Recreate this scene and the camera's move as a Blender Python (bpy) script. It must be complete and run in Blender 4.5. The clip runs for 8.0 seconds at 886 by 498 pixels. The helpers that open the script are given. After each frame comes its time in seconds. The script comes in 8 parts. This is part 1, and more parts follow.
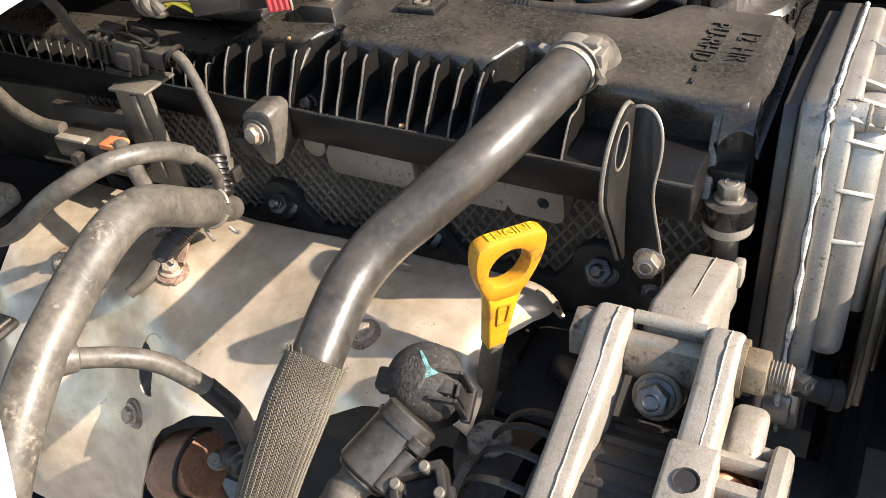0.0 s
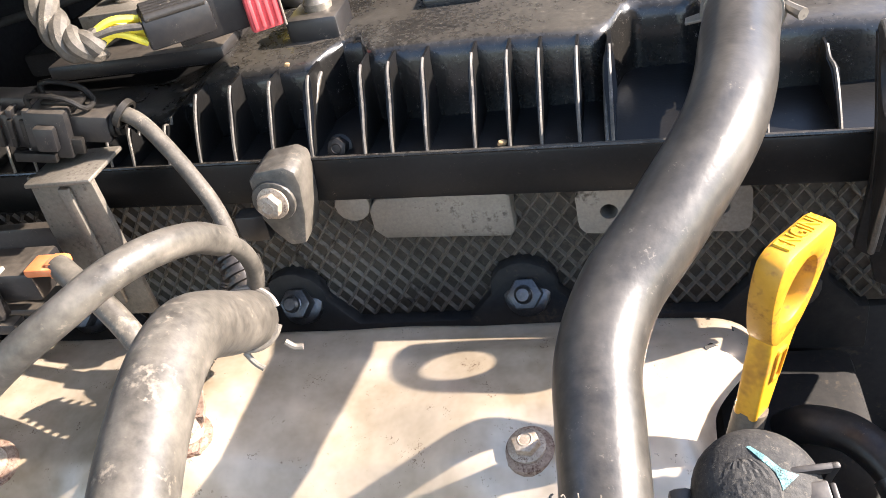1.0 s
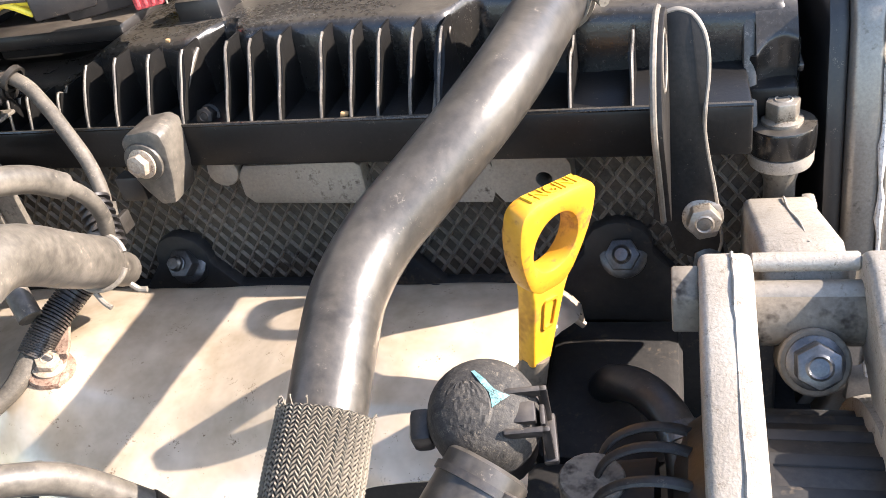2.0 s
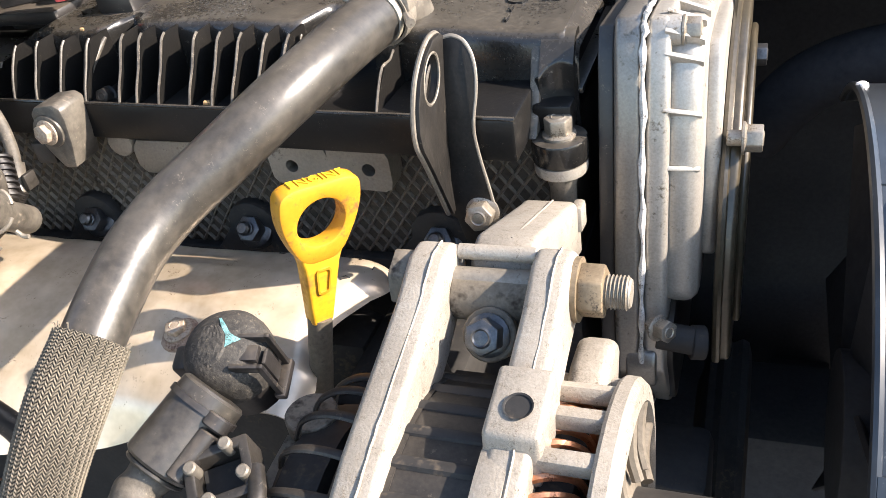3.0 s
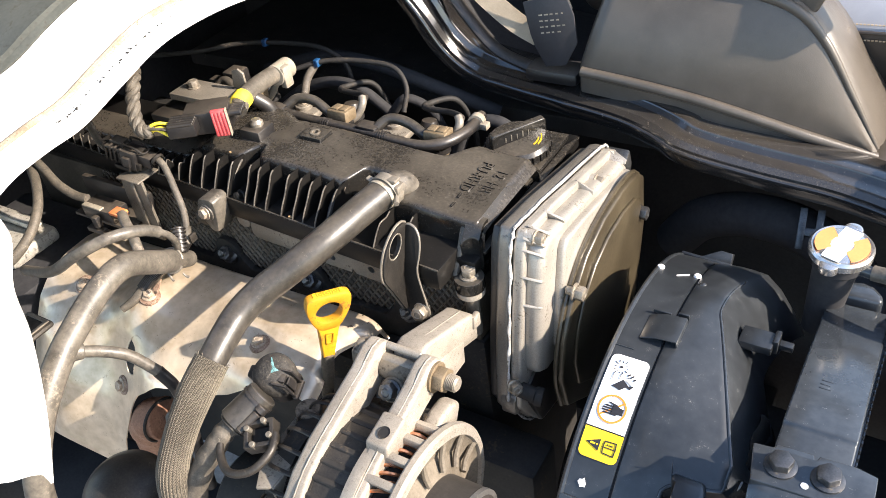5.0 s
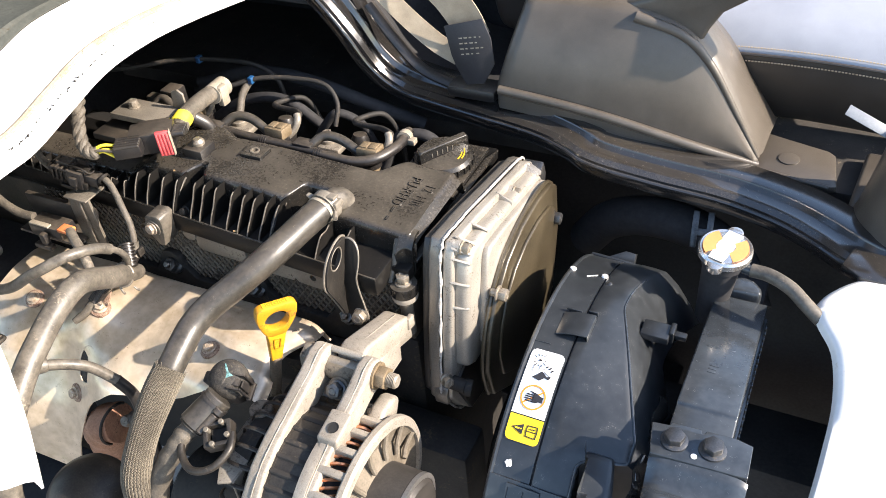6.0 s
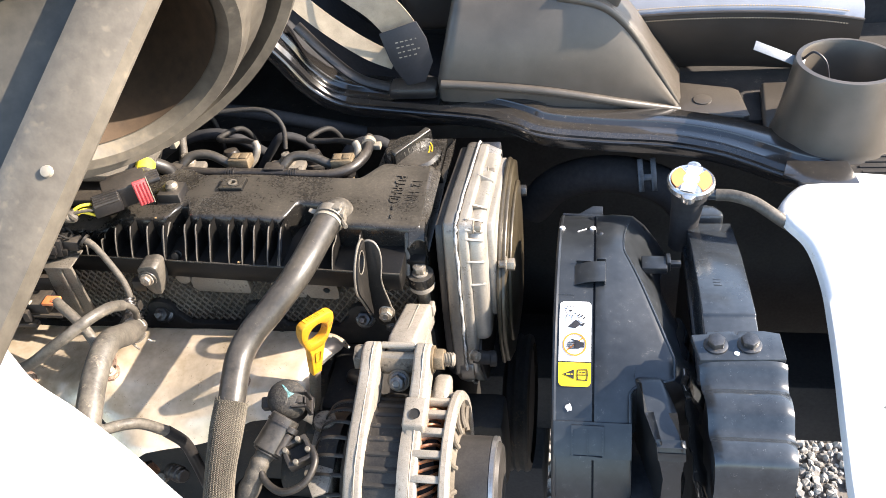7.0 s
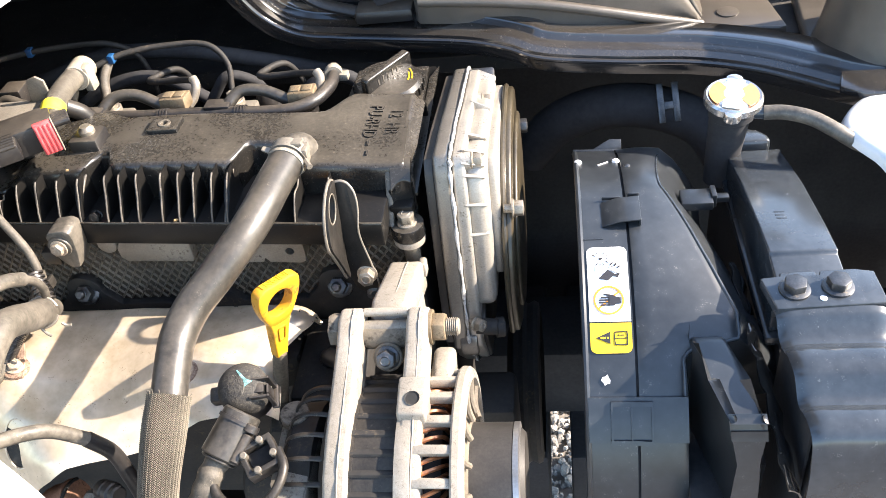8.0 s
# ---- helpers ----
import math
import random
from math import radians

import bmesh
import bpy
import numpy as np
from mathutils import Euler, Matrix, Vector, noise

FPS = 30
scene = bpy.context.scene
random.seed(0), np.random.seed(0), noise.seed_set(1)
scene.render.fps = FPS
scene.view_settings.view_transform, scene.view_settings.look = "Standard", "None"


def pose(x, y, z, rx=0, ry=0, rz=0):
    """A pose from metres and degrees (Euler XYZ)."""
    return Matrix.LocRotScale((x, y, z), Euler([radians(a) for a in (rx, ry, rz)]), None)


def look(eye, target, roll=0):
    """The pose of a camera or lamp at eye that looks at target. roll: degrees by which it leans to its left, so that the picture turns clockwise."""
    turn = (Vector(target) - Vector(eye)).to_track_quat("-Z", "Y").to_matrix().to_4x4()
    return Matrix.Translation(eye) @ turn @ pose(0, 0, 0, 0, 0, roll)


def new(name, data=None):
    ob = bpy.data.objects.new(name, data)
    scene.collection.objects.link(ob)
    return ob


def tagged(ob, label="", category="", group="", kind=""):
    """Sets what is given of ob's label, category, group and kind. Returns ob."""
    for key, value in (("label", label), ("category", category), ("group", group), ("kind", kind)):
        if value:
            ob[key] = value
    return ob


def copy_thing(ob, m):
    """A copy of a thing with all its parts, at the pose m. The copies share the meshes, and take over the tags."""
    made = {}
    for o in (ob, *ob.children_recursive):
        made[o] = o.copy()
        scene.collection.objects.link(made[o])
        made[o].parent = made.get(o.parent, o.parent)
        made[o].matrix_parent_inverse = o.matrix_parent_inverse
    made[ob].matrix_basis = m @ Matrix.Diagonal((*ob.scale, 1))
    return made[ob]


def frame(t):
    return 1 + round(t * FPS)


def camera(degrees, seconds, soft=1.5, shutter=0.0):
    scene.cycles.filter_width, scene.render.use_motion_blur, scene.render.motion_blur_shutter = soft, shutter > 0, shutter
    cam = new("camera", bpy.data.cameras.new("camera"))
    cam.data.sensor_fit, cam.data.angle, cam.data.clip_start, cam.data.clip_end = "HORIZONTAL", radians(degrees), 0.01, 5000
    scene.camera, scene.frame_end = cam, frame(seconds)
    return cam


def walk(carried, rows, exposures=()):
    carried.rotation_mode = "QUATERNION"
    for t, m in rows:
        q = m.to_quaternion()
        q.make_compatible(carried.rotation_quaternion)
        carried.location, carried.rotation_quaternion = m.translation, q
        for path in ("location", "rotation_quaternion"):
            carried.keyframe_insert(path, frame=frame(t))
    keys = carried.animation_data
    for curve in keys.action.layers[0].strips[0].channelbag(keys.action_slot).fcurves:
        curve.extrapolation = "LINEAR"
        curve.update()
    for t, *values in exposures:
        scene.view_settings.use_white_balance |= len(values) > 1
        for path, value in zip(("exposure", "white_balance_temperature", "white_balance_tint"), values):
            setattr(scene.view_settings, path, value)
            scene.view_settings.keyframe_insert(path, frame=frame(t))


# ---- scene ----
cam = camera(55.7, 8.0, soft=0.8)
PATH = [
    (0, (0.145, -0.309, 1.196), (-0.714, 1.01, -0.038), -9.7),
    (0.2, (0.09, -0.291, 1.157), (-0.648, 1.16, -0.005), -11.1),
    (0.5, (0.024, -0.265, 1.128), (-0.529, 1.284, -0.009), -10.5),
    (0.7, (-0.001, -0.252, 1.126), (-0.505, 1.309, -0.019), -12.4),
    (1, (-0.02, -0.26, 1.126), (-0.51, 1.314, -0.006), -13.2),
    (1.2, (-0.018, -0.264, 1.124), (-0.531, 1.306, -0.004), -13.5),
    (1.5, (-0.005, -0.271, 1.126), (-0.544, 1.304, 0.018), -13.4),
    (1.7, (0.018, -0.278, 1.122), (-0.529, 1.304, 0.028), -12.9),
    (2, (0.056, -0.28, 1.112), (-0.494, 1.302, 0.019), -12.1),
    (2.2, (0.08, -0.283, 1.108), (-0.472, 1.306, 0.026), -11.5),
    (3.3, (0.208, -0.32, 1.155), (-0.59, 1.132, 0.035), -11.1),
    (3.5, (0.237, -0.335, 1.193), (-0.651, 1.061, 0.07), -12.0),
    (3.7, (0.269, -0.334, 1.224), (-0.667, 1.029, 0.098), -11.7),
    (4, (0.301, -0.344, 1.272), (-0.671, 1.001, 0.156), -10.2),
    (4.2, (0.315, -0.353, 1.303), (-0.668, 0.978, 0.181), -9.9),
    (4.5, (0.334, -0.369, 1.34), (-0.635, 0.922, 0.16), -9.3),
    (5.8, (0.4, -0.422, 1.424), (-0.424, 0.878, 0.147), -7.0),
    (6, (0.385, -0.43, 1.439), (-0.367, 0.907, 0.155), -6.1),
    (6.2, (0.356, -0.446, 1.45), (-0.268, 0.99, 0.206), -4.2),
    (6.5, (0.297, -0.487, 1.463), (-0.191, 0.983, 0.197), -7.5),
    (6.7, (0.268, -0.512, 1.471), (-0.154, 0.965, 0.189), -7.6),
    (7, (0.248, -0.526, 1.462), (-0.113, 0.957, 0.17), -8.4),
    (7.2, (0.243, -0.508, 1.435), (-0.095, 0.96, 0.119), -9.1),
    (7.5, (0.227, -0.48, 1.376), (-0.084, 1.006, 0.074), -9.1),
    (7.7, (0.218, -0.459, 1.353), (-0.084, 1.038, 0.061), -9.0),
    (8, (0.202, -0.437, 1.337), (-0.083, 1.043, 0.022), -9.3),
]
walk(cam, [(t, look(eye, target, roll)) for t, eye, target, roll in PATH],
     exposures=[(0, 1.32, 6500, 10), (0.5, 1.70, 6300, 11), (1, 2.08, 6200, 12), (1.5, 2.10, 6200, 12), (2, 2.06, 6220, 13), (3.5, 1.54, 6450, 10), (4, 1.44, 6500, 10), (4.5, 1.50, 6500, 10), (6, 1.53, 6500, 10), (6.5, 1.76, 6500, 10),
                (7, 1.74, 6500, 10), (7.5, 1.86, 6500, 10), (8, 2.06, 6500, 10)])

# ---- light ----
SUN_FROM = Vector((0.843, 0.130, 0.522)).normalized()
world = bpy.data.worlds.new("world")
scene.world = world
world.use_nodes = True
wn = world.node_tree
sky = wn.nodes.new("ShaderNodeTexSky")
sky.sky_type = "NISHITA"
sky.sun_disc = False
sky.sun_elevation = math.asin(SUN_FROM.z)
sky.sun_rotation = math.atan2(SUN_FROM.x, SUN_FROM.y)
wn.links.new(sky.outputs[0], wn.nodes["Background"].inputs[0])
wn.nodes["Background"].inputs[1].default_value = 0.165
sun_data = bpy.data.lights.new("sun", "SUN")
sun_data.energy, sun_data.angle, sun_data.color = 5.0, radians(0.53), (1.0, 0.872, 0.742)
sun = new("sun", sun_data)
sun.matrix_world = look(SUN_FROM * 5, (0, 0, 0))


# ---- materials ----
def material(name, c1, c2, rough=0.5, metal=0.0, scale=30.0, grain=400.0, bump=0.15, dust=None, dust_amount=0.0, dust_scale=60.0,
             vary=0.0, coat=0.0, bump_scale=0.001, spec=0.5, settle=None, settle_amount=0.5):
    """Two tones mixed at a large and a fine scale, with an optional third tone as dust, rust or speckles."""
    m = bpy.data.materials.new(name)
    m.use_nodes = True
    nt = m.node_tree
    n, l = nt.nodes, nt.links
    b = n["Principled BSDF"]
    tc = n.new("ShaderNodeTexCoord")

    def noise_node(s, detail, rough_n=0.6):
        t = n.new("ShaderNodeTexNoise")
        t.inputs["Scale"].default_value, t.inputs["Detail"].default_value, t.inputs["Roughness"].default_value = s, detail, rough_n
        l.new(tc.outputs["Object"], t.inputs["Vector"])
        return t

    big, fine = noise_node(scale, 4), noise_node(grain, 3)
    add = n.new("ShaderNodeMath")
    add.operation = "MULTIPLY_ADD"
    l.new(fine.outputs["Fac"], add.inputs[0])
    add.inputs[1].default_value = 0.6
    l.new(big.outputs["Fac"], add.inputs[2])
    ramp = n.new("ShaderNodeMapRange")
    ramp.inputs[1].default_value, ramp.inputs[2].default_value = 0.57, 1.03
    l.new(add.outputs[0], ramp.inputs[0])
    mix = n.new("ShaderNodeMix")
    mix.data_type = "RGBA"
    l.new(ramp.outputs[0], mix.inputs[0])
    mix.inputs[6].default_value, mix.inputs[7].default_value = (*c1, 1), (*c2, 1)
    colour = mix.outputs[2]
    rough_out = None
    if dust:
        d1, d2 = noise_node(dust_scale, 6, 0.7), noise_node(dust_scale * 9, 2)
        dm = n.new("ShaderNodeMath")
        dm.operation = "MULTIPLY_ADD"
        l.new(d2.outputs["Fac"], dm.inputs[0])
        dm.inputs[1].default_value = 0.6
        l.new(d1.outputs["Fac"], dm.inputs[2])
        dr = n.new("ShaderNodeMapRange")
        dr.inputs[1].default_value, dr.inputs[2].default_value = 1.02 - 0.42 * dust_amount, 1.16 - 0.32 * dust_amount
        l.new(dm.outputs[0], dr.inputs[0])
        mix2 = n.new("ShaderNodeMix")
        mix2.data_type = "RGBA"
        l.new(dr.outputs[0], mix2.inputs[0])
        l.new(colour, mix2.inputs[6])
        mix2.inputs[7].default_value = (*dust, 1)
        colour = mix2.outputs[2]
        rr = n.new("ShaderNodeMapRange")
        rr.inputs[3].default_value, rr.inputs[4].default_value = rough, min(1.0, rough + 0.4)
        l.new(dr.outputs[0], rr.inputs[0])
        rough_out = rr.outputs[0]
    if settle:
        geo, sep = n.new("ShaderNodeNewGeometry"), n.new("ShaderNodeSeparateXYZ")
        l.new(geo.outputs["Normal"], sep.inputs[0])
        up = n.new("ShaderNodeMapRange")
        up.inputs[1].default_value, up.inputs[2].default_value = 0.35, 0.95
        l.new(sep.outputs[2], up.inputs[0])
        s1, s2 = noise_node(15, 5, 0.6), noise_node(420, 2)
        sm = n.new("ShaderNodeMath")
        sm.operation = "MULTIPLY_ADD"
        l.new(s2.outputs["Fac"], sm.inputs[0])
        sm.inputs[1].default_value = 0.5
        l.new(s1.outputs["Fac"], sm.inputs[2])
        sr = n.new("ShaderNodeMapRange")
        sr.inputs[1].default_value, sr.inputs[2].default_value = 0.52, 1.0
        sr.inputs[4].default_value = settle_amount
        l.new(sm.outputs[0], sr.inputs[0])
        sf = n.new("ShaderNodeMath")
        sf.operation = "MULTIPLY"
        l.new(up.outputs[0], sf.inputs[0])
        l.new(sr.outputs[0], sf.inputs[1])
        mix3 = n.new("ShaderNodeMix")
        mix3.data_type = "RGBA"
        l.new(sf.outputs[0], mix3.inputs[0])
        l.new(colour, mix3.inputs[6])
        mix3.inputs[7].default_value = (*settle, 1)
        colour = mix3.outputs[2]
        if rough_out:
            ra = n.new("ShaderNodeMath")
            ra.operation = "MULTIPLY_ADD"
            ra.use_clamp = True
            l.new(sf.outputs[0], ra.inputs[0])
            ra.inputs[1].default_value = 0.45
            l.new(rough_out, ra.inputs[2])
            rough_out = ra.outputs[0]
    if vary:
        info, hsv = n.new("ShaderNodeObjectInfo"), n.new("ShaderNodeHueSaturation")
        vr = n.new("ShaderNodeMapRange")
        vr.inputs[3].default_value, vr.inputs[4].default_value = 1 - vary, 1 + vary
        l.new(info.outputs["Random"], vr.inputs[0])
        l.new(vr.outputs[0], hsv.inputs["Value"])
        l.new(colour, hsv.inputs["Color"])
        colour = hsv.outputs[0]
    l.new(colour, b.inputs["Base Color"])
    if rough_out:
        l.new(rough_out, b.inputs["Roughness"])
    else:
        rv = n.new("ShaderNodeMapRange")
        rv.inputs[3].default_value, rv.inputs[4].default_value = max(0.03, rough - 0.08), min(1, rough + 0.1)
        l.new(big.outputs["Fac"], rv.inputs[0])
        l.new(rv.outputs[0], b.inputs["Roughness"])
    b.inputs["Metallic"].default_value = metal
    b.inputs["Coat Weight"].default_value = coat
    b.inputs["Coat Roughness"].default_value = min(0.3, rough)
    b.inputs["Specular IOR Level"].default_value = spec
    if bump:
        bp = n.new("ShaderNodeBump")
        bp.inputs["Strength"].default_value, bp.inputs["Distance"].default_value = bump * 0.4, bump_scale
        l.new(add.outputs[0], bp.inputs["Height"])
        l.new(bp.outputs[0], b.inputs["Normal"])
    return m


DUST = (0.20, 0.165, 0.12)
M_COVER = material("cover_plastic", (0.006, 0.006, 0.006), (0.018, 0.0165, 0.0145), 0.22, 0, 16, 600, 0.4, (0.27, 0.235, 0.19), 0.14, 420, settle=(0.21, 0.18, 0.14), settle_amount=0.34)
M_LEDGE = material("clean_black_plastic", (0.005, 0.005, 0.005), (0.012, 0.011, 0.010), 0.36, 0, 22, 600, 0.3, (0.16, 0.13, 0.095), 0.07, 200, spec=0.25)
M_EYE = material("worn_black_steel", (0.008, 0.0075, 0.007), (0.026, 0.023, 0.020), 0.45, 0.1, 40, 600, 0.3, (0.17, 0.14, 0.105), 0.10, 120, spec=0.25)
# dusty plastic paled further so the tone carries sun on edges
M_RIB = material("dusty_sun_paled_plastic", (0.035, 0.031, 0.026), (0.125, 0.110, 0.088), 0.5, 0, 60, 600, 0.4, (0.29, 0.25, 0.20), 0.3, 180)
M_BLACK = material("black_plastic", (0.009, 0.009, 0.010), (0.024, 0.021, 0.019), 0.36, 0, 40, 500, 0.25, DUST, 0.13, 220, settle=(0.17, 0.14, 0.105), settle_amount=0.45)
M_DARK = material("grime_and_hole_dark", (0.010, 0.010, 0.010), (0.03, 0.027, 0.024), 0.7, 0.2, 30, 300, 0.3, (0.09, 0.07, 0.05), 0.3, 40)
# near-black with weak gloss: the bay's deep shade is in the colour
M_CAVITY = material("cavity_shade_black", (0.021, 0.0212, 0.0235), (0.043, 0.0425, 0.044), 0.75, 0, 12, 200, 0.2, spec=0.2)
M_HEAD = material("grimy_cast_head", (0.090, 0.076, 0.057), (0.185, 0.157, 0.121), 0.6, 0.1, 25, 500, 0.4, (0.035, 0.028, 0.022), 0.34, 30, spec=0.25)
# head wall between the embossed bars, darker than the bars
M_HEADCELL = material("dark_head_ground", (0.030, 0.025, 0.019), (0.075, 0.062, 0.047), 0.6, 0.1, 25, 500, 0.4, (0.12, 0.10, 0.075), 0.2, 40, spec=0.3)
M_PLATE = material("dull_steel_plate", (0.17, 0.15, 0.122), (0.28, 0.25, 0.205), 0.5, 0.4, 25, 700, 0.2, (0.09, 0.072, 0.053), 0.3, 50)
M_ALU = material("cast_aluminium", (0.22, 0.196, 0.162), (0.40, 0.362, 0.305), 0.5, 0.3, 26, 1100, 0.8, (0.13, 0.102, 0.072), 0.34, 260, settle=(0.19, 0.158, 0.118), settle_amount=0.62)
M_ALUGREY = material("timing_cover_aluminium", (0.14, 0.127, 0.110), (0.25, 0.23, 0.20), 0.34, 0.55, 18, 900, 0.15, (0.06, 0.049, 0.035), 0.24, 40)
M_CAST = material("satin_cast_aluminium", (0.27, 0.25, 0.215), (0.44, 0.405, 0.355), 0.40, 0.45, 20, 900, 0.25, (0.12, 0.098, 0.07), 0.24, 60)
M_SEAL = material("sealant_bead", (0.35, 0.33, 0.30), (0.62, 0.60, 0.56), 0.6, 0, 300, 900, 0.5, (0.08, 0.07, 0.06), 0.5, 200)
M_SHIELD = material("aluminised_heat_shield", (0.40, 0.315, 0.212), (0.77, 0.655, 0.515), 0.29, 0.45, 7, 70, 0.05, (0.13, 0.075, 0.04), 0.16, 120, spec=0.4)
M_RUBBER = material("dusty_rubber_hose", (0.018, 0.0168, 0.015), (0.060, 0.053, 0.044), 0.33, 0, 38, 300, 0.35, (0.17, 0.146, 0.114), 0.13, 160, settle=(0.23, 0.195, 0.155), settle_amount=0.14)
M_RUBBERD = material("dusty_grey_hose", (0.044, 0.039, 0.032), (0.145, 0.128, 0.104), 0.42, 0, 45, 300, 0.4, (0.25, 0.21, 0.16), 0.26, 60)
M_WIRE = material("dusty_harness_tape", (0.046, 0.040, 0.032), (0.110, 0.094, 0.073), 0.65, 0, 140, 700, 0.6, (0.23, 0.195, 0.15), 0.25, 170)
M_BRAID = material("woven_sleeve", (0.018, 0.016, 0.013), (0.04, 0.035, 0.028), 0.9, 0, 40, 600, 0.3, (0.015, 0.013, 0.011), 0.25, 60)
M_BRAIDT = material("sleeve_thread", (0.085, 0.072, 0.053), (0.175, 0.150, 0.112), 0.8, 0, 40, 900, 0.2)
M_YELLOW = material("yellow_plastic", (0.42, 0.190, 0.009), (0.52, 0.255, 0.016), 0.42, 0, 60, 500, 0.12, (0.22, 0.085, 0.02), 0.38, 40)
M_YSTAIN = material("stained_yellow_plastic", (0.64, 0.30, 0.012), (0.76, 0.41, 0.02), 0.4, 0, 50, 500, 0.15, (0.36, 0.15, 0.025), 0.6, 16)
M_YTEXT = material("yellow_letters", (0.55, 0.33, 0.01), (0.62, 0.4, 0.02), 0.5, 0, 60, 500, 0.1)
M_YTAPE = material("yellow_tape", (0.75, 0.60, 0.03), (0.8, 0.66, 0.06), 0.5, 0, 80, 400, 0.2)
M_RED = material("red_plastic", (0.50, 0.06, 0.065), (0.58, 0.10, 0.10), 0.5, 0, 80, 500, 0.15, (0.5, 0.26, 0.23), 0.2, 80)
M_ORANGE = material("orange_plastic", (0.62, 0.17, 0.05), (0.7, 0.24, 0.09), 0.45, 0, 80, 500, 0.15, (0.4, 0.25, 0.17), 0.3, 80)
M_ZINC = material("zinc_bolt", (0.21, 0.182, 0.145), (0.38, 0.338, 0.275), 0.38, 0.6, 90, 900, 0.2, (0.12, 0.09, 0.058), 0.38, 150)
M_BOLTD = material("phosphate_bolt", (0.06, 0.062, 0.066), (0.14, 0.14, 0.14), 0.35, 0.8, 90, 900, 0.2, (0.2, 0.16, 0.11), 0.25, 150)
M_RUST = material("rusty_bolt", (0.14, 0.08, 0.055), (0.36, 0.27, 0.2), 0.6, 0.25, 150, 900, 0.2, (0.08, 0.035, 0.022), 0.45, 120)
M_RUSTZ = material("rust_spotted_zinc", (0.26, 0.195, 0.14), (0.52, 0.44, 0.345), 0.45, 0.4, 120, 900, 0.15, (0.11, 0.048, 0.028), 0.34, 150)
M_COPPER = material("copper_winding", (0.55, 0.23, 0.11), (0.72, 0.34, 0.18), 0.3, 0.8, 150, 900, 0.2, (0.12, 0.05, 0.03), 0.3, 200)
M_RUSTPIPE = material("rusted_pipe", (0.20, 0.10, 0.06), (0.36, 0.2, 0.13), 0.75, 0.1, 60, 500, 0.5, (0.10, 0.05, 0.03), 0.35, 60)
M_WHITE = material("white_body_paint", (0.68, 0.685, 0.675), (0.77, 0.77, 0.75), 0.28, 0, 8, 300, 0.05, (0.50, 0.44, 0.35), 0.14, 30, coat=0.4)
M_SEAM = material("dirty_seam_sealer", (0.17, 0.13, 0.085), (0.40, 0.34, 0.25), 0.75, 0, 60, 600, 0.6, (0.08, 0.06, 0.04), 0.35, 120)
# dark steel raised to olive-brown to carry the sun on its face
M_SUNBROWN = material("sunlit_brown_steel", (0.030, 0.024, 0.015), (0.085, 0.069, 0.043), 0.30, 0.25, 18, 400, 0.2, (0.15, 0.12, 0.075), 0.15, 90, coat=0.3)
M_LIP = material("black_gloss_paint", (0.008, 0.008, 0.009), (0.020, 0.0185, 0.018), 0.14, 0, 10, 300, 0.04, (0.24, 0.20, 0.155), 0.12, 240, coat=0.9, settle=(0.14, 0.12, 0.09), settle_amount=0.20)
M_SHROUD = material("shroud_plastic", (0.013, 0.0148, 0.017), (0.033, 0.0370, 0.041), 0.30, 0, 14, 120, 0.05, (0.15, 0.145, 0.135), 0.14, 120, coat=0.35)
M_TANK = material("tank_plastic", (0.021, 0.0246, 0.029), (0.048, 0.0552, 0.063), 0.20, 0, 14, 120, 0.04, (0.15, 0.15, 0.145), 0.10, 160, coat=0.5)
M_LABELW = material("label_white", (0.78, 0.78, 0.77), (0.83, 0.83, 0.82), 0.4, 0, 30, 400, 0.02)
M_LABELY = material("label_yellow", (0.85, 0.55, 0.015), (0.9, 0.6, 0.03), 0.4, 0, 30, 400, 0.02)
M_LABELO = material("label_orange", (0.58, 0.24, 0.075), (0.64, 0.29, 0.10), 0.5, 0, 30, 400, 0.02)
M_RING = material("ring_orange", (0.66, 0.22, 0.025), (0.72, 0.27, 0.04), 0.45, 0, 30, 400, 0.02)
M_INK = material("label_ink", (0.015, 0.015, 0.018), (0.025, 0.025, 0.03), 0.5, 0, 30, 400, 0.0)
M_TRIM = material("grained_trim_plastic", (0.062, 0.053, 0.043), (0.098, 0.085, 0.070), 0.32, 0, 20, 1600, 0.5, (0.12, 0.10, 0.078), 0.1, 40)
# the side's brown leather, coloured blue-grey for the sky glare on top
M_SEAT = material("sky_glare_seat_leather", (0.24, 0.26, 0.30), (0.31, 0.33, 0.38), 0.32, 0, 18, 1400, 0.5)
M_SEATD = material("brown_black_leather", (0.035, 0.029, 0.024), (0.055, 0.046, 0.039), 0.42, 0, 18, 1400, 0.4)
M_STITCH = material("tan_thread", (0.38, 0.29, 0.19), (0.5, 0.4, 0.28), 0.8, 0, 200, 900, 0.1)
M_WEB = material("belt_webbing", (0.25, 0.205, 0.145), (0.37, 0.31, 0.225), 0.75, 0, 60, 1800, 0.5)
M_MAT = material("ribbed_rubber_mat", (0.02, 0.018, 0.016), (0.045, 0.04, 0.035), 0.8, 0, 30, 700, 0.5, DUST, 0.2, 80)
M_GRAVEL = material("gravel", (0.20, 0.19, 0.18), (0.42, 0.40, 0.37), 0.9, 0, 30, 300, 0.4)
M_SOIL = material("gravel_bed", (0.12, 0.11, 0.10), (0.22, 0.2, 0.18), 0.95, 0, 8, 120, 0.6)
M_LINER = material("headliner_cloth", (0.22, 0.205, 0.18), (0.30, 0.28, 0.25), 0.9, 0, 20, 900, 0.3)
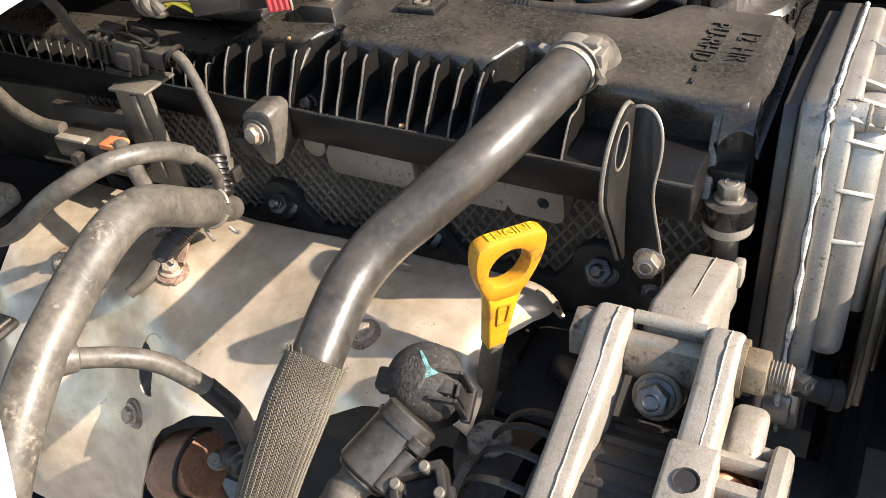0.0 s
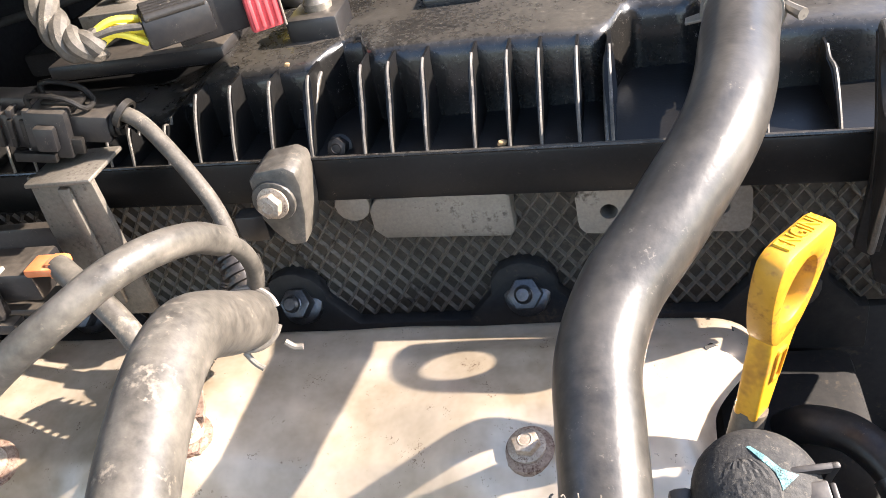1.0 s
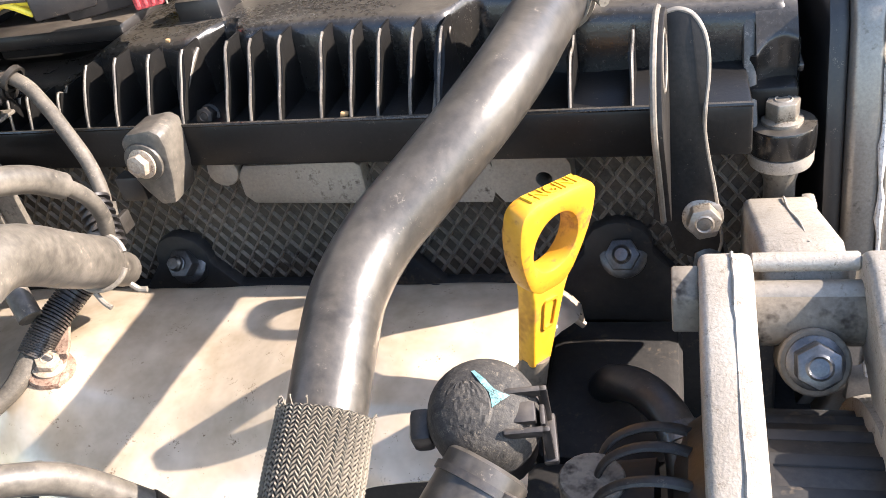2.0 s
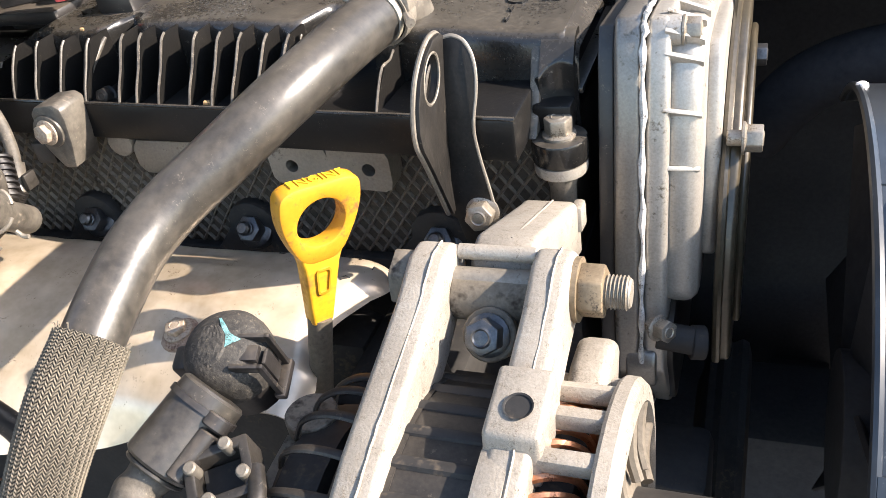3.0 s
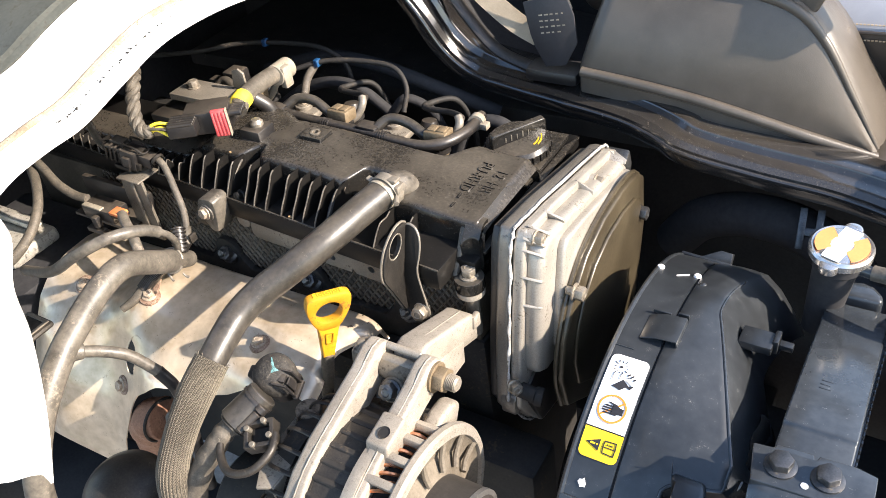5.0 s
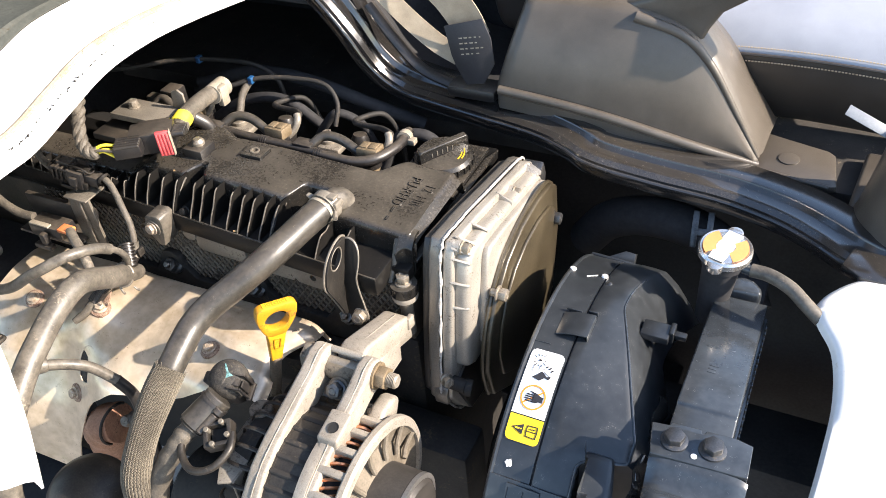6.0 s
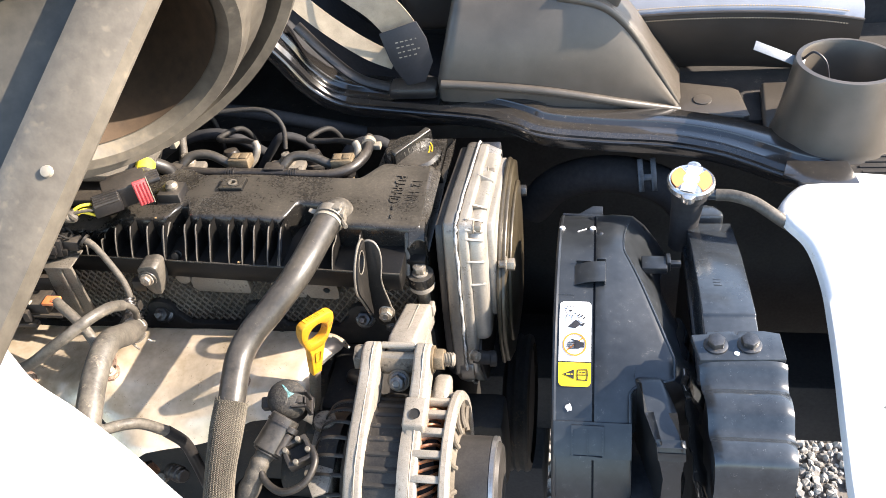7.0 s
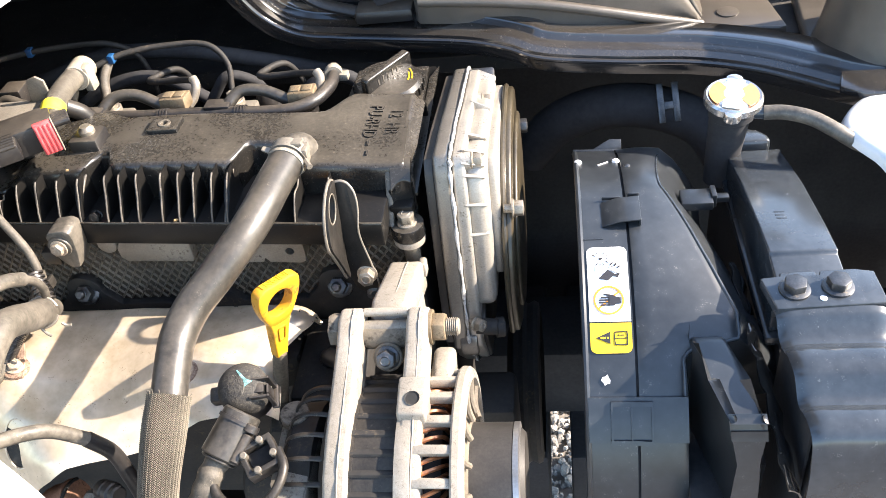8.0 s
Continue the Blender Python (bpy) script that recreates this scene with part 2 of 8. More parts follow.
M_LEG = material("dusty_bracket_steel", (0.10, 0.088, 0.07), (0.19, 0.167, 0.135), 0.55, 0.3, 40, 700, 0.3, (0.06, 0.048, 0.036), 0.35, 60)
M_TAG = material("grey_white_tag", (0.17, 0.185, 0.205), (0.23, 0.25, 0.27), 0.5, 0, 60, 500, 0.1)
M_CHIP = material("tan_wood_chip", (0.24, 0.15, 0.065), (0.36, 0.24, 0.12), 0.85, 0, 90, 900, 0.2)
M_DUCT = material("dirty_grey_duct", (0.060, 0.051, 0.039), (0.135, 0.117, 0.09), 0.5, 0, 22, 300, 0.4, (0.19, 0.16, 0.117), 0.25, 40)
M_PLATED = material("olive_grey_plate", (0.034, 0.031, 0.024), (0.075, 0.067, 0.052), 0.55, 0, 22, 300, 0.2, (0.11, 0.095, 0.07), 0.2, 40)
M_DUCTIN = material("brown_duct_lining", (0.030, 0.020, 0.011), (0.075, 0.047, 0.026), 0.7, 0, 20, 300, 0.3)
M_BLUE = material("blue_clip_plastic", (0.008, 0.04, 0.12), (0.012, 0.07, 0.18), 0.4, 0, 60, 500, 0.1)
M_TEAL = material("teal_paint_mark", (0.08, 0.21, 0.21), (0.20, 0.40, 0.40), 0.6, 0, 200, 900, 0.2, (0.03, 0.03, 0.028), 0.6, 260)
M_CAP = material("grainy_cap", (0.012, 0.011, 0.010), (0.045, 0.040, 0.033), 0.75, 0, 240, 900, 1.0, (0.17, 0.145, 0.11), 0.30, 520)
M_STEEL = material("steel_line", (0.30, 0.29, 0.28), (0.48, 0.46, 0.44), 0.3, 0.85, 40, 600, 0.1)
M_CAPM = material("bright_steel_cap", (0.62, 0.60, 0.57), (0.75, 0.73, 0.70), 0.25, 0.9, 40, 600, 0.08)
M_PALE = material("pale_plastic", (0.19, 0.165, 0.125), (0.32, 0.285, 0.225), 0.55, 0, 60, 500, 0.2, (0.09, 0.075, 0.055), 0.3, 110)
M_LAMIN = material("stator_lamination", (0.022, 0.02, 0.018), (0.055, 0.048, 0.04), 0.45, 0.4, 40, 600, 0.3, (0.15, 0.125, 0.095), 0.15, 120)
M_PULLEY = material("pulley_grey", (0.032, 0.029, 0.026), (0.058, 0.052, 0.046), 0.45, 0.3, 40, 600, 0.1)
M_TERM = material("brown_terminal", (0.11, 0.08, 0.045), (0.23, 0.175, 0.11), 0.55, 0.2, 60, 600, 0.3, (0.05, 0.04, 0.03), 0.35, 120)
# grey lowered so the colour carries the pillar's shade; scrape marks share it
M_PILLAR = material("shade_darkened_grey", (0.045, 0.048, 0.042), (0.085, 0.089, 0.078), 0.6, 0, 14, 300, 0.15, (0.06, 0.053, 0.04), 0.3, 30, spec=0.2)
M_BURNT = material("burnt_metal", (0.018, 0.022, 0.028), (0.075, 0.088, 0.100), 0.45, 0.4, 60, 500, 0.5, (0.30, 0.31, 0.31), 0.28, 120)
M_FOIL = material("torn_foil", (0.42, 0.42, 0.43), (0.60, 0.60, 0.60), 0.4, 0.3, 200, 700, 0.5, (0.02, 0.022, 0.03), 0.5, 150)
M_GREASE = material("greasy_speckled_metal", (0.34, 0.32, 0.28), (0.55, 0.52, 0.46), 0.35, 0.4, 60, 500, 0.4, (0.025, 0.023, 0.02), 0.42, 180)


# ---- geometry helpers ----
def V(p):
    return Vector(p)


def basis(o, xdir, ydir):
    """A pose with its own x and y directions."""
    x = V(xdir).normalized()
    z = x.cross(V(ydir)).normalized()
    y = z.cross(x)
    return Matrix.Translation(o) @ Matrix((x, y, z)).transposed().to_4x4()


def axis_pose(o, d):
    return Matrix.Translation(o) @ V(d).to_track_quat("Z", "Y").to_matrix().to_4x4()


PLANE_X = Matrix(((0, 0, 1, 0), (1, 0, 0, 0), (0, 1, 0, 0), (0, 0, 0, 1)))      # outline (y, z), thickness along x
PLANE_Y = Matrix(((1, 0, 0, 0), (0, 0, -1, 0), (0, 1, 0, 0), (0, 0, 0, 1)))     # outline (x, z), thickness along -y


def bevelled(bm, w, seg=2, angle=0.5):
    if w > 0:
        edges = [e for e in bm.edges if len(e.link_faces) == 2 and e.calc_face_angle(0) > angle]
        bmesh.ops.bevel(bm, geom=edges, offset=w, segments=seg, affect="EDGES", profile=0.5, clamp_overlap=True)
    return bm


def box(lo, hi, bev=0.001, m=None):
    bm = bmesh.new()
    lo, hi = V(lo), V(hi)
    bmesh.ops.create_cube(bm, size=1, matrix=Matrix.Translation((lo + hi) / 2) @ Matrix.Diagonal((*(hi - lo), 1)))
    bevelled(bm, bev)
    if m:
        bm.transform(m)
    return bm


def extrude(outline, lo, hi, m=None, bev=0.0, seg=2):
    """A closed outline (x, y) drawn up from lo to hi along z."""
    bm = bmesh.new()
    a = [bm.verts.new((x, y, lo)) for x, y in outline]
    b = [bm.verts.new((x, y, hi)) for x, y in outline]
    n = len(a)
    bm.faces.new(a[::-1])
    bm.faces.new(b)
    for i in range(n):
        bm.faces.new((a[i], a[(i + 1) % n], b[(i + 1) % n], b[i]))
    bmesh.ops.recalc_face_normals(bm, faces=bm.faces)
    bevelled(bm, bev, seg, 0.6)
    if m:
        bm.transform(m)
    return bm


def ring_plate(outer, inner, lo, hi, m=None, bev=0.0):
    """A plate with one hole: outlines with the same number of points."""
    bm = bmesh.new()
    loops = [[bm.verts.new((x, y, z)) for x, y in o] for z in (lo, hi) for o in (outer, inner)]
    n = len(outer)
    for i in range(n):
        j = (i + 1) % n
        o0, i0, o1, i1 = loops
        bm.faces.new((o0[j], o0[i], i0[i], i0[j]))
        bm.faces.new((o1[i], o1[j], i1[j], i1[i]))
        bm.faces.new((o0[i], o0[j], o1[j], o1[i]))
        bm.faces.new((i0[j], i0[i], i1[i], i1[j]))
    bmesh.ops.recalc_face_normals(bm, faces=bm.faces)
    bevelled(bm, bev, 2, 0.9)
    if m:
        bm.transform(m)
    return bm


def lathe(profile, m=None, seg=24, turn=2 * math.pi):
    """Profile rows (radius, height) turned round z."""
    bm = bmesh.new()
    full = abs(turn - 2 * math.pi) < 1e-6
    cols = seg if full else seg + 1
    grid = []
    for r, h in profile:
        if r < 1e-7:
            v = bm.verts.new((0, 0, h))
            grid.append([v] * cols)
        else:
            grid.append([bm.verts.new((r * math.cos(turn * k / seg), r * math.sin(turn * k / seg), h)) for k in range(cols)])
    for a, b in zip(grid, grid[1:]):
        for k in range(seg):
            q = (a[k], a[(k + 1) % cols], b[(k + 1) % cols], b[k])
            q = list(dict.fromkeys(q))
            if len(q) > 2:
                bm.faces.new(q)
    bmesh.ops.recalc_face_normals(bm, faces=bm.faces)
    if m:
        bm.transform(m)
    return bm


def cyl(p0, p1, r, r1=None, seg=20, bev=0.0006):
    p0, p1 = V(p0), V(p1)
    h = (p1 - p0).length
    r1 = r if r1 is None else r1
    b = min(bev, r * 0.4, r1 * 0.4, h * 0.3)
    return lathe([(0, 0), (r - b, 0), (r, b), (r1, h - b), (r1 - b, h), (0, h)], axis_pose(p0, p1 - p0), seg)


def smooth_line(pts, per=8):
    """A curve through the points (centripetal spline)."""
    pts = [V(p) for p in pts]
    ext = [pts[0] * 2 - pts[1]] + pts + [pts[-1] * 2 - pts[-2]]
    out = []
    for i in range(1, len(ext) - 2):
        p0, p1, p2, p3 = ext[i - 1:i + 3]
        t0 = 0.0
        t1 = t0 + max((p1 - p0).length, 1e-6) ** 0.5
        t2 = t1 + max((p2 - p1).length, 1e-6) ** 0.5
        t3 = t2 + max((p3 - p2).length, 1e-6) ** 0.5
        for k in range(per):
            t = t1 + (t2 - t1) * k / per
            a1 = p0 * ((t1 - t) / (t1 - t0)) + p1 * ((t - t0) / (t1 - t0))
            a2 = p1 * ((t2 - t) / (t2 - t1)) + p2 * ((t - t1) / (t2 - t1))
            a3 = p2 * ((t3 - t) / (t3 - t2)) + p3 * ((t - t2) / (t3 - t2))
            b1 = a1 * ((t2 - t) / (t2 - t0)) + a2 * ((t - t0) / (t2 - t0))
            b2 = a2 * ((t3 - t) / (t3 - t1)) + a3 * ((t - t1) / (t3 - t1))
            out.append(b1 * ((t2 - t) / (t2 - t1)) + b2 * ((t - t1) / (t2 - t1)))
    return out + [pts[-1]]


def sweep_frames(line):
    """Points with two cross directions carried along without twist."""
    tangents = [(line[min(i + 1, len(line) - 1)] - line[max(i - 1, 0)]).normalized() for i in range(len(line))]
    ref = V((0, 0, 1)) if abs(tangents[0].z) < 0.9 else V((1, 0, 0))
    u = (ref - tangents[0] * ref.dot(tangents[0])).normalized()
    out = []
    for p, t in zip(line, tangents):
        u = (u - t * u.dot(t)).normalized()
        out.append((p, u, t.cross(u), t))
    return out


def tube(pts, r, seg=14, per=8, hollow=0.0, flat=1.0, smooth=True):
    """A hose or wire through the points; r is a number or a function of the share of its length."""
    line = smooth_line(pts, per) if smooth else [V(p) for p in pts]
    fr = sweep_frames(line)
    bm = bmesh.new()
    rings = []
    for i, (p, u, w, t) in enumerate(fr):
        rr = r(i / (len(fr) - 1)) if callable(r) else r
        rings.append([bm.verts.new(p + (u * math.cos(a) * flat + w * math.sin(a)) * rr) for a in (2 * math.pi * k / seg for k in range(seg))])
    for a, b in zip(rings, rings[1:]):
        for k in range(seg):
            bm.faces.new((a[k], a[(k + 1) % seg], b[(k + 1) % seg], b[k]))
    for ring, flip, t in ((rings[0], True, fr[0][3]), (rings[-1], False, -fr[-1][3])):
        if hollow:
            c = sum((v.co for v in ring), V((0, 0, 0))) / seg
            inner = [bm.verts.new(c + (v.co - c) * hollow) for v in ring]
            deep = [bm.verts.new(v.co + t * hollow * 0.012) for v in inner]
            for a, b in ((ring, inner), (inner, deep)):
                for k in range(seg):
                    bm.faces.new((a[k], a[(k + 1) % seg], b[(k + 1) % seg], b[k]))
            bm.faces.new(deep)
        else:
            bm.faces.new(ring[::-1] if flip else ring)
    bmesh.ops.recalc_face_normals(bm, faces=bm.faces)
    return bm


def strip(rows, thick, bev=0.0):
    """A sheet from rows of points (all rows alike in number), given a thickness behind its face."""
    bm = bmesh.new()
    grid = [[bm.verts.new(p) for p in row] for row in rows]
    for a, b in zip(grid, grid[1:]):
        for k in range(len(a) - 1):
            bm.faces.new((a[k], a[k + 1], b[k + 1], b[k]))
    bm.normal_update()
    low = [[bm.verts.new(v.co - v.normal * thick) for v in row] for row in grid]
    for a, b in zip(low, low[1:]):
        for k in range(len(a) - 1):
            bm.faces.new((b[k], b[k + 1], a[k + 1], a[k]))
    loop = [(0, k) for k in range(len(grid[0]))] + [(i, -1) for i in range(1, len(grid))] + [(-1, k) for k in range(len(grid[0]) - 2, -1, -1)] + [(i, 0) for i in range(len(grid) - 2, 0, -1)]
    for (i, k), (j, q) in zip(loop, loop[1:] + loop[:1]):
        bm.faces.new((grid[i][k], low[i][k], low[j][q], grid[j][q]))
    bmesh.ops.recalc_face_normals(bm, faces=bm.faces)
    return bm


def join(*bms):
    out = bmesh.new()
    tmp = bpy.data.meshes.new("tmp")
    for b in bms:
        b.to_mesh(tmp)
        out.from_mesh(tmp)
        b.free()
    bpy.data.meshes.remove(tmp)
    return out


ROOT = {}


def mesh_object(name, bm, mat, origin=(0, 0, 0), sharp=0.6):
    bm.transform(Matrix.Translation(-V(origin)))
    me = bpy.data.meshes.new(name)
    bm.to_mesh(me)
    bm.free()
    me.materials.append(mat)
    me.polygons.foreach_set("use_smooth", [True] * len(me.polygons))
    me.set_sharp_from_angle(angle=sharp)
    ob = new(name, me)
    ROOT[ob.name] = V(origin)
    return ob


def thing(name, at, label, category, group="", kind=""):
    ob = new(name)
    ob.empty_display_size = 0.01
    ob.location = at
    ROOT[ob.name] = V(at)
    return tagged(ob, label, category, group, kind)


def part(name, bm, mat, parent, label="", sharp=0.6):
    """One mesh under a thing or under a part of it."""
    ob = mesh_object(name, bm, mat, ROOT[parent.name], sharp)
    ob.parent = parent
    return tagged(ob, label)


def solo(name, bm, mat, at, label, category, group="", kind="", sharp=0.6):
    ob = mesh_object(name, bm, mat, at, sharp)
    ob.location = at
    return tagged(ob, label, category, group, kind)


def letters(body, size, depth, m):
    c = bpy.data.curves.new("letters", "FONT")
    c.body, c.size, c.extrude, c.align_x, c.align_y = body, size, depth, "CENTER", "CENTER"
    c.resolution_u = 2
    ob = bpy.data.objects.new("letters", c)
    scene.collection.objects.link(ob)
    me = bpy.data.meshes.new_from_object(ob.evaluated_get(bpy.context.evaluated_depsgraph_get()))
    bpy.data.objects.remove(ob)
    bm = bmesh.new()
    bm.from_mesh(me)
    bpy.data.meshes.remove(me)
    bm.transform(m)
    return bm


def arc(cx, cy, r, a0, a1, n):
    return [(cx + r * math.cos(radians(a0 + (a1 - a0) * k / (n - 1))), cy + r * math.sin(radians(a0 + (a1 - a0) * k / (n - 1)))) for k in range(n)]


def circle(cx, cy, r, n=24):
    return [(cx + r * math.cos(2 * math.pi * k / n), cy + r * math.sin(2 * math.pi * k / n)) for k in range(n)]


def hexagon(af, turn=0.0):
    r = af / math.sqrt(3)
    return [(r * math.cos(radians(60 * k + turn)), r * math.sin(radians(60 * k + turn))) for k in range(6)]


# ---- bolts: one of each kind, then copies ----
def make_bolt(af, mat, label, flange=1.36, head=0.7, dish=True):
    """Flange bolt along +z, its seat at z = 0; af: width across flats."""
    b = thing("flange_bolt", (0, 0, 0), label, "bolt", "engine bolts")
    part("flange", lathe([(0, 0), (af * flange / 2, 0), (af * flange / 2, af * 0.1), (af * 0.5, af * 0.2), (0, af * 0.2)], None, 24), mat, b)
    hb = extrude(hexagon(af), af * 0.1, af * (0.1 + head), None, af * 0.06)
    part("hex_head", hb, mat, b)
    if dish:
        part("head_mark", lathe([(af * 0.22, af * (0.1 + head)), (af * 0.27, af * (0.135 + head)), (af * 0.33, af * (0.1 + head))], None, 16), mat, b)
    part("shank", cyl((0, 0, -af * 0.6), (0, 0, 0.0004), af * 0.33, None, 12), mat, b)
    return b


BOLTS = {}


def bolt(kind, at, direction, turn=0.0):
    af, mat, label = {
        "zinc": (0.0108, M_ZINC, "dusty zinc-plated hex flange bolt on the engine"),
        "dark": (0.0112, M_BOLTD, "dark phosphated hex flange bolt on the engine"),
        "tiny": (0.0072, M_EYE, "small dark hex bolt in a scoop of the cover"),
        "small": (0.009, M_ZINC, "small bright hex bolt on the engine"),
        "rusty": (0.0088, M_RUSTZ, "rusty hex flange bolt holding the heat shield"),
        "tank": (0.0125, M_BOLTD, "dark hex flange bolt on the radiator bracket"),
    }[kind]
    m = axis_pose(at, direction) @ pose(0, 0, 0, 0, 0, turn)
    if kind not in BOLTS:
        BOLTS[kind] = make_bolt(af, mat, label, 1.5 if kind in ("rusty", "tank") else 1.36, {"rusty": 0.42, "tank": 0.5}.get(kind, 0.7), kind != "tank")
        BOLTS[kind].matrix_basis = m
        return BOLTS[kind]
    return copy_thing(BOLTS[kind], m)


# ---- setting: ground and the dark shell of the bay ----
def build_ground():
    bm = bmesh.new()
    bmesh.ops.create_grid(bm, x_segments=2, y_segments=2, size=400)
    mesh = solo("ground", bm, M_SOIL, (0, 0, 0), "grey gravel ground under the open van", "ground", kind="structure")
    rnd = random.Random(3)
    base = bmesh.new()
    bmesh.ops.create_icosphere(base, subdivisions=1, radius=1)
    shape = [v.co.copy() for v in base.verts]
    faces = [[v.index for v in f.verts] for f in base.faces]
    base.free()
    verts, polys = [], []
    for x0, x1, y0, y1, n in ((0.0, 1.0, 0.3, 1.0, 7500),):
        for _ in range(n):
            c = V((rnd.uniform(x0, x1), rnd.uniform(y0, y1), rnd.uniform(0.0, 0.008)))
            s = rnd.choice((0.005, 0.007, 0.009, 0.012)) * rnd.uniform(0.8, 1.25)
            q = Euler((rnd.uniform(0, 6), rnd.uniform(0, 6), rnd.uniform(0, 6))).to_matrix()
            k = V((1, rnd.uniform(0.6, 0.9), rnd.uniform(0.45, 0.8)))
            o = len(verts)
            verts += [tuple(c + q @ V((p.x * k.x, p.y * k.y, p.z * k.z)) * s * rnd.uniform(0.8, 1.15)) for p in shape]
            polys += [[o + i for i in f] for f in faces]
    me = bpy.data.meshes.new("gravel")
    me.from_pydata(verts, [], polys)
    gm = M_GRAVEL
    nt = gm.node_tree
    geo, hs, mr = nt.nodes.new("ShaderNodeNewGeometry"), nt.nodes.new("ShaderNodeHueSaturation"), nt.nodes.new("ShaderNodeMapRange")
    mr.inputs[3].default_value, mr.inputs[4].default_value = 0.45, 1.25
    nt.links.new(geo.outputs["Random Per Island"], mr.inputs[0])
    nt.links.new(mr.outputs[0], hs.inputs["Value"])
    b = nt.nodes["Principled BSDF"]
    src = b.inputs["Base Color"].links[0].from_socket
    nt.links.new(src, hs.inputs["Color"])
    nt.links.new(hs.outputs[0], b.inputs["Base Color"])
    me.materials.append(gm)
    tagged(new("gravel", me), "loose grey crushed gravel on the ground", "gravel", kind="stuff")
    return mesh


build_ground()
# dark walls of the bay, assumed and added to shut out light
solo("wall_back", box((-0.62, 0.52, 0.25), (0.95, 0.535, 1.075), 0.0), M_CAVITY, (0, 0.5, 0.25), "near-black wall added behind the engine to keep the bay dark", "wall", kind="structure")
solo("wall_left", box((-0.62, -0.22, 0.3), (-0.605, 0.519, 1.087), 0.0), M_CAVITY, (-0.6, 0, 0.3), "near-black side wall added to keep the engine bay dark", "wall", kind="structure")
solo("wall_right", box((0.70, -0.10, 0.25), (0.715, 0.498, 0.95), 0.002), M_CAVITY, (0.7, 0, 0.25), "near-black side wall added by the radiator to keep the bay dark", "wall", kind="structure")
solo("chassis_rail", box((-0.6, 0.272, 0.40), (0.68, 0.38, 0.52), 0.006), M_CAVITY, (0, 0.34, 0.4), "black chassis rail under the engine", "chassis rail", kind="structure")
# assumed side rails, added to cover gravel where the gaps are dark
solo("chassis_side_rail", box((0.0, 0.20, 0.28), (0.173, 1.2, 0.40), 0.006), M_CAVITY, (0.08, 0.5, 0.28), "assumed dark side rail beneath the engine, covering the gravel", "chassis rail", kind="structure")
solo("chassis_side_rail", box((0.202, 0.20, 0.28), (0.27, 1.2, 0.40), 0.006), M_CAVITY, (0.24, 0.5, 0.28), "assumed dark side rail beneath the radiator, covering the gravel", "chassis rail", kind="structure")
solo("chassis_crossmember", box((-0.6, -0.14, 0.36), (0.12, -0.02, 0.50), 0.006), M_CAVITY, (0, -0.08, 0.36), "black crossmember under the engine", "crossmember", kind="structure")


# unseen cabin shell over and behind the opened seat, added to cut sky light
solo("cabin_roof", box((-1.3, 0.05, 1.95), (0.10, 1.7, 1.98), 0.01), M_LINER, (0, 0.8, 1.95), "unseen grey-beige cabin roof added to shut out the sky", "ceiling", kind="structure")
solo("cabin_wall_rear", box((-1.33, 0.0, 0.95), (-1.302, 1.7, 1.948), 0.01), M_LINER, (-1.3, 0.8, 0.95), "unseen grey-beige rear cabin wall added to limit sky light", "wall", kind="structure")
solo("cabin_wall_far", box((-1.3, 1.703, 1.402), (0.10, 1.73, 1.948), 0.01), M_LINER, (0, 1.7, 1.4), "unseen grey-beige far wall added to block the sky's reflection", "wall", kind="structure")
# two unseen slabs, added so no sun falls on the bay walls
solo("under_seat_floor", box((-0.95, -0.10, 1.088), (-0.268, 0.75, 1.096), 0.002), M_CAVITY, (-0.5, 0.3, 1.09), "unseen dark slab added to keep the sun out of the bay", "floor pan", kind="structure")
solo("under_seat_floor", box((-0.32, 0.262, 1.076), (-0.13, 0.75, 1.084), 0.002), M_CAVITY, (-0.2, 0.5, 1.09), "unseen dark slab added to keep the sun out of the bay", "floor pan", kind="structure")
solo("cabin_wall_door", box((-1.3, 1.703, 0.9), (0.95, 1.73, 1.40), 0.01), M_LINER, (0, 1.7, 0.9), "unseen grey-beige low far wall added to limit sky light", "wall", kind="structure")


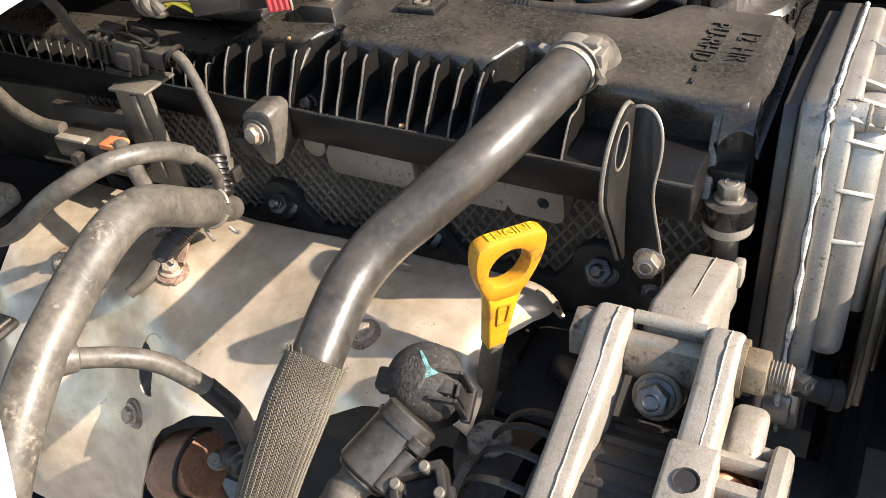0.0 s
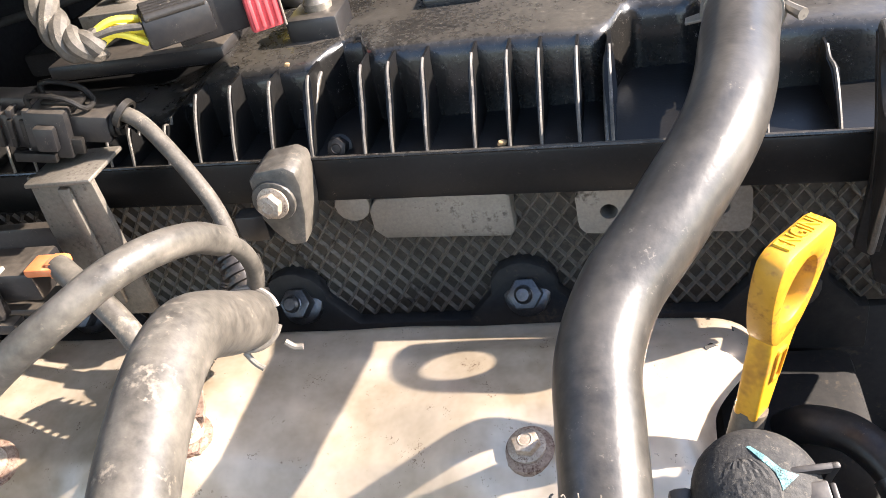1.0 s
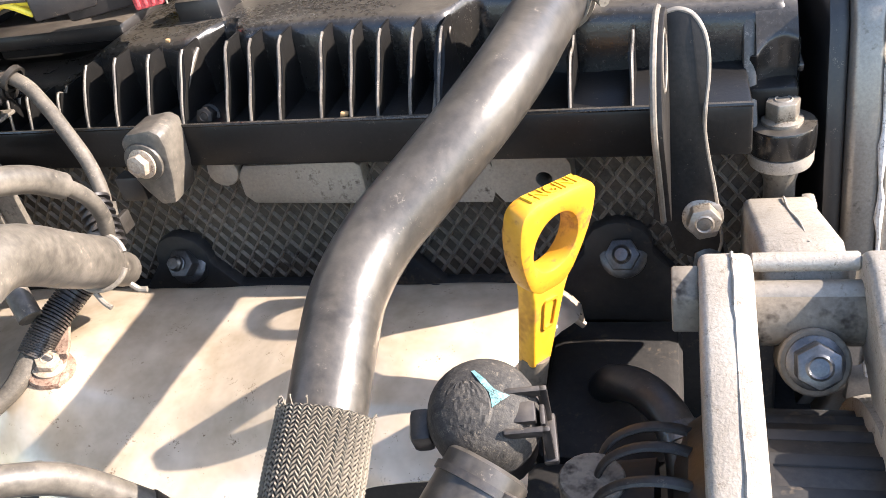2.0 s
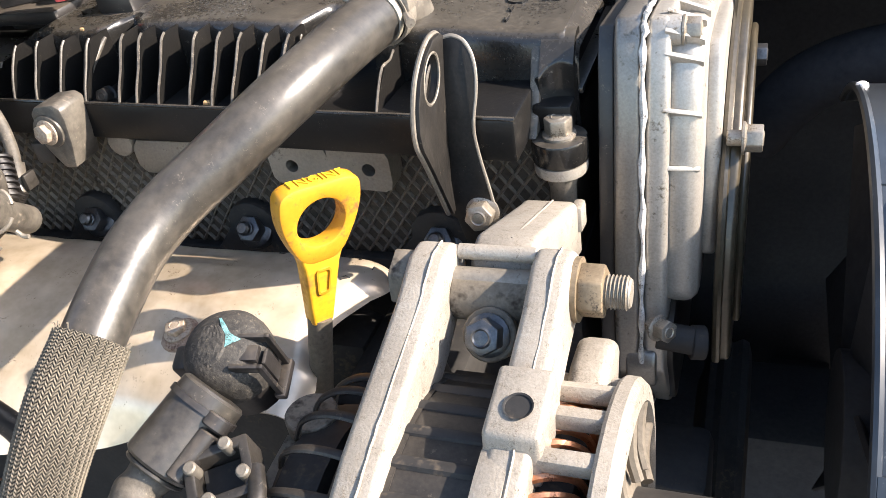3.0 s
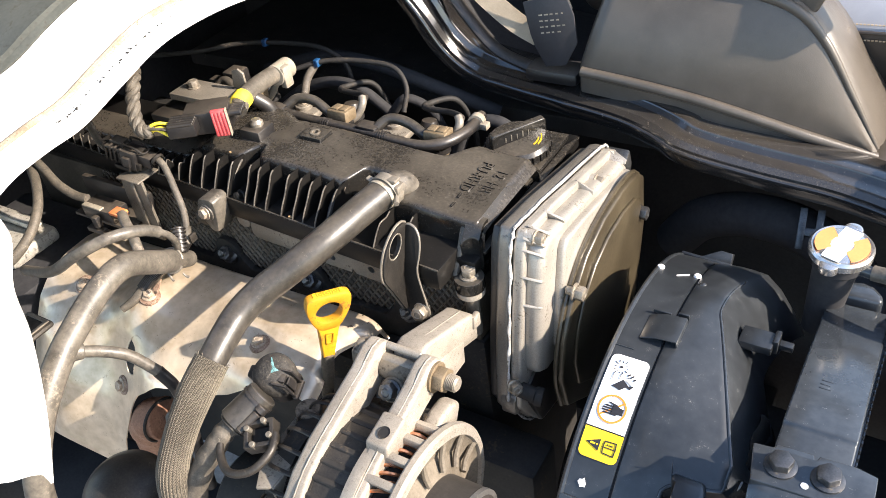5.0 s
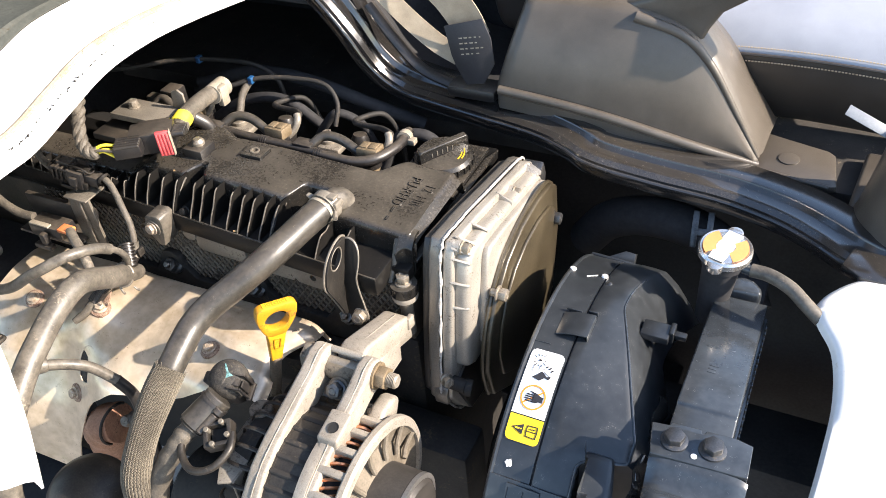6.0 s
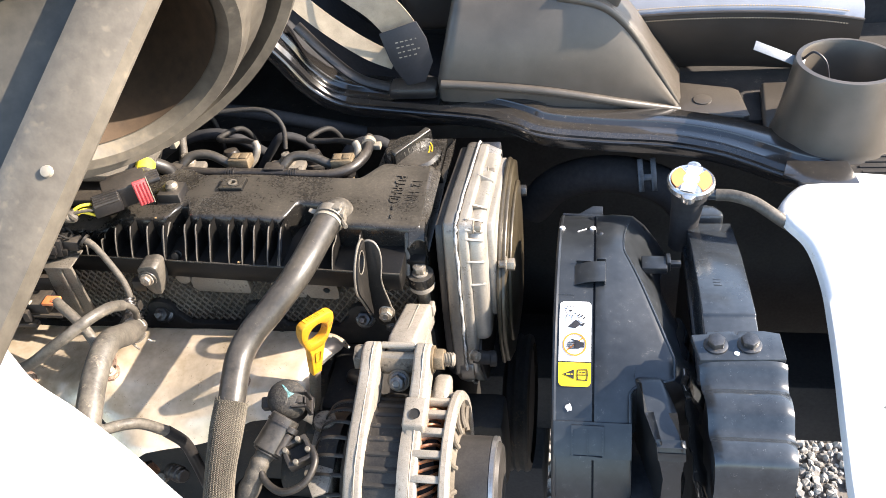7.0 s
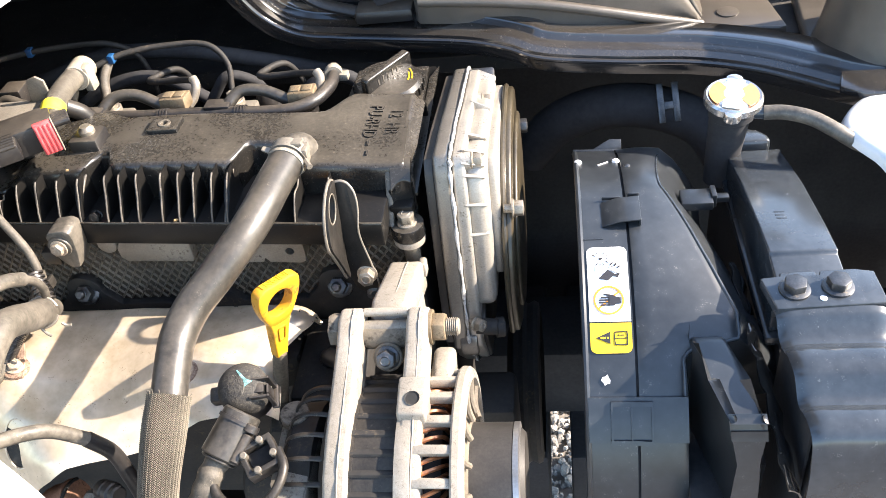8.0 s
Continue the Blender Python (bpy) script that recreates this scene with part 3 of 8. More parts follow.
# ---- engine block and cylinder head ----
def build_head():
    t = thing("engine", (-0.1, 0.1, 0.5), "grimy cast engine block and cylinder head with a diamond-embossed flank", "engine")
    part("block", box((-0.46, 0.02, 0.50), (0.096, 0.20, 0.885), 0.006), M_DARK, t)
    part("injector_deck", box((-0.46, 0.1255, 0.886), (0.094, 0.205, 0.925), 0.004), M_DARK, t)
    wall = part("cylinder_head", box((-0.46, 0.0190, 0.888), (0.094, 0.125, 0.9595), 0.002), M_HEADCELL, t, "brown-grey cast cylinder head flank")
    bm = bmesh.new()
    x0, x1, z0, z1, y = -0.34, 0.090, 0.892, 0.9585, 0.0190
    step, slope = 0.0078, 1.35
    for sgn in (1, -1):
        k = -45
        while k < 110:
            pts = []
            # clip the slanting bar to the panel
            xa = x0 + k * step
            for i in range(25):
                z = z0 + (z1 - z0) * i / 24
                x = xa + sgn * (z - z0) / slope
                if x0 < x < x1:
                    pts.append((x, z))
            if len(pts) > 3:
                (xa1, za), (xb1, zb) = pts[0], pts[-1]
                d = V((xb1 - xa1, 0, zb - za)).normalized()
                nrm = V((-d.z, 0, d.x)) * 0.00095
                a, b = V((xa1, y, za)), V((xb1, y, zb))
                up = V((0, -0.0016, 0))
                vs = [bm.verts.new(p) for p in (a - nrm, a + nrm, a + up + nrm * 0.25, a + up - nrm * 0.25, b - nrm, b + nrm, b + up + nrm * 0.25, b + up - nrm * 0.25)]
                for f in ((0, 1, 2, 3), (7, 6, 5, 4), (3, 2, 6, 7), (1, 5, 6, 2), (0, 3, 7, 4)):
                    bm.faces.new([vs[i] for i in f])
            k += 1
    bmesh.ops.recalc_face_normals(bm, faces=bm.faces)
    tagged(part("diamond_embossing", bm, M_HEAD, wall, sharp=0.3), kind="stuff")
    # flat blank and the drilled strip
    bl = join(extrude([(-0.127, 0.9385), (-0.075, 0.936), (-0.073, 0.939), (-0.073, 0.955), (-0.076, 0.957), (-0.127, 0.958), (-0.131, 0.953), (-0.131, 0.943)], -0.0100, -0.0195, PLANE_Y, 0.0012))
    part("blank_pad", bl, M_PLATE, wall, "flat dull machined pad")
    lug = extrude(circle(-0.137, 0.956, 0.0075, 16), -0.0090, -0.0195, PLANE_Y, 0.001)
    part("round_lug", lug, M_PLATE, wall)
    pl = []
    left = [(-0.0160, 0.9375)] + [(-0.0160, 0.9585)] + [(-0.045, 0.9600), (-0.0480, 0.955), (-0.0478, 0.942), (-0.045, 0.9385)]
    n = 24

    def around(poly, cx, cz):
        """Points of the outline in the directions of a circle's points."""
        out = []
        for i in range(n):
            a = 2 * math.pi * i / n
            d = (math.cos(a), math.sin(a))
            best = 1e9
            for (xa, za), (xb, zb) in zip(poly, poly[1:] + poly[:1]):
                den = d[0] * (zb - za) - d[1] * (xb - xa)
                if abs(den) < 1e-12:
                    continue
                s = ((xa - cx) * (zb - za) - (za - cz) * (xb - xa)) / den
                u = ((xa - cx) * d[1] - (za - cz) * d[0]) / den
                if s > 0 and -1e-6 <= u <= 1 + 1e-6:
                    best = min(best, s)
            out.append((cx + d[0] * best, cz + d[1] * best))
        return out

    right = [(-0.0160, 0.9585), (-0.0160, 0.9375), (0.012, 0.9355), (0.0148, 0.938), (0.0150, 0.953), (0.013, 0.9568)]
    for poly, (cx, cz) in ((left, (-0.036, 0.948)), (right, (0.004, 0.947))):
        pl.append(ring_plate(around(poly, cx, cz), circle(cx, cz, 0.0033, n), -0.0055, -0.0195, PLANE_Y, 0.0))
    part("drilled_strip", join(*pl), M_PLATE, wall, "dull steel strip with two drilled holes")
    # studs with nuts along the manifold joint
    for x, z in ((-0.286, 0.908), (-0.175, 0.909), (-0.073, 0.909), (0.032, 0.909)):
        ax = V((0, -0.80, 0.60))
        o = V((x, 0.0120, z - 0.004))
        b = join(extrude(hexagon(0.0125), 0.0015, 0.0085, axis_pose(o, ax), 0.0006),
                 lathe([(0.0, 0.008), (0.0036, 0.008), (0.0036, 0.0125), (0.0026, 0.0138), (0, 0.0140)], axis_pose(o, ax), 14),
                 lathe([(0.0035, 0.0098), (0.0041, 0.0102), (0.0035, 0.0106)], axis_pose(o, ax), 14))
        s = solo("stud_nut", b, M_BOLTD, tuple(o), "dark flanged nut on a manifold stud", "nut", "manifold nuts")
        part("washer", lathe([(0.0, -0.004), (0.0098, -0.004), (0.0098, 0.0008), (0.0085, 0.0018), (0.006, 0.0022)], axis_pose(o, ax), 20), M_BOLTD, s)
    return t


build_head()
# dark manifold flange between head and heat shield
# domes in the outline set a dark patch behind each nut
gas = [(-0.34, 0.885), (-0.34, 0.902)]
for cx in (-0.286, -0.177, -0.074, 0.030):
    gas += [(cx - 0.026, 0.892)] + [(cx + 0.0145 * math.cos(a), 0.908 + 0.0135 * math.sin(a)) for a in (3.3, 2.8, 2.3, 1.85, 1.57, 1.3, 0.85, 0.35, -0.15)] + [(cx + 0.026, 0.892)]
gas += [(0.06, 0.892), (0.06, 0.87), (-0.34, 0.87)]
em = thing("exhaust_manifold", (-0.15, 0, 0.86), "dark cast exhaust manifold flange bolted to the head", "manifold")
part("joint_flange", extrude(gas, -0.0115, -0.0186, PLANE_Y, 0.001), M_DARK, em)
part("log", box((-0.33, -0.03, 0.83), (0.0, 0.004, 0.869), 0.01), M_DARK, em)



# ---- valve cover ----
def build_cover():
    t = thing("valve_cover", (-0.1, 0.08, 0.96), "dusty black plastic valve cover with cooling ribs", "engine cover")
    part("base_flange", join(extrude([(-0.46, 0.0274), (0.0800, -0.0077), (0.0800, 0.120), (-0.46, 0.120)], 0.9602, 0.9795, None, 0.0016), box((0.0802, 0.018, 0.9615), (0.0975, 0.215, 0.9735), 0.0018)), M_LEDGE, t)

    def blend(x, a, b):
        u = min(1.0, max(0.0, (x - a) / (b - a)))
        return u * u * (3 - 2 * u)

    def front(x):
        """Front edge: two scoops, one for a bolt, one for the hose outlet."""
        y = 0.0345
        y += 0.018 * blend(x, -0.1465, -0.1415) * (1 - blend(x, -0.1315, -0.1260))
        y += 0.026 * blend(x, -0.0345, -0.0255) * (1 - blend(x, -0.0015, 0.0045))
        return y - 0.0035 * blend(x, 0.004, 0.02)

    def back(x):
        return 0.075 + 0.045 * blend(x, -0.24, -0.19) - 0.014 * blend(x, -0.16, -0.13) + 0.026 * blend(x, 0.022, 0.046)

    def top(x):
        z = 0.9925 + 0.0145 * blend(x, -0.222, -0.188) + 0.0025 * blend(x, -0.16, -0.12)
        z -= 0.0055 * blend(x, -0.10, 0.03) + 0.0045 * blend(x, 0.02, 0.088)
        return z

    xs_ = [-0.46 + 0.004 * k for k in range(137)] + [0.0855, 0.0872, 0.0885, 0.0900, 0.0925, 0.0950, 0.0972, 0.0985]
    grid = []
    for x in xs_:
        yf, yb, z = front(x), back(x), top(x)
        k = max(0.0, x - 0.0925)
        z -= 1.25 * k + 0.0006 * min(1, k * 900)
        yf += k * 0.35
        h = max(0.002, z - 0.9735)
        r = 0.0065
        row = [(yf - 0.0005, 0.9735), (yf + 0.0005, 0.9735 + h * 0.5), (yf + 0.001, z - r), (yf + 0.0022, z - r * 0.5), (yf + r * 0.55, z - r * 0.14), (yf + r, z)]
        row += [(yf + r + (yb - yf - 2 * r) * q / 8, z + 0.0005 * math.sin(math.pi * q / 8)) for q in range(1, 8)]
        row += [(yb - r, z), (yb - r * 0.5, z - r * 0.14), (yb - r * 0.1, z - r * 0.6), (yb, z - r), (yb, 0.9735)]
        skew = -0.030 * blend(x, 0.05, 0.0855) * (1 - blend(x, 0.0930, 0.0985))
        grid.append([V((x + skew * max(0.0, y - 0.045), y, max(0.974, zz))) for y, zz in row])
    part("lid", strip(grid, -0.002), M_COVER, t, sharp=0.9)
    # rounded brows beside the scoops
    for x, y, z in ((-0.1455, 0.0385, 1.0025), (-0.0325, 0.0390, 1.0005)):
        part("brow", tube([(x - 0.0015, -0.0005 - 0.065 * x, 0.980), (x - 0.001, 0.0190, 0.9915), (x - 0.0005, y - 0.007, z - 0.0025), (x + 0.001, y - 0.003, z + 0.0008)],
                          lambda u: 0.0016 - 0.0008 * abs(2 * u - 1) ** 2, 10), M_RIB, t)
    xs = [-0.420, -0.407, -0.394, -0.381, -0.368, -0.355, -0.342, -0.329, -0.316, -0.303, -0.289, -0.277, -0.265, -0.252, -0.2385, -0.2275, -0.2105, -0.196, -0.180, -0.163, -0.1465, -0.1245, -0.1135, -0.100, -0.0815, -0.0685, -0.057, -0.0435, -0.032, 0.018, 0.040]
    for x in xs:
        z1 = (top(x) if x < 0 else 0.998) - 0.0015
        w = 0.00085 if x not in (-0.1465, -0.032) else 0.0014
        # a blade: narrow at the ledge, swelling under the lid, drawn to a point
        y0 = -0.0015 - 0.065 * x
        prof = [(y0 + (0.0265 - y0) * u, z, k) for u, z, k in ((0.0, 0.9788, 0.8), (0.20, 0.9865, 0.85), (0.50, 0.9945, 1.6), (0.82, z1 - 0.0025, 1.2), (1.0, z1, 0.5))] + [(0.0400, z1, 0.5), (0.0400, 0.9788, 0.6)]
        bm = bmesh.new()
        rows = [(bm.verts.new((x - w * k, y, z)), bm.verts.new((x + w * k, y, z))) for y, z, k in prof]
        for (a, b), (c, d) in zip(rows, rows[1:] + rows[:1]):
            bm.faces.new((a, b, d, c))
        bm.faces.new([r[0] for r in rows])
        bm.faces.new([r[1] for r in rows][::-1])
        bmesh.ops.recalc_face_normals(bm, faces=bm.faces)
        rib = part("rib", bm, M_LEDGE, t)
        part("rib_edge", tube([(x, y - 0.0002, z) for y, z, k in prof[:5]], 0.00072, 6, 3), M_RIB, rib, "dusty edge, paled for the sun it catches")
    part("ledge_bead", tube([(-0.46, 0.0284, 0.9796), (-0.2, 0.0115, 0.9796), (0.080, -0.0067, 0.9796)], 0.0010, 8, 4), M_COVER, t)
    tall = Matrix.Diagonal((0.95, 1.12, 1.0, 1.0))
    part("lettering", join(letters("12  HR", 0.0122, 0.0006, basis((0.0800, 0.087, 1.0004), (-0.03, -1, 0), (1, -0.03, -0.06)) @ tall),
                           letters("PU-RHD", 0.0126, 0.0006, basis((0.0640, 0.087, 1.0017), (-0.03, -1, 0), (1, -0.03, -0.06)) @ tall),
                           box((0.0640, 0.0560, 1.0010), (0.0648, 0.0620, 1.0024), 0.0), box((0.0650, 0.0440, 1.0008), (0.0658, 0.0500, 1.0022), 0.0)), M_COVER, t, "raised moulded letters")
    # square lug with a hole, and the end rim
    lug = ring_plate([(-0.108 + 0.024 * u, 0.074 + 0.018 * v) for u, v in [(0.5 + 0.5 * max(-1, min(1, 1.5 * math.cos(2 * math.pi * k / 24))), 0.5 + 0.5 * max(-1, min(1, 1.5 * math.sin(2 * math.pi * k / 24)))) for k in range(24)]],
                     circle(-0.096, 0.083, 0.0048), 1.0080, 1.0135, None, 0.0008)
    part("bolt_lug", lug, M_COVER, t)
    part("lug_bush", ring_plate(circle(-0.096, 0.083, 0.0047), circle(-0.096, 0.083, 0.0030), 1.009, 1.0142), M_ZINC, t, "bright metal bush")
    part("end_rim", extrude([(0.0975, 0.03), (0.0935, 0.045), (0.0935, 0.19), (0.1005, 0.21), (0.1005, 0.03)], 0.9734, 0.9765, None, 0.0008), M_COVER, t)
    part("filler_deck", extrude([(0.025, 0.118), (0.0930, 0.118), (0.0930, 0.205), (0.030, 0.205)], 0.9740, 0.9800, None, 0.002), M_COVER, t)
    # corner ramp above the bolt ear
    ramp = []
    for k in range(29):
        x = 0.0832 + 0.0143 * k / 28
        scoop = 0.0160 + math.sqrt(max(0.0, 0.0118 ** 2 - (x - 0.0925) ** 2)) if abs(x - 0.0925) < 0.0118 else 0.0
        ramp.append([V((x, max(0.0062 + 0.0273 * q / 24, scoop), 0.9615 + (0.0353 * q / 24))) for q in range(25)]
                    + [V((x, 0.0362, 0.9985)), V((x, 0.0400, 0.9992)), V((x, 0.0440, 0.9985))])
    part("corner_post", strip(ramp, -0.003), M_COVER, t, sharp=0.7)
    # pale material puts the sun on this wall into its colour
    part("pocket_wall", extrude([(0.0110, 0.9610), (0.0420, 0.9610), (0.0420, 0.9985), (0.0345, 0.9975), (0.0290, 0.9890), (0.0200, 0.9720)], 0.0788, 0.0834, PLANE_X, 0.0012, 2), M_RIB, t, "wall of the corner pocket, paled for sun falling on it")
    part("corner_ear", join(extrude(circle(0.0920, 0.0160, 0.0122), 0.9500, 0.9610, None, 0.0012), box((0.0800, 0.0135, 0.9505), (0.0970, 0.040, 0.9608), 0.0012)), M_COVER, t)
    return t


build_cover()
solo("spacer_collar", lathe([(0.0, 0), (0.0080, 0), (0.0112, 0.0015), (0.0117, 0.003), (0.0117, 0.0068), (0, 0.0070)], axis_pose((0.0920, 0.0160, 0.9428), (0, 0, 1))), M_ALU,
     (0.0920, 0.0160, 0.94), "pale steel spacer collar under the cover corner", "spacer")
solo("support_post", lathe([(0, 0), (0.0058, 0), (0.0058, 0.034), (0.0066, 0.037), (0.0062, 0.040), (0, 0.0405)], axis_pose((0.0920, 0.0160, 0.9022), (0, 0, 1))), M_LEG, (0.0920, 0.0160, 0.9), "dull grey steel support post", "post")
bolt("zinc", (0.0920, 0.0160, 0.9610), (0, 0, 1), 10)
bolt("tiny", (-0.1365, 0.0150, 0.9805), (0, -1, 0.35), 20)
# flange boss with the bolt left of the ribs
boss = thing("hanger_boss", (-0.160, 0.0, 0.95), "dusty black cast boss under the valve cover", "bracket")
part("boss_body", join(extrude([(-0.1670, 0.9640), (-0.1640, 0.9580), (-0.1590, 0.9510), (-0.1520, 0.9515), (-0.1485, 0.9650), (-0.1468, 0.9780), (-0.1475, 0.9840), (-0.1515, 0.9865), (-0.1635, 0.9850), (-0.1672, 0.9815)], -0.010, 0.0090, PLANE_Y, 0.0016, 2),
                       extrude(circle(-0.1590, 0.9725, 0.0088, 20), 0.0, 0.0105, PLANE_Y, 0.001)), M_RUBBERD, boss)
part("boss_tab", box((-0.182, -0.004, 0.9505), (-0.169, 0.004, 0.9625), 0.0012), M_BLACK, boss)
bolt("rusty", (-0.1590, -0.0105, 0.9725), (-0.12, -1, 0.10), 15)


# ---- timing cover ----
def build_timing():
    out = [(0.031, 1.007), (0.075, 1.0015), (0.196, 0.979), (0.209, 0.972), (0.214, 0.945), (0.208, 0.90), (0.195, 0.85), (0.165, 0.80), (0.10, 0.775), (0.035, 0.79),
           (0.010, 0.823), (-0.002, 0.845), (0.001, 0.872), (0.008, 0.915), (0.016, 0.955), (0.024, 0.995)]
    c = (0.108, 0.895)

    def inset(k, dy=0.0, dz=0.0):
        return [(c[0] + (y - c[0]) * k + dy, c[1] + (z - c[1]) * k + dz) for y, z in out]

    t = thing("timing_cover", (0.125, 0.10, 0.78), "cast aluminium timing cover with a sealant bead round its joint", "engine cover")
    part("rear_plate", extrude(inset(0.955), 0.1075, 0.1142, PLANE_X, 0.001), M_BLACK, t, "black rear plate")
    part("rear_casting", extrude(out, 0.1145, 0.1262, PLANE_X, 0.0028, 3), M_ALUGREY, t)
    bead = [(0.1268 + 0.0002 * math.sin(7 * k), y, z) for k, (y, z) in enumerate(inset(0.996))]
    line = smooth_line(bead + bead[:1], 6)
    rnd = random.Random(5)
    line = [p + V((rnd.uniform(-0.0004, 0.0004), rnd.uniform(-0.0005, 0.0005), rnd.uniform(-0.0005, 0.0005))) for p in line]
    part("sealant", tube(line, lambda s: 0.0012 + 0.0004 * math.sin(s * 170) + 0.0003 * math.sin(s * 431), 8, smooth=False), M_SEAL, t, "pale squeezed-out sealant bead")
    front = part("front_casting", extrude(inset(0.985), 0.1272, 0.1370, PLANE_X, 0.0025, 3), M_CAST, t)
    domo = [(0.0365, 0.9975), (0.075, 0.9935), (0.190, 0.9725), (0.200, 0.9620), (0.203, 0.940), (0.195, 0.885), (0.060, 0.868), (0.026, 0.8700), (0.0125, 0.8790), (0.0155, 0.915), (0.0225, 0.955), (0.0300, 0.990)]
    part("dome", extrude(domo, 0.1330, 0.1500, PLANE_X, 0.006, 3), M_CAST, front)
    part("lower_panel", extrude([(0.058, 0.869), (0.026, 0.867), (0.013, 0.862), (0.012, 0.84), (0.03, 0.80), (0.10, 0.787), (0.16, 0.81), (0.19, 0.88)], 0.1340, 0.1400, PLANE_X, 0.002), M_BLACK, front, "black lower panel")
    part("dome_step", extrude([(c[0] + 0.012 + (y - c[0]) * 0.86, 0.93 + (z - 0.93) * 0.82) for y, z in domo], 0.148, 0.1565, PLANE_X, 0.003, 3), M_CAST, front)
    # gussets between joint flange and dome
    pts = smooth_line([(0, y, z) for y, z in (out[12:] + out[:4])], 5)
    for i in range(3, len(pts) - 2, 3):
        p = pts[i]
        if p.z < 0.940:
            continue
        d = V((0, c[0] - p.y, c[1] - p.z)).normalized()
        o = V((0.1345, p.y, p.z)) + d * 0.004
        m = basis(o, (1, 0, 0), d)
        part("gusset", extrude([(0, -0.002), (0.0150, 0.005), (0.0150, 0.009), (0, 0.016)], -0.0010, 0.0010, m, 0.0004), M_CAST, front)
    for y, z in ((0.032, 1.0035), (0.150, 0.982)):
        d = V((0, c[0] - y, c[1] - z)).normalized()
        q = V((0.1345, y, z)) + d * 0.006
        part("bolt_boss", cyl(q, q + V((0.0065, 0, 0)), 0.0064, 0.0060), M_CAST, front)
        bolt("small", q + V((0.0063, 0, 0)), (1, 0, 0), 12)
    # lower tab with its bolt
    part("lower_tab", extrude([(0.000, 0.858), (0.012, 0.856), (0.012, 0.840), (0.004, 0.834), (-0.003, 0.838), (-0.004, 0.851)], 0.1195, 0.1335, PLANE_X, 0.002), M_ALUGREY, t)
    part("pipe_stub", join(cyl((0.1335, 0.0030, 0.866), (0.1500, 0.0030, 0.864), 0.0065), cyl((0.1480, 0.0045, 0.862), (0.1545, 0.006, 0.861), 0.0080)), M_DARK, t)
    bolt("small", (0.1345, -0.004, 0.876), (0.8, -0.6, 0.2), 12)
    # black outer cover
    oc = [(0.200, 0.955), (0.186, 0.9655), (0.150, 0.9715), (0.110, 0.9695), (0.075, 0.958), (0.048, 0.9360), (0.030, 0.905), (0.022, 0.87), (0.03, 0.83), (0.07, 0.80), (0.14, 0.79), (0.19, 0.83), (0.205, 0.9)]
    cover = part("outer_cover", extrude(oc, 0.1565, 0.1650, PLANE_X, 0.0025, 3), M_SUNBROWN, t, "pressed outer cover, its sunlit brown put into the colour")
    k = 0.80
    part("pressed_panel", extrude([(0.118 + (y - 0.118) * k, 0.885 + (z - 0.885) * k) for y, z in oc], 0.1645, 0.1685, PLANE_X, 0.003, 3), M_SUNBROWN, cover)
    part("cover_flange", tube([(0.1585, y, z) for y, z in oc[:9]], 0.0022, 8), M_SUNBROWN, cover)
    part("corner_tab", extrude([(0.20, 0.965), (0.21, 0.972), (0.216, 0.955), (0.212, 0.935), (0.2, 0.93)], 0.1275, 0.1480, PLANE_X, 0.002), M_BOLTD, t)
    return t


build_timing()
bolt("zinc", (0.1650, 0.048, 0.944), (1, 0, 0), 5)
bolt("dark", (0.1650, 0.186, 0.925), (1, 0, 0), 5)


# ---- lifting eye ----
def holed_plate(poly, centre, rx, ry, lo, hi, m, bev=0.0, n=40):
    """A plate of any star-shaped outline with one oval hole."""
    cx, cy = centre
    angles = sorted({round(math.atan2(y - cy, x - cx) % (2 * math.pi), 5) for x, y in poly} | {round(2 * math.pi * k / n, 5) for k in range(n)})
    outer = []
    for a in angles:
        d = (math.cos(a), math.sin(a))
        best = 1e9
        for (xa, ya), (xb, yb) in zip(poly, poly[1:] + poly[:1]):
            den = d[0] * (yb - ya) - d[1] * (xb - xa)
            if abs(den) < 1e-12:
                continue
            q = ((xa - cx) * (yb - ya) - (ya - cy) * (xb - xa)) / den
            u = ((xa - cx) * d[1] - (ya - cy) * d[0]) / den
            if q > 0 and -1e-4 <= u <= 1 + 1e-4:
                best = min(best, q)
        outer.append((cx + d[0] * best, cy + d[1] * best))
    inner = [(cx + rx * math.cos(a), cy + ry * math.sin(a)) for a in angles]
    return ring_plate(outer, inner, lo, hi, m, bev)


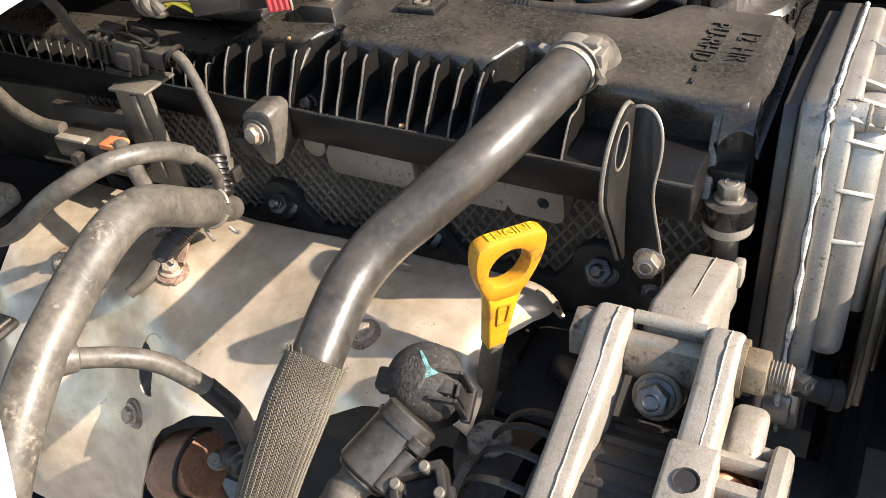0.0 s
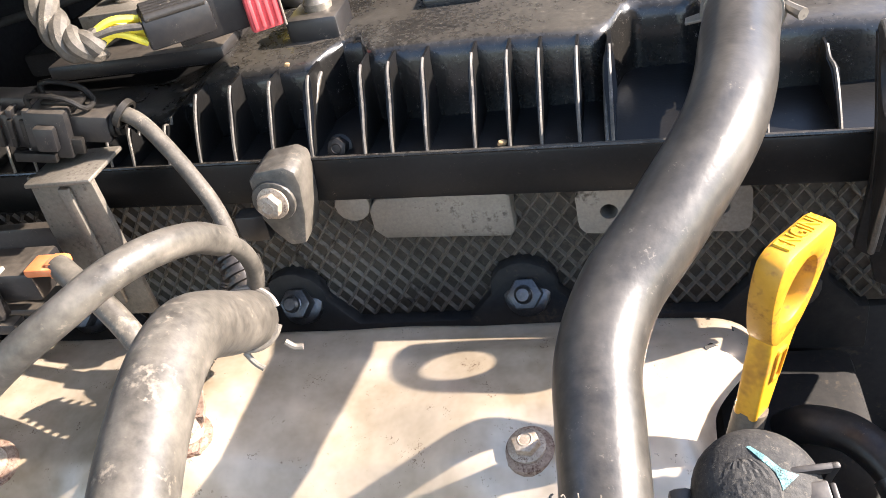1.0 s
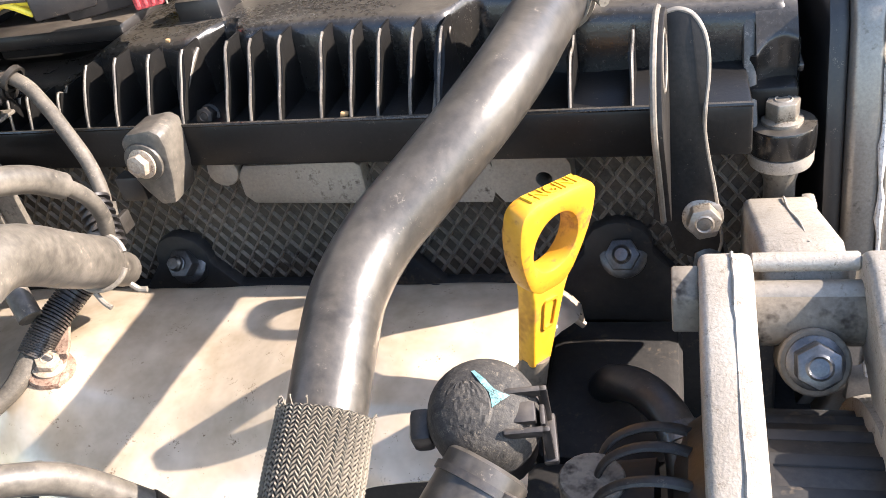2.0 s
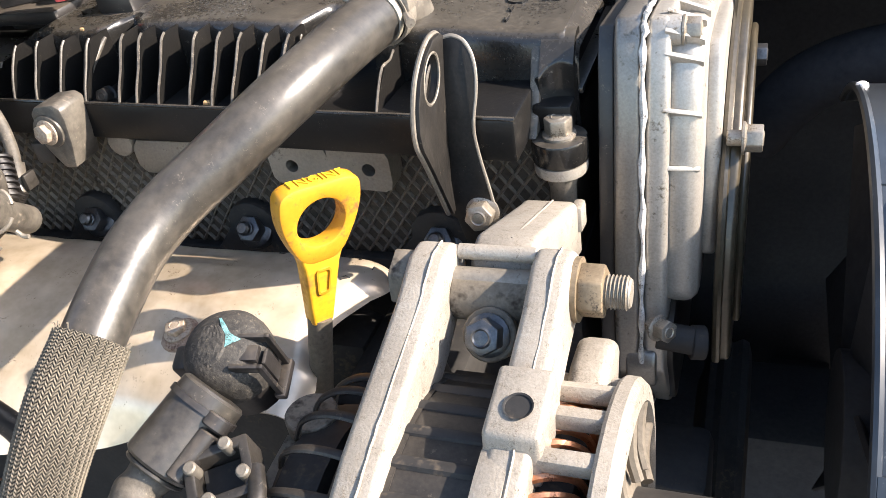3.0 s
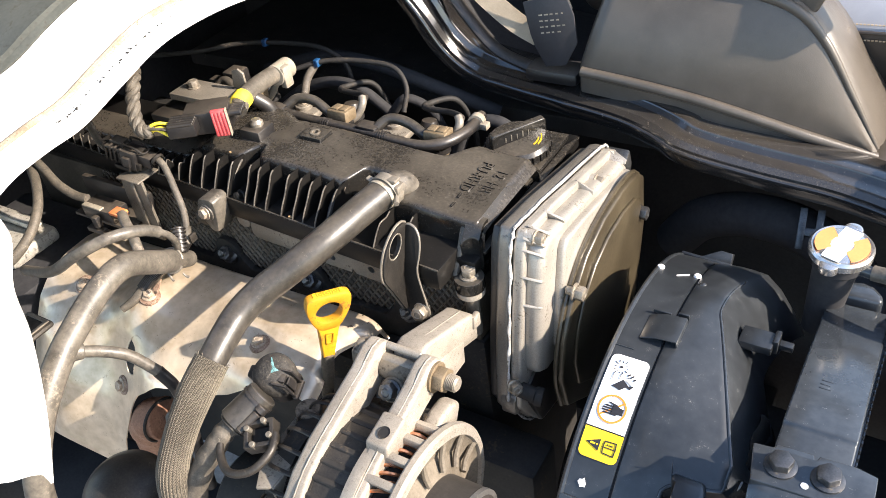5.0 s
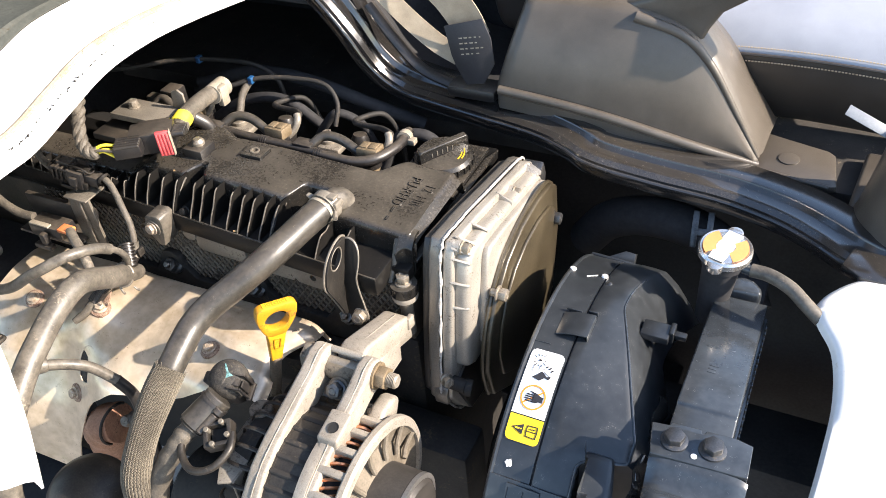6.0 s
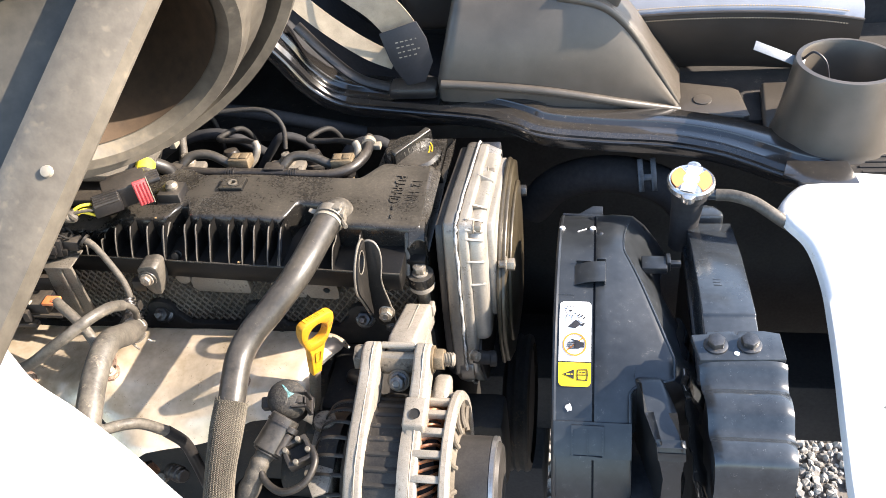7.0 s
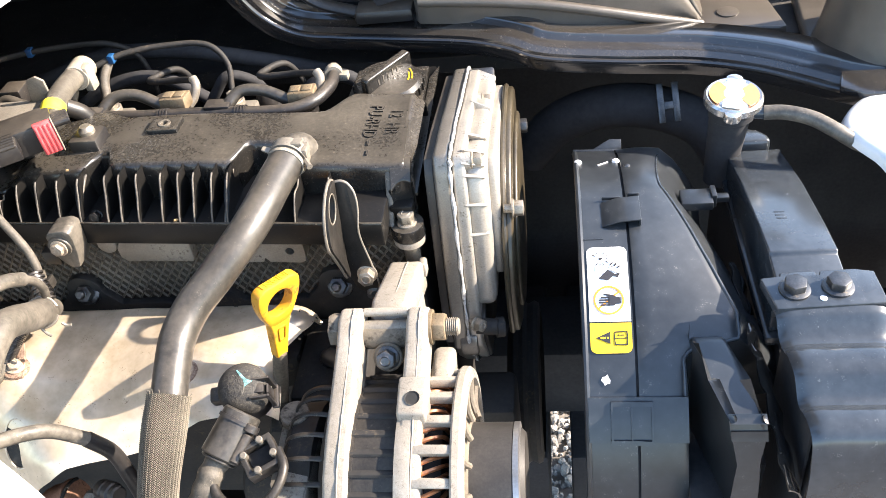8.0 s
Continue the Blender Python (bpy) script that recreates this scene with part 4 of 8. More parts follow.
def build_eye():
    t = thing("lifting_eye", (0.057, 0.0, 0.93), "black folded steel lifting eye bolted to the head", "bracket")
    # flat wing leaning back to the cover; z counts from the bolt's height
    m = basis((0.0, -0.0100, 0.930), (1, 0, 0), (0, 0.0, 1))
    right = [(0.0520, 0.0815), (0.0560, 0.0822), (0.0605, 0.0805), (0.0640, 0.0755), (0.0655, 0.0690), (0.0655, 0.0610), (0.0645, 0.0530), (0.0640, 0.0440), (0.0650, 0.0340), (0.0672, 0.0200), (0.0690, 0.0060), (0.0697, -0.0030), (0.0685, -0.0090)]
    left = [(0.0600, -0.0105), (0.0535, -0.0070), (0.0510, 0.0040), (0.0455, 0.0080), (0.0470, 0.0200), (0.0490, 0.0400), (0.0495, 0.0600), (0.0500, 0.0790)]

    def lean(bm):
        bmesh.ops.subdivide_edges(bm, edges=[e for e in bm.edges if abs(e.verts[0].co.z - e.verts[1].co.z) > 0.01], cuts=3)
        for v in bm.verts:
            v.co.y += 0.36 * max(0.0, v.co.z - 0.980)
        return bm

    part("flat_wing", lean(extrude(right + left, -0.0017, 0.0017, m, 0.0006)), M_EYE, t)
    # wing with the eye, folded towards the front
    m2 = basis((0.0510, -0.0090, 0.930), (-0.08, -0.99, 0.0), (0.0, 0.0, 1))
    wing = [(0.0000, 0.0812), (0.0051, 0.0842), (0.0121, 0.0842), (0.0191, 0.0806), (0.0246, 0.0742), (0.0272, 0.0655), (0.0268, 0.0560), (0.0237, 0.0480), (0.0191, 0.0375), (0.0140, 0.0250), (0.0093, 0.0130), (0.0079, 0.0100), (0.0056, 0.0110), (0.0056, 0.0250), (0.0028, 0.0400), (0.0000, 0.0550)]
    part("eye_wing", lean(holed_plate(wing, (0.0142, 0.0712), 0.0072, 0.0088, -0.0019, 0.0019, m2, 0.0007)), M_EYE, t)
    part("worn_edge", lean(tube([m @ V((x, y, 0.0010)) for x, y in right], 0.0008, 8, 6)), M_PLATE, t, "worn bright steel edge")
    part("worn_edge", lean(tube([m2 @ V((x, y, 0.0008)) for x, y in wing[:12]], 0.0011, 8, 4)), M_LEG, t, "worn dull steel edge")
    part("fold", lean(tube([m @ V((0.0503, y, 0.0)) for y in (0.008, 0.04, 0.0805)], 0.0020, 10, 6)), M_EYE, t)
    part("hole_edge", lean(tube([m2 @ V((0.0142 + 0.0074 * math.cos(0.3 * k), 0.0712 + 0.0090 * math.sin(0.3 * k), -0.0016)) for k in range(22)], 0.0006, 6, 2)), M_LEG, t, "worn dull hole edge")
    return t


build_eye()
bolt("zinc", (0.0632, -0.0117, 0.9385), (0.05, -1, 0.2), 10)
bolt("dark", (0.0650, -0.0040, 0.9170), (0.05, -1, 0.2), 24)


# ---- heat shield over the exhaust manifold ----
def shield_z(x, s):
    """Height over the profile: runner humps and dimples round the bolts."""
    h = 0.0045 * math.cos((x + 0.200) * 2 * math.pi / 0.128) * math.sin(math.pi * min(1, s * 1.25)) ** 2 * (1 - 0.5 * s)
    h += 0.0050 * (0.5 + 0.5 * math.cos((x + 0.126) * 2 * math.pi / 0.102)) * math.exp(-((s + 0.03) / 0.16) ** 2)
    h += 0.011 * math.cos((x + 0.150) * 2 * math.pi / 0.135) * max(0.0, min(1.0, (s - 0.42) / 0.25)) ** 2
    h += 0.0055 * math.exp(-((x + 0.205) / 0.022) ** 2 - ((s - 0.46) / 0.10) ** 2)
    for bx, bs in ((-0.190, 0.405), (-0.0655, 0.415), (-0.276, 0.45)):
        h -= (0.0045 if bx > -0.1 else -0.004) * math.exp(-(((x - bx) / 0.014) ** 2 + ((s - bs) / 0.09) ** 2))
    return h


def shield_point(x, s):
    prof = [(-0.004, 0.890), (-0.010, 0.9055), (-0.030, 0.9100), (-0.055, 0.9085), (-0.078, 0.9035), (-0.100, 0.889), (-0.120, 0.865), (-0.138, 0.834), (-0.150, 0.800), (-0.158, 0.76)]
    f = s * (len(prof) - 1)
    i = min(int(f), len(prof) - 2)
    u = f - i
    y = prof[i][0] * (1 - u) + prof[i + 1][0] * u
    z = prof[i][1] * (1 - u) + prof[i + 1][1] * u
    h = shield_z(x, s)
    ends = max(0.0, (x - shield_right(s) + 0.019) / 0.019) ** 3 * 0.010
    return V((x, y - h * 0.45, z + h - ends))


def shield_right(s):
    """Right-hand end of the sheet: it is cut back below the dipstick."""
    u = max(0.0, min(1.0, (s - 0.16) / 0.17))
    return 0.015 - 0.019 * u * u * (3 - 2 * u) + 0.006 * max(0.0, min(1.0, (s - 0.36) / 0.1))


rows = []
EDGE = [(-0.33, 1.0), (-0.212, 1.0), (-0.200, 0.88), (-0.185, 0.80), (-0.175, 0.752), (-0.168, 0.733), (-0.155, 0.716), (-0.140, 0.686), (-0.120, 0.667), (-0.105, 0.650), (-0.070, 0.610), (-0.040, 0.562), (0.03, 0.53)]


def shield_end(x):
    """Where the cut lower edge of the sheet runs at x."""
    for (x0, s0), (x1, s1) in zip(EDGE, EDGE[1:]):
        if x <= x1:
            return s0 + (s1 - s0) * (x - x0) / (x1 - x0)
    return EDGE[-1][1]


for i in range(61):
    row = []
    for k in range(111):
        s = i / 60 * shield_end(-0.325 + 0.340 * k / 110)
        row.append(shield_point(-0.325 + (0.325 + shield_right(s)) * k / 110, s))
    rows.append(row)
shield = thing("heat_shield", (-0.15, -0.07, 0.86), "tan heat-stained sheet metal shield over the exhaust manifold", "heat shield")
part("shield_sheet", strip(rows, 0.0012), M_SHIELD, shield, sharp=1.2)
rnd = random.Random(21)
fl = []
for k in range(420):
    s = rnd.uniform(0.02, 0.5)
    x = shield_right(s) - 0.002 - abs(rnd.gauss(0, 0.030))
    p = shield_point(x, s)
    n = (shield_point(x + 0.003, s) - p).cross(shield_point(x, s + 0.01) - p)
    n = (-n if n.z < 0 else n).normalized()
    w = rnd.choice((0.0006, 0.0010, 0.0016, 0.0026) if x < -0.002 else (0.0016, 0.0026, 0.0034)) * rnd.uniform(0.7, 1.4)
    fl.append(extrude([(w * math.cos(a) * rnd.uniform(0.5, 1.2), w * math.sin(a) * rnd.uniform(0.5, 1.2)) for a in (0, 1, 2, 3, 4, 5)], -0.0003, 0.0002, axis_pose(p + n * 0.0002, n)))
tagged(part("oil_specks", join(*fl), M_DARK, shield, "dark oil specks"), kind="stuff")
p1 = shield_point(-0.190, 0.405)
part("bracket_tab", extrude([(-0.007, -0.008), (0.007, -0.008), (0.007, 0.010), (0.004, 0.022), (-0.004, 0.022), (-0.007, 0.010)], 0.0003, 0.0022, basis(p1, (0.95, 0.1, 0.0), (0.15, 0.85, 0.45)), 0.0005), M_RUST, shield, "rusty bracket tab")
hp = shield_point(-0.188, 0.615)
hn = (shield_point(-0.184, 0.615) - hp).cross(shield_point(-0.188, 0.635) - hp)
hn = -hn if hn.z < 0 else hn
hm = basis(hp + hn.normalized() * 0.0006, (1, 0, 0), shield_point(-0.188, 0.525) - hp)
# solid dark oval on the sheet stands in for the hole's shade
part("access_hole", extrude([(0.0098 * x, 0.0178 * y) for x, y in circle(0, 0, 1)], -0.001, 0.0006, hm), M_DARK, shield, "dark oval hole")
part("hole_rim", ring_plate([(0.0109 * x, 0.0190 * y) for x, y in circle(0, 0, 1)], [(0.0098 * x, 0.0178 * y) for x, y in circle(0, 0, 1)], -0.001, 0.0016, hm, 0.0005), M_SHIELD, shield)
burnt = [[shield_point(shield_right(v) - (0.017 + 0.004 * math.sin(9 * v * 20)) * (1 - q / 6), v) + V((0, 0, 0.0005)) for q in range(7)] for v in [0.015 + 0.02 * k for k in range(11)]]
part("burnt_end", strip(burnt, 0.0004), M_BURNT, shield, "blue-black burnt end of the sheet")
part("rolled_edge", tube([shield_point(-0.325 + 0.340 * k / 30, 0.0) for k in range(31)], 0.0017, 8, 2), M_SHIELD, shield)
for x, s in ((-0.190, 0.405), (-0.0655, 0.415), (-0.276, 0.45), (-0.206, 0.715)):
    p = shield_point(x, s)
    nrm = (shield_point(x + 0.004, s) - p).cross(shield_point(x, s + 0.02) - p)
    if nrm.z < 0:
        nrm = -nrm
    nrm.normalize()
    part("pressed_washer", lathe([(0.0, 0.0), (0.0098, 0.0), (0.0092, 0.0018), (0.006, 0.003), (0, 0.003)], axis_pose(p + nrm * 0.0003, nrm), 20), M_RUST, shield, "rusty washer")
    bolt("rusty", p + nrm * 0.0032, nrm, x * 900)


# ---- hoses and leads ----
def clamp_ring(name_parent, p, d, r, w, mat=None):
    """A spring clamp with two ears round a hose."""
    m = axis_pose(p, d)
    part("clamp_band", lathe([(r, -w / 2), (r + 0.0012, -w / 2), (r + 0.0012, w / 2), (r, w / 2), (r, -w / 2)], m, 24), mat or M_BOLTD, name_parent)
    for a in (0.35, -0.25):
        q = m @ V(((r + 0.001) * math.cos(a), (r + 0.001) * math.sin(a), 0))
        o = (m.to_3x3() @ V((math.cos(a), math.sin(a), 0))).normalized()
        part("clamp_ear", extrude([(-w * 0.35, 0), (w * 0.35, 0), (w * 0.25, 0.006), (-w * 0.25, 0.006)], -0.0006, 0.0006, basis(q, d, o), 0.0003), mat or M_BOLTD, name_parent)


BIG = [(0.0165, 0.048, 1.0100), (0.0135, 0.030, 1.0115), (0.0090, 0.004, 1.0100), (0.0050, -0.022, 1.0080), (-0.0020, -0.044, 1.0035), (-0.0170, -0.068, 0.9925), (-0.0300, -0.086, 0.9830), (-0.0355, -0.104, 0.9760),
       (-0.0350, -0.122, 0.9700), (-0.0340, -0.139, 0.9630), (-0.0350, -0.160, 0.9500), (-0.0385, -0.183, 0.9270), (-0.0420, -0.198, 0.9000), (-0.0440, -0.205, 0.8600)]
big = thing("breather_hose", (-0.03, -0.14, 0.95), "dusty black rubber breather hose with a woven lower sleeve", "hose")
part("hose", tube(BIG[1:11], lambda s: 0.0126 - 0.0020 * s, 28, 8), M_RUBBER, big)
sl = smooth_line(BIG[9:], 14)
sleeve = part("woven_sleeve", tube(sl, lambda s: 0.0117 + 0.0007 * math.sin(s * 9) + 0.0006 * math.exp(-s * 30), 32, smooth=False), M_BRAID, big, "dusty woven fabric sleeve")
# herringbone stitches of the sleeve
fr = sweep_frames(sl)
lens = [0.0]
for f0, f1 in zip(fr, fr[1:]):
    lens.append(lens[-1] + (f1[0] - f0[0]).length)
rnd = random.Random(17)


def sleeve_at(d, a, lift):
    """Point on the sleeve at length d and angle a."""
    i = 0
    while i < len(lens) - 2 and lens[i + 1] < d:
        i += 1
    k = max(0.0, min(1.0, (d - lens[i]) / (lens[i + 1] - lens[i])))
    p = fr[i][0].lerp(fr[i + 1][0], k)
    u, w = fr[i][1].lerp(fr[i + 1][1], k), fr[i][2].lerp(fr[i + 1][2], k)
    s = (i + k) / (len(fr) - 1)
    r = 0.0117 + 0.0007 * math.sin(s * 9) + 0.0006 * math.exp(-s * 30) + lift
    return p + (u * math.cos(a) + w * math.sin(a)) * r


vs, fs = [], []
COLS = 60
for col in range(COLS):
    a0 = 2 * math.pi * col / COLS
    half = math.pi / COLS * 1.12
    slant = 0.0008 if col % 2 else -0.0008
    for row in range(int(lens[-1] / 0.00120)):
        d = row * 0.00120 + rnd.uniform(-0.0001, 0.0001)
        wd = 0.00040
        k = len(vs)
        for e, dd, lf in ((-1, slant, 0.0002), (0, 0.0, 0.0006), (1, -slant, 0.0002)):
            vs.append(tuple(sleeve_at(d + dd - wd, a0 + e * half, lf)))
            vs.append(tuple(sleeve_at(d + dd, a0 + e * half, lf + 0.00035)))
            vs.append(tuple(sleeve_at(d + dd + wd, a0 + e * half, lf)))
        for e in (0, 3):
            fs += [(k + e, k + e + 1, k + e + 4, k + e + 3), (k + e + 1, k + e + 2, k + e + 5, k + e + 4)]
me = bpy.data.meshes.new("sleeve_threads")
me.from_pydata([tuple(V(v) - ROOT[big.name]) for v in vs], [], fs)
me.materials.append(M_BRAIDT)
th = new("sleeve_threads", me)
th.parent = sleeve
# frayed end
rnd = random.Random(8)
for k in range(12):
    p, u, w, tt = fr[0]
    a = rnd.uniform(0, 6.28)
    r = (u * math.cos(a) + w * math.sin(a))
    q = p + r * 0.0118
    part("frayed_thread", tube([q, q - tt * 0.002 + r * 0.0012, q - tt * rnd.uniform(0.001, 0.003) + r * rnd.uniform(0.0005, 0.002)], 0.00022, 5, 3), M_BRAIDT, sleeve)
part("spigot", join(tube([(0.0182, 0.0530, 0.9960), (0.0182, 0.0520, 1.0040), (0.0170, 0.0455, 1.0100), (0.0145, 0.0340, 1.0112), (0.0130, 0.0260, 1.0108)], 0.0110, 20, 8), cyl((0.0182, 0.0530, 0.994), (0.0182, 0.0530, 1.0035), 0.0128)), M_RUBBERD, big, "dusty grey plastic outlet elbow")
clamp_ring(big, V((0.0138, 0.0330, 1.0113)), V((0.12, 0.99, 0.06)), 0.0130, 0.0085, M_PLATE)
part("clamp_tang", tube([(0.0255, 0.0290, 1.0120), (0.0285, 0.0245, 1.0110), (0.0310, 0.0205, 1.0105)], lambda u: 0.0016 + 0.0006 * u, 8, 4), M_PLATE, big)
part("band_mark", lathe([(0.0124, -0.0015), (0.0131, -0.0015), (0.0131, 0.0015), (0.0124, 0.0015)], axis_pose((0.0128, 0.0255, 1.0113), (0.12, 0.99, 0.06)), 24), M_PALE, big, "dusty pale band")
part("clamp_screw", join(box((0.0215, 0.0275, 1.0125), (0.0285, 0.0385, 1.0195), 0.0012), box((0.0165, 0.0290, 1.0215), (0.0260, 0.0370, 1.0245), 0.0008)), M_PLATE, big)

LEFT = [(-0.160, -0.050, 0.9480), (-0.154, -0.062, 0.9590), (-0.149, -0.079, 0.9720), (-0.145, -0.096, 0.9860), (-0.1415, -0.110, 0.9950), (-0.1395, -0.122, 0.9975), (-0.1375, -0.136, 0.9965), (-0.1350, -0.152, 0.9930), (-0.1310, -0.170, 0.9880), (-0.1270, -0.188, 0.9820), (-0.122, -0.208, 0.972), (-0.118, -0.228, 0.957), (-0.116, -0.245, 0.935), (-0.118, -0.258, 0.90), (-0.12, -0.262, 0.85)]
lh = thing("coolant_hose", (-0.14, -0.12, 0.95), "dusty grey-black bent coolant hose", "hose")
part("hose", tube(LEFT[1:], 0.0100, 24, 8), M_RUBBERD, lh)
part("pipe_end", tube([(-0.1690, -0.036, 0.9370), (-0.1610, -0.049, 0.9475), (-0.1540, -0.062, 0.959)], 0.0074, 18, 6, hollow=0.6), M_RUBBERD, lh)
# wire clip with two bent ends
cp = V(LEFT[1])
cd = (V(LEFT[2]) - V(LEFT[1])).normalized()
mcl = axis_pose(cp, cd)
part("wire_clip", tube([mcl @ V((0.0105 * math.cos(a), 0.0105 * math.sin(a), 0.001)) for a in [0.2 + 0.3 * k for k in range(20)]], 0.0011, 8, 3), M_PLATE, lh)
for a, b in (((0.010, -0.010, -0.001), (0.0155, -0.0130, -0.002)), ((-0.004, -0.0108, -0.001), (0.001, -0.0175, -0.002))):
    part("clip_end", tube([mcl @ V(a), mcl @ V(((a[0] + b[0]) / 2, (a[1] + b[1]) / 2 - 0.001, -0.002)), mcl @ V(b)], 0.0011, 8, 4), M_PLATE, lh)
part("branch_collar", cyl((-0.1275, -0.190, 0.979), (-0.1215, -0.179, 0.9735), 0.0076, 0.0060), M_RUBBERD, lh)

BR = [(-0.1242, -0.1847, 0.9767), (-0.1180, -0.1690, 0.9650), (-0.1120, -0.1600, 0.9570), (-0.1074, -0.1541, 0.9490), (-0.0975, -0.1464, 0.9307), (-0.0890, -0.1435, 0.9120), (-0.0840, -0.1470, 0.890), (-0.080, -0.152, 0.86), (-0.078, -0.158, 0.81)]
bh = thing("branch_hose", (-0.1, -0.155, 0.94), "thin grey rubber hose curving down from the coolant hose", "hose")
part("hose", tube(BR[:5], 0.0045, 18, 8), M_RUBBERD, bh)
part("sheath", tube(BR[4:], 0.0050, 18, 8), M_BLACK, bh, "black sheath on the lower part")

VAC = [(-0.1545, -0.0540, 0.960), (-0.1495, -0.0550, 0.974), (-0.1485, -0.0590, 0.985), (-0.1490, -0.0670, 0.9950), (-0.1500, -0.0780, 1.0040), (-0.1525, -0.0940, 1.0115), (-0.1580, -0.1070, 1.0135), (-0.1680, -0.1170, 1.0095), (-0.1850, -0.1240, 1.0000), (-0.2050, -0.1260, 0.9860), (-0.230, -0.1220, 0.9700), (-0.255, -0.118, 0.957), (-0.30, -0.112, 0.94)]
vh = thing("vacuum_hose", (-0.165, -0.09, 0.98), "dusty grey vacuum hose arching over the coolant hose", "hose")
part("hose", tube(VAC[3:], 0.0048, 18, 8), M_RUBBERD, vh)
part("thin_end", tube(VAC[:5], 0.0030, 14, 8), M_RUBBERD, vh)
# corrugated spring sleeve behind the pipe end
spring = thing("ribbed_sleeve", (-0.168, -0.045, 0.965), "black ribbed rubber sleeve on a lead", "sleeve")
a, b = V((-0.1580, -0.0490, 0.9560)), V((-0.1680, -0.0360, 0.9720))
part("core", cyl(a, b, 0.0050), M_BLACK, spring)
for k in range(7):
    p = a.lerp(b, (k + 0.5) / 7)
    part("rib", lathe([(0.0048, -0.0008), (0.0066, -0.0006), (0.0066, 0.0006), (0.0048, 0.0008)], axis_pose(p, b - a), 18), M_BLACK, spring)
WR = [(-0.2125, 0.0000, 1.0110), (-0.206, -0.001, 1.0070), (-0.1975, -0.005, 0.9990), (-0.1880, -0.011, 0.9890), (-0.1800, -0.016, 0.9770), (-0.1755, -0.021, 0.9660), (-0.1735, -0.026, 0.958)]
lead = thing("sensor_lead", (-0.19, -0.01, 0.98), "dusty grey rubber lead from the connector", "cable")
part("lead", tube(WR, 0.0031, 14, 6), M_WIRE, lead)
part("lead_boot", tube([(-0.1745, -0.0235, 0.962), (-0.1735, -0.027, 0.955), (-0.172, -0.031, 0.949)], 0.0046, 14, 5), M_RUBBERD, lead)
part("lead_tie", lathe([(0.0046, -0.0012), (0.006, -0.0012), (0.006, 0.0012), (0.0046, 0.0012)], axis_pose((-0.2115, -0.0003, 1.0105), (-0.8, 0.1, 0.6)), 14), M_LAMIN, lead)
part("lead_plug", join(box((-0.174, -0.029, 0.9515), (-0.165, -0.023, 0.9555), 0.001), box((-0.1675, -0.030, 0.950), (-0.1650, -0.0225, 0.9585), 0.0008)), M_LAMIN, lead)


def build_connector():
    t = thing("sensor_connector", (-0.235, -0.005, 0.99), "dusty black electrical connector on a sheet steel holder", "connector")
    m = pose(-0.241, -0.003, 1.0110, 0, 12, 8)
    for lo, hi in (((-0.024, -0.008, -0.007), (0.002, 0.008, 0.007)), ((-0.006, -0.010, -0.010), (0.010, 0.010, 0.009)), ((0.008, -0.006, -0.005), (0.024, 0.006, 0.006)), ((-0.020, -0.004, 0.006), (-0.006, 0.006, 0.012)),
                   ((-0.002, -0.013, -0.006), (0.006, -0.009, 0.004)), ((-0.027, -0.0055, -0.0045), (-0.022, 0.0055, 0.0045))):
        part("housing_block", box(lo, hi, 0.0011, m), M_BLACK, t)
    for k in range(3):
        part("housing_ridge", box((-0.018 + k * 0.006, -0.0095, 0.0065), (-0.0155 + k * 0.006, 0.003, 0.0095), 0.0005, m), M_BLACK, t)
    for k in range(5):
        part("side_ridge", box((-0.022 + 0.0048 * k, -0.0098, -0.006), (-0.0200 + 0.0048 * k, -0.0078, 0.0055), 0.0004, m), M_EYE, t)
    for x0, r in ((-0.0285, 0.0048), (-0.0265, 0.0055), (0.0245, 0.0052), (0.0265, 0.0044)):
        part("seal_collar", lathe([(0.002, -0.0008), (r, -0.0008), (r, 0.0008), (0.002, 0.0008)], m @ axis_pose((x0, 0, 0.0005), (1, 0, 0)), 14), M_EYE, t)
    part("clip_loop", tube([m @ V(p) for p in ((-0.004, -0.006, 0.009), (-0.004, -0.006, 0.0135), (0.010, -0.006, 0.0130), (0.016, -0.004, 0.0085), (0.016, 0.004, 0.0085), (0.010, 0.006, 0.0130), (-0.004, 0.006, 0.0135), (-0.004, 0.006, 0.009))], 0.0011, 8, 3), M_EYE, t)
    part("latch_tongue", box((-0.001, -0.0035, 0.0088), (0.014, 0.0035, 0.0104), 0.0005, m), M_EYE, t)
    part("lower_clip", join(box((-0.012, -0.012, -0.011), (0.004, -0.009, -0.007), 0.0006, m), box((0.008, -0.009, -0.0085), (0.014, -0.006, -0.002), 0.0006, m)), M_EYE, t)
    hold = part("holder", join(box((-0.251, -0.022, 0.9935), (-0.222, 0.004, 0.9955), 0.0008), ), M_LEG, t, "dusty sheet steel holder")
    part("holder_leg", extrude([(-0.2540, 0.995), (-0.2270, 0.995), (-0.2265, 0.965), (-0.2260, 0.925), (-0.2560, 0.925), (-0.2560, 0.97)], 0.0125, 0.0155, PLANE_Y, 0.0006), M_LEG, hold)
    part("holder_bead", box((-0.2420, -0.0180, 0.932), (-0.2365, -0.0150, 0.99), 0.0015), M_LEG, hold)
    return t


build_connector()
w2 = thing("harness_lead", (-0.3, 0.0, 1.0), "tape-wrapped dusty wiring lead", "cable")
part("lead", tube([(-0.256, -0.003, 1.012), (-0.27, -0.006, 1.013), (-0.29, 0.000, 1.017), (-0.31, 0.01, 1.026), (-0.345, 0.02, 1.035), (-0.40, 0.03, 1.03)], 0.0034, 12, 6), M_WIRE, w2)


